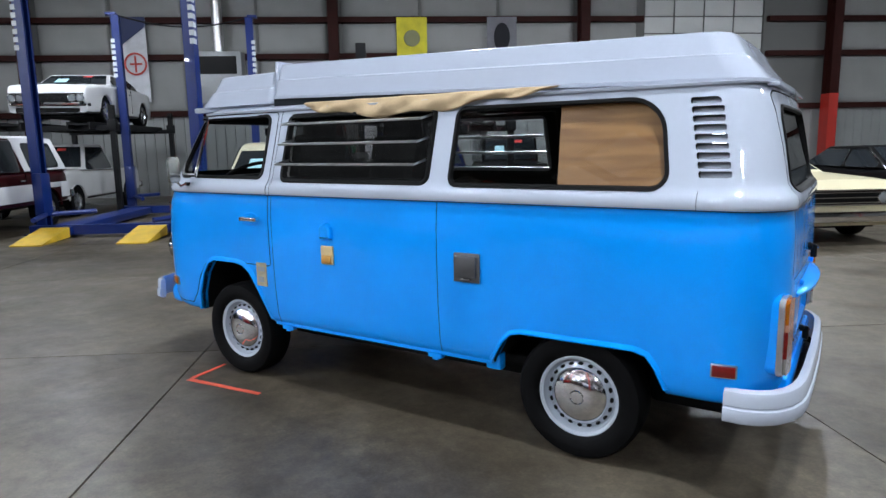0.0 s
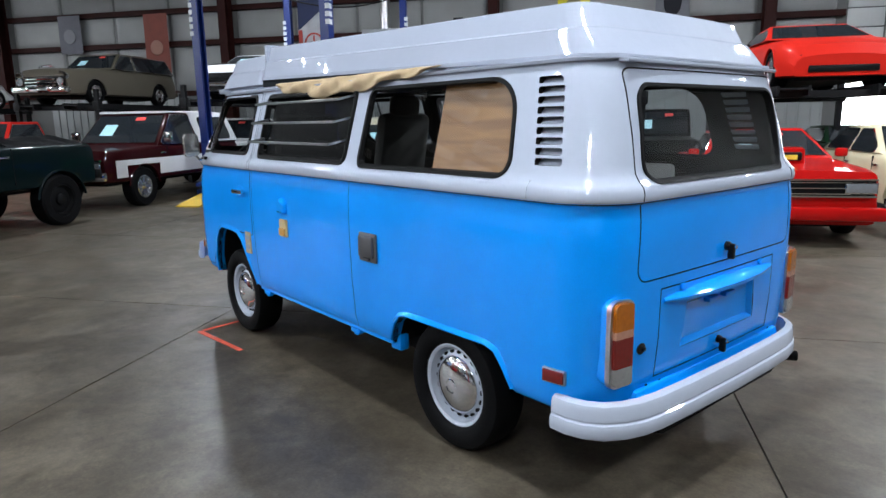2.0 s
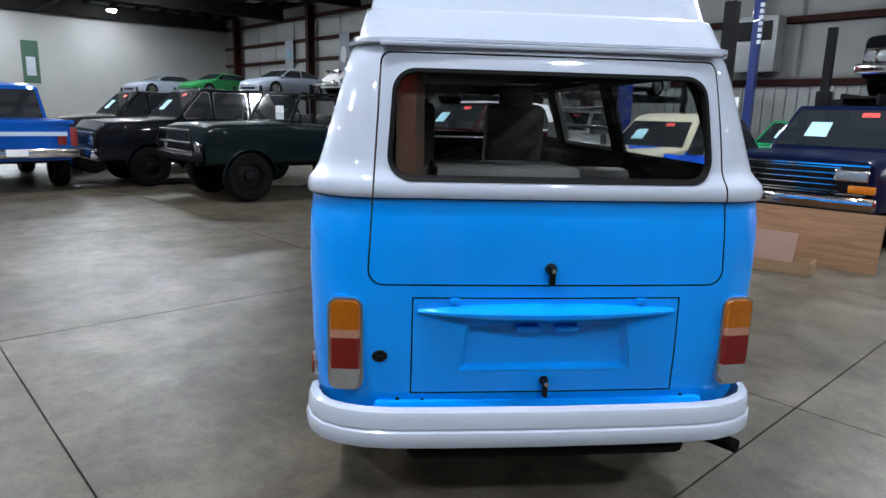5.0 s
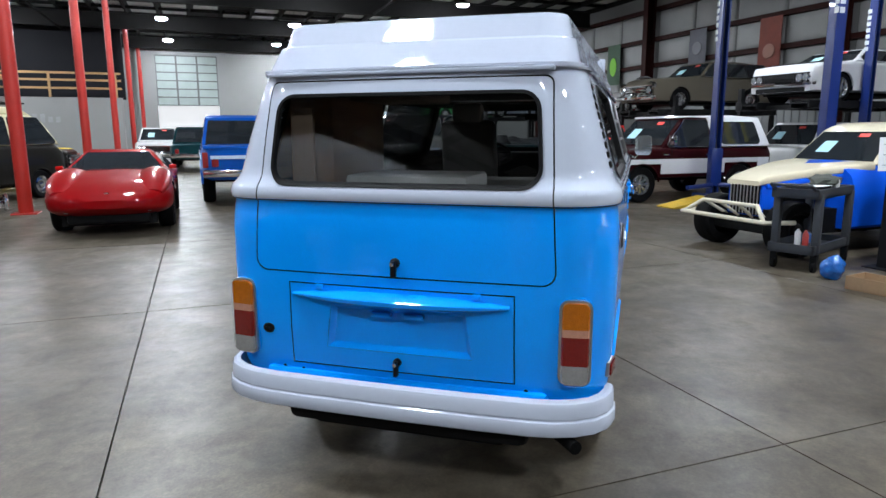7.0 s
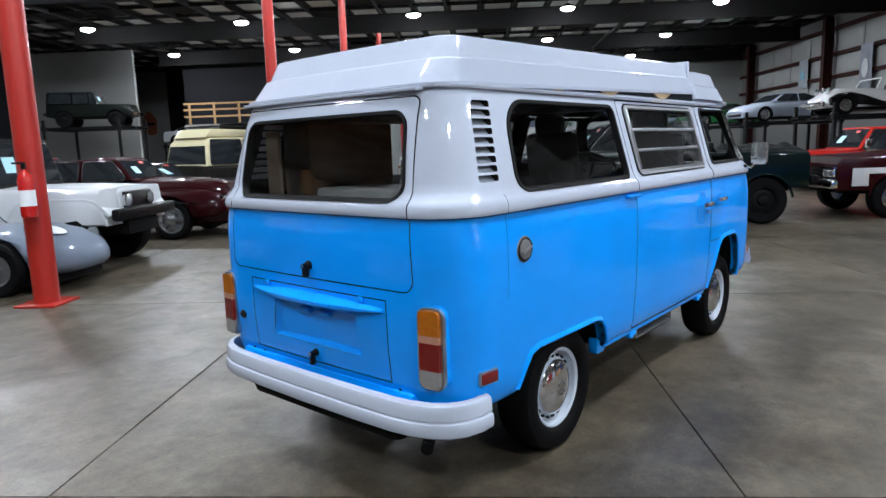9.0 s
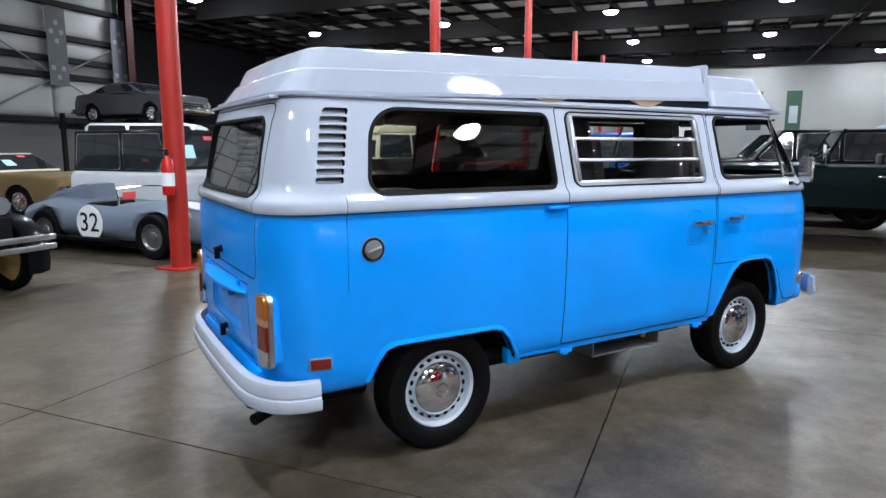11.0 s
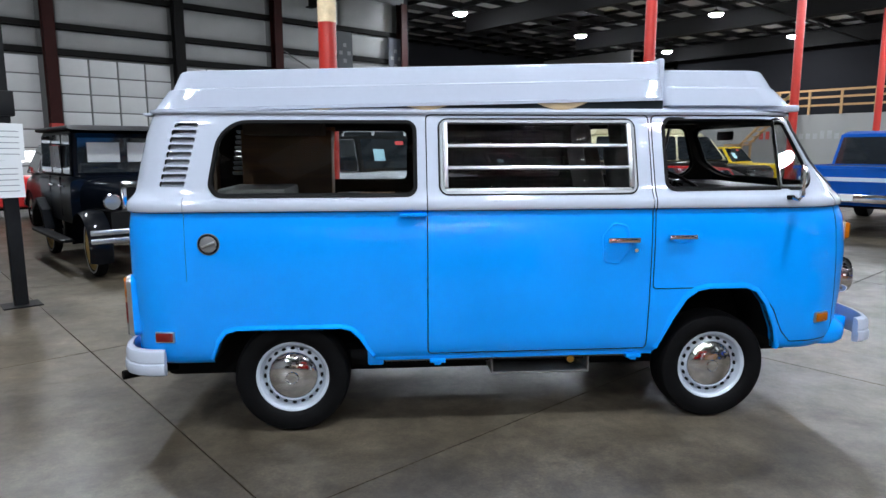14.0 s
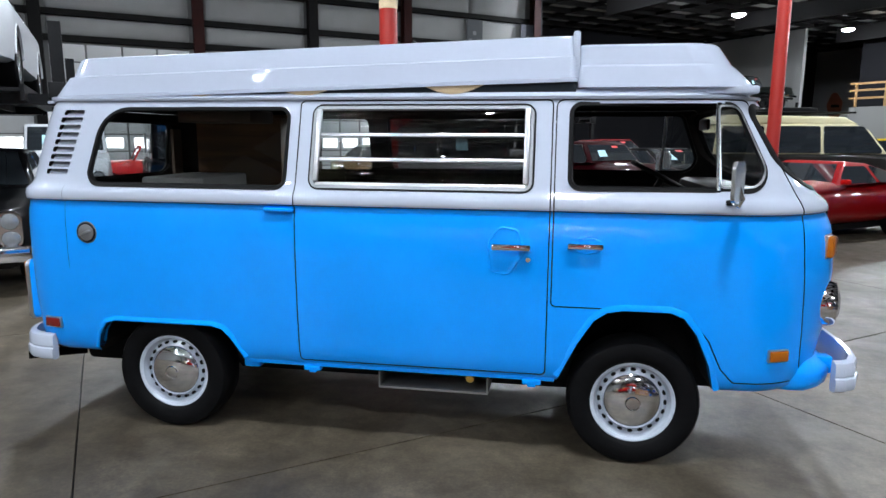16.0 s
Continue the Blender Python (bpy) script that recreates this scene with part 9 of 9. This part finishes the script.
for vtx in bag.verts:
    n = vtx.co.copy()
    d = 1 + 0.28 * noise.noise(n * 8) + 0.14 * noise.noise(n * 21)
    top = max(0, n.z / 0.2)
    vtx.co = Vector((n.x * d * (1 - 0.45 * top * top), n.y * d * (1 - 0.45 * top * top), max(0.0, n.z * d * 1.15 + 0.12)))
bg = tagged(part("plastic_bag", bag, mat("bag_blue", (0.006, 0.09, 0.34), 0.25, 0.0, 0.2, 6.0, 0.6, 40.0, 0.3), m=on_floor(0.62, -4.12), smooth=25), "crumpled blue plastic bag on concrete", "bag")
BOARD = wood_mat("hardboard", (0.16, 0.075, 0.03), (0.25, 0.125, 0.055), 0.6)
bd = thing("leaning_board", "brown hardboard sheet leaning against the lift", "board", on_floor(-0.25, -4.62, 4) @ Matrix.Rotation(radians(12), 4, "X"))
part("panel", B((-1.0, 0.62, -0.01, 0.01, 0.0, 0.62)), BOARD, bd)
cb = thing("cardboard_tray", "flat open cardboard tray with a loose board in it", "box", on_floor(-0.20, -4.08, 8))
CARD = mat("cardboard", (0.27, 0.17, 0.09), 0.85, 0.0, 0.12, 4.0)
part("tray", B((-0.62, 0.50, -0.16, 0.16, 0.0, 0.012), (-0.62, 0.50, 0.15, 0.16, 0.0, 0.13), (-0.62, 0.50, -0.16, -0.15, 0.0, 0.13), (-0.62, -0.61, -0.16, 0.16, 0.0, 0.13), (0.49, 0.50, -0.16, 0.16, 0.0, 0.13)), CARD, cb)
part("loose_board", B((-0.42, 0.22, -0.006, 0.006, 0.02, 0.42)), mat("board_mauve", (0.20, 0.11, 0.085), 0.7), cb, "mauve brown loose board", m=Matrix.Rotation(radians(24), 4, "X"))
wp = thing("louvred_panel", "white louvred panel leaning on edge near the lift", "panel", on_floor(-1.75, -4.57, 32) @ Matrix.Rotation(radians(6), 4, "X"))
part("backing", B((-0.30, 0.28, -0.012, 0.0, 0.0, 1.05)), RIMWHITE, wp)
for k in range(24):
    part("slat", rod((-0.29, 0.008, 0.03 + 0.043 * k), (0.27, 0.008, 0.03 + 0.043 * k), 0.019, seg=8), RIMWHITE, wp)
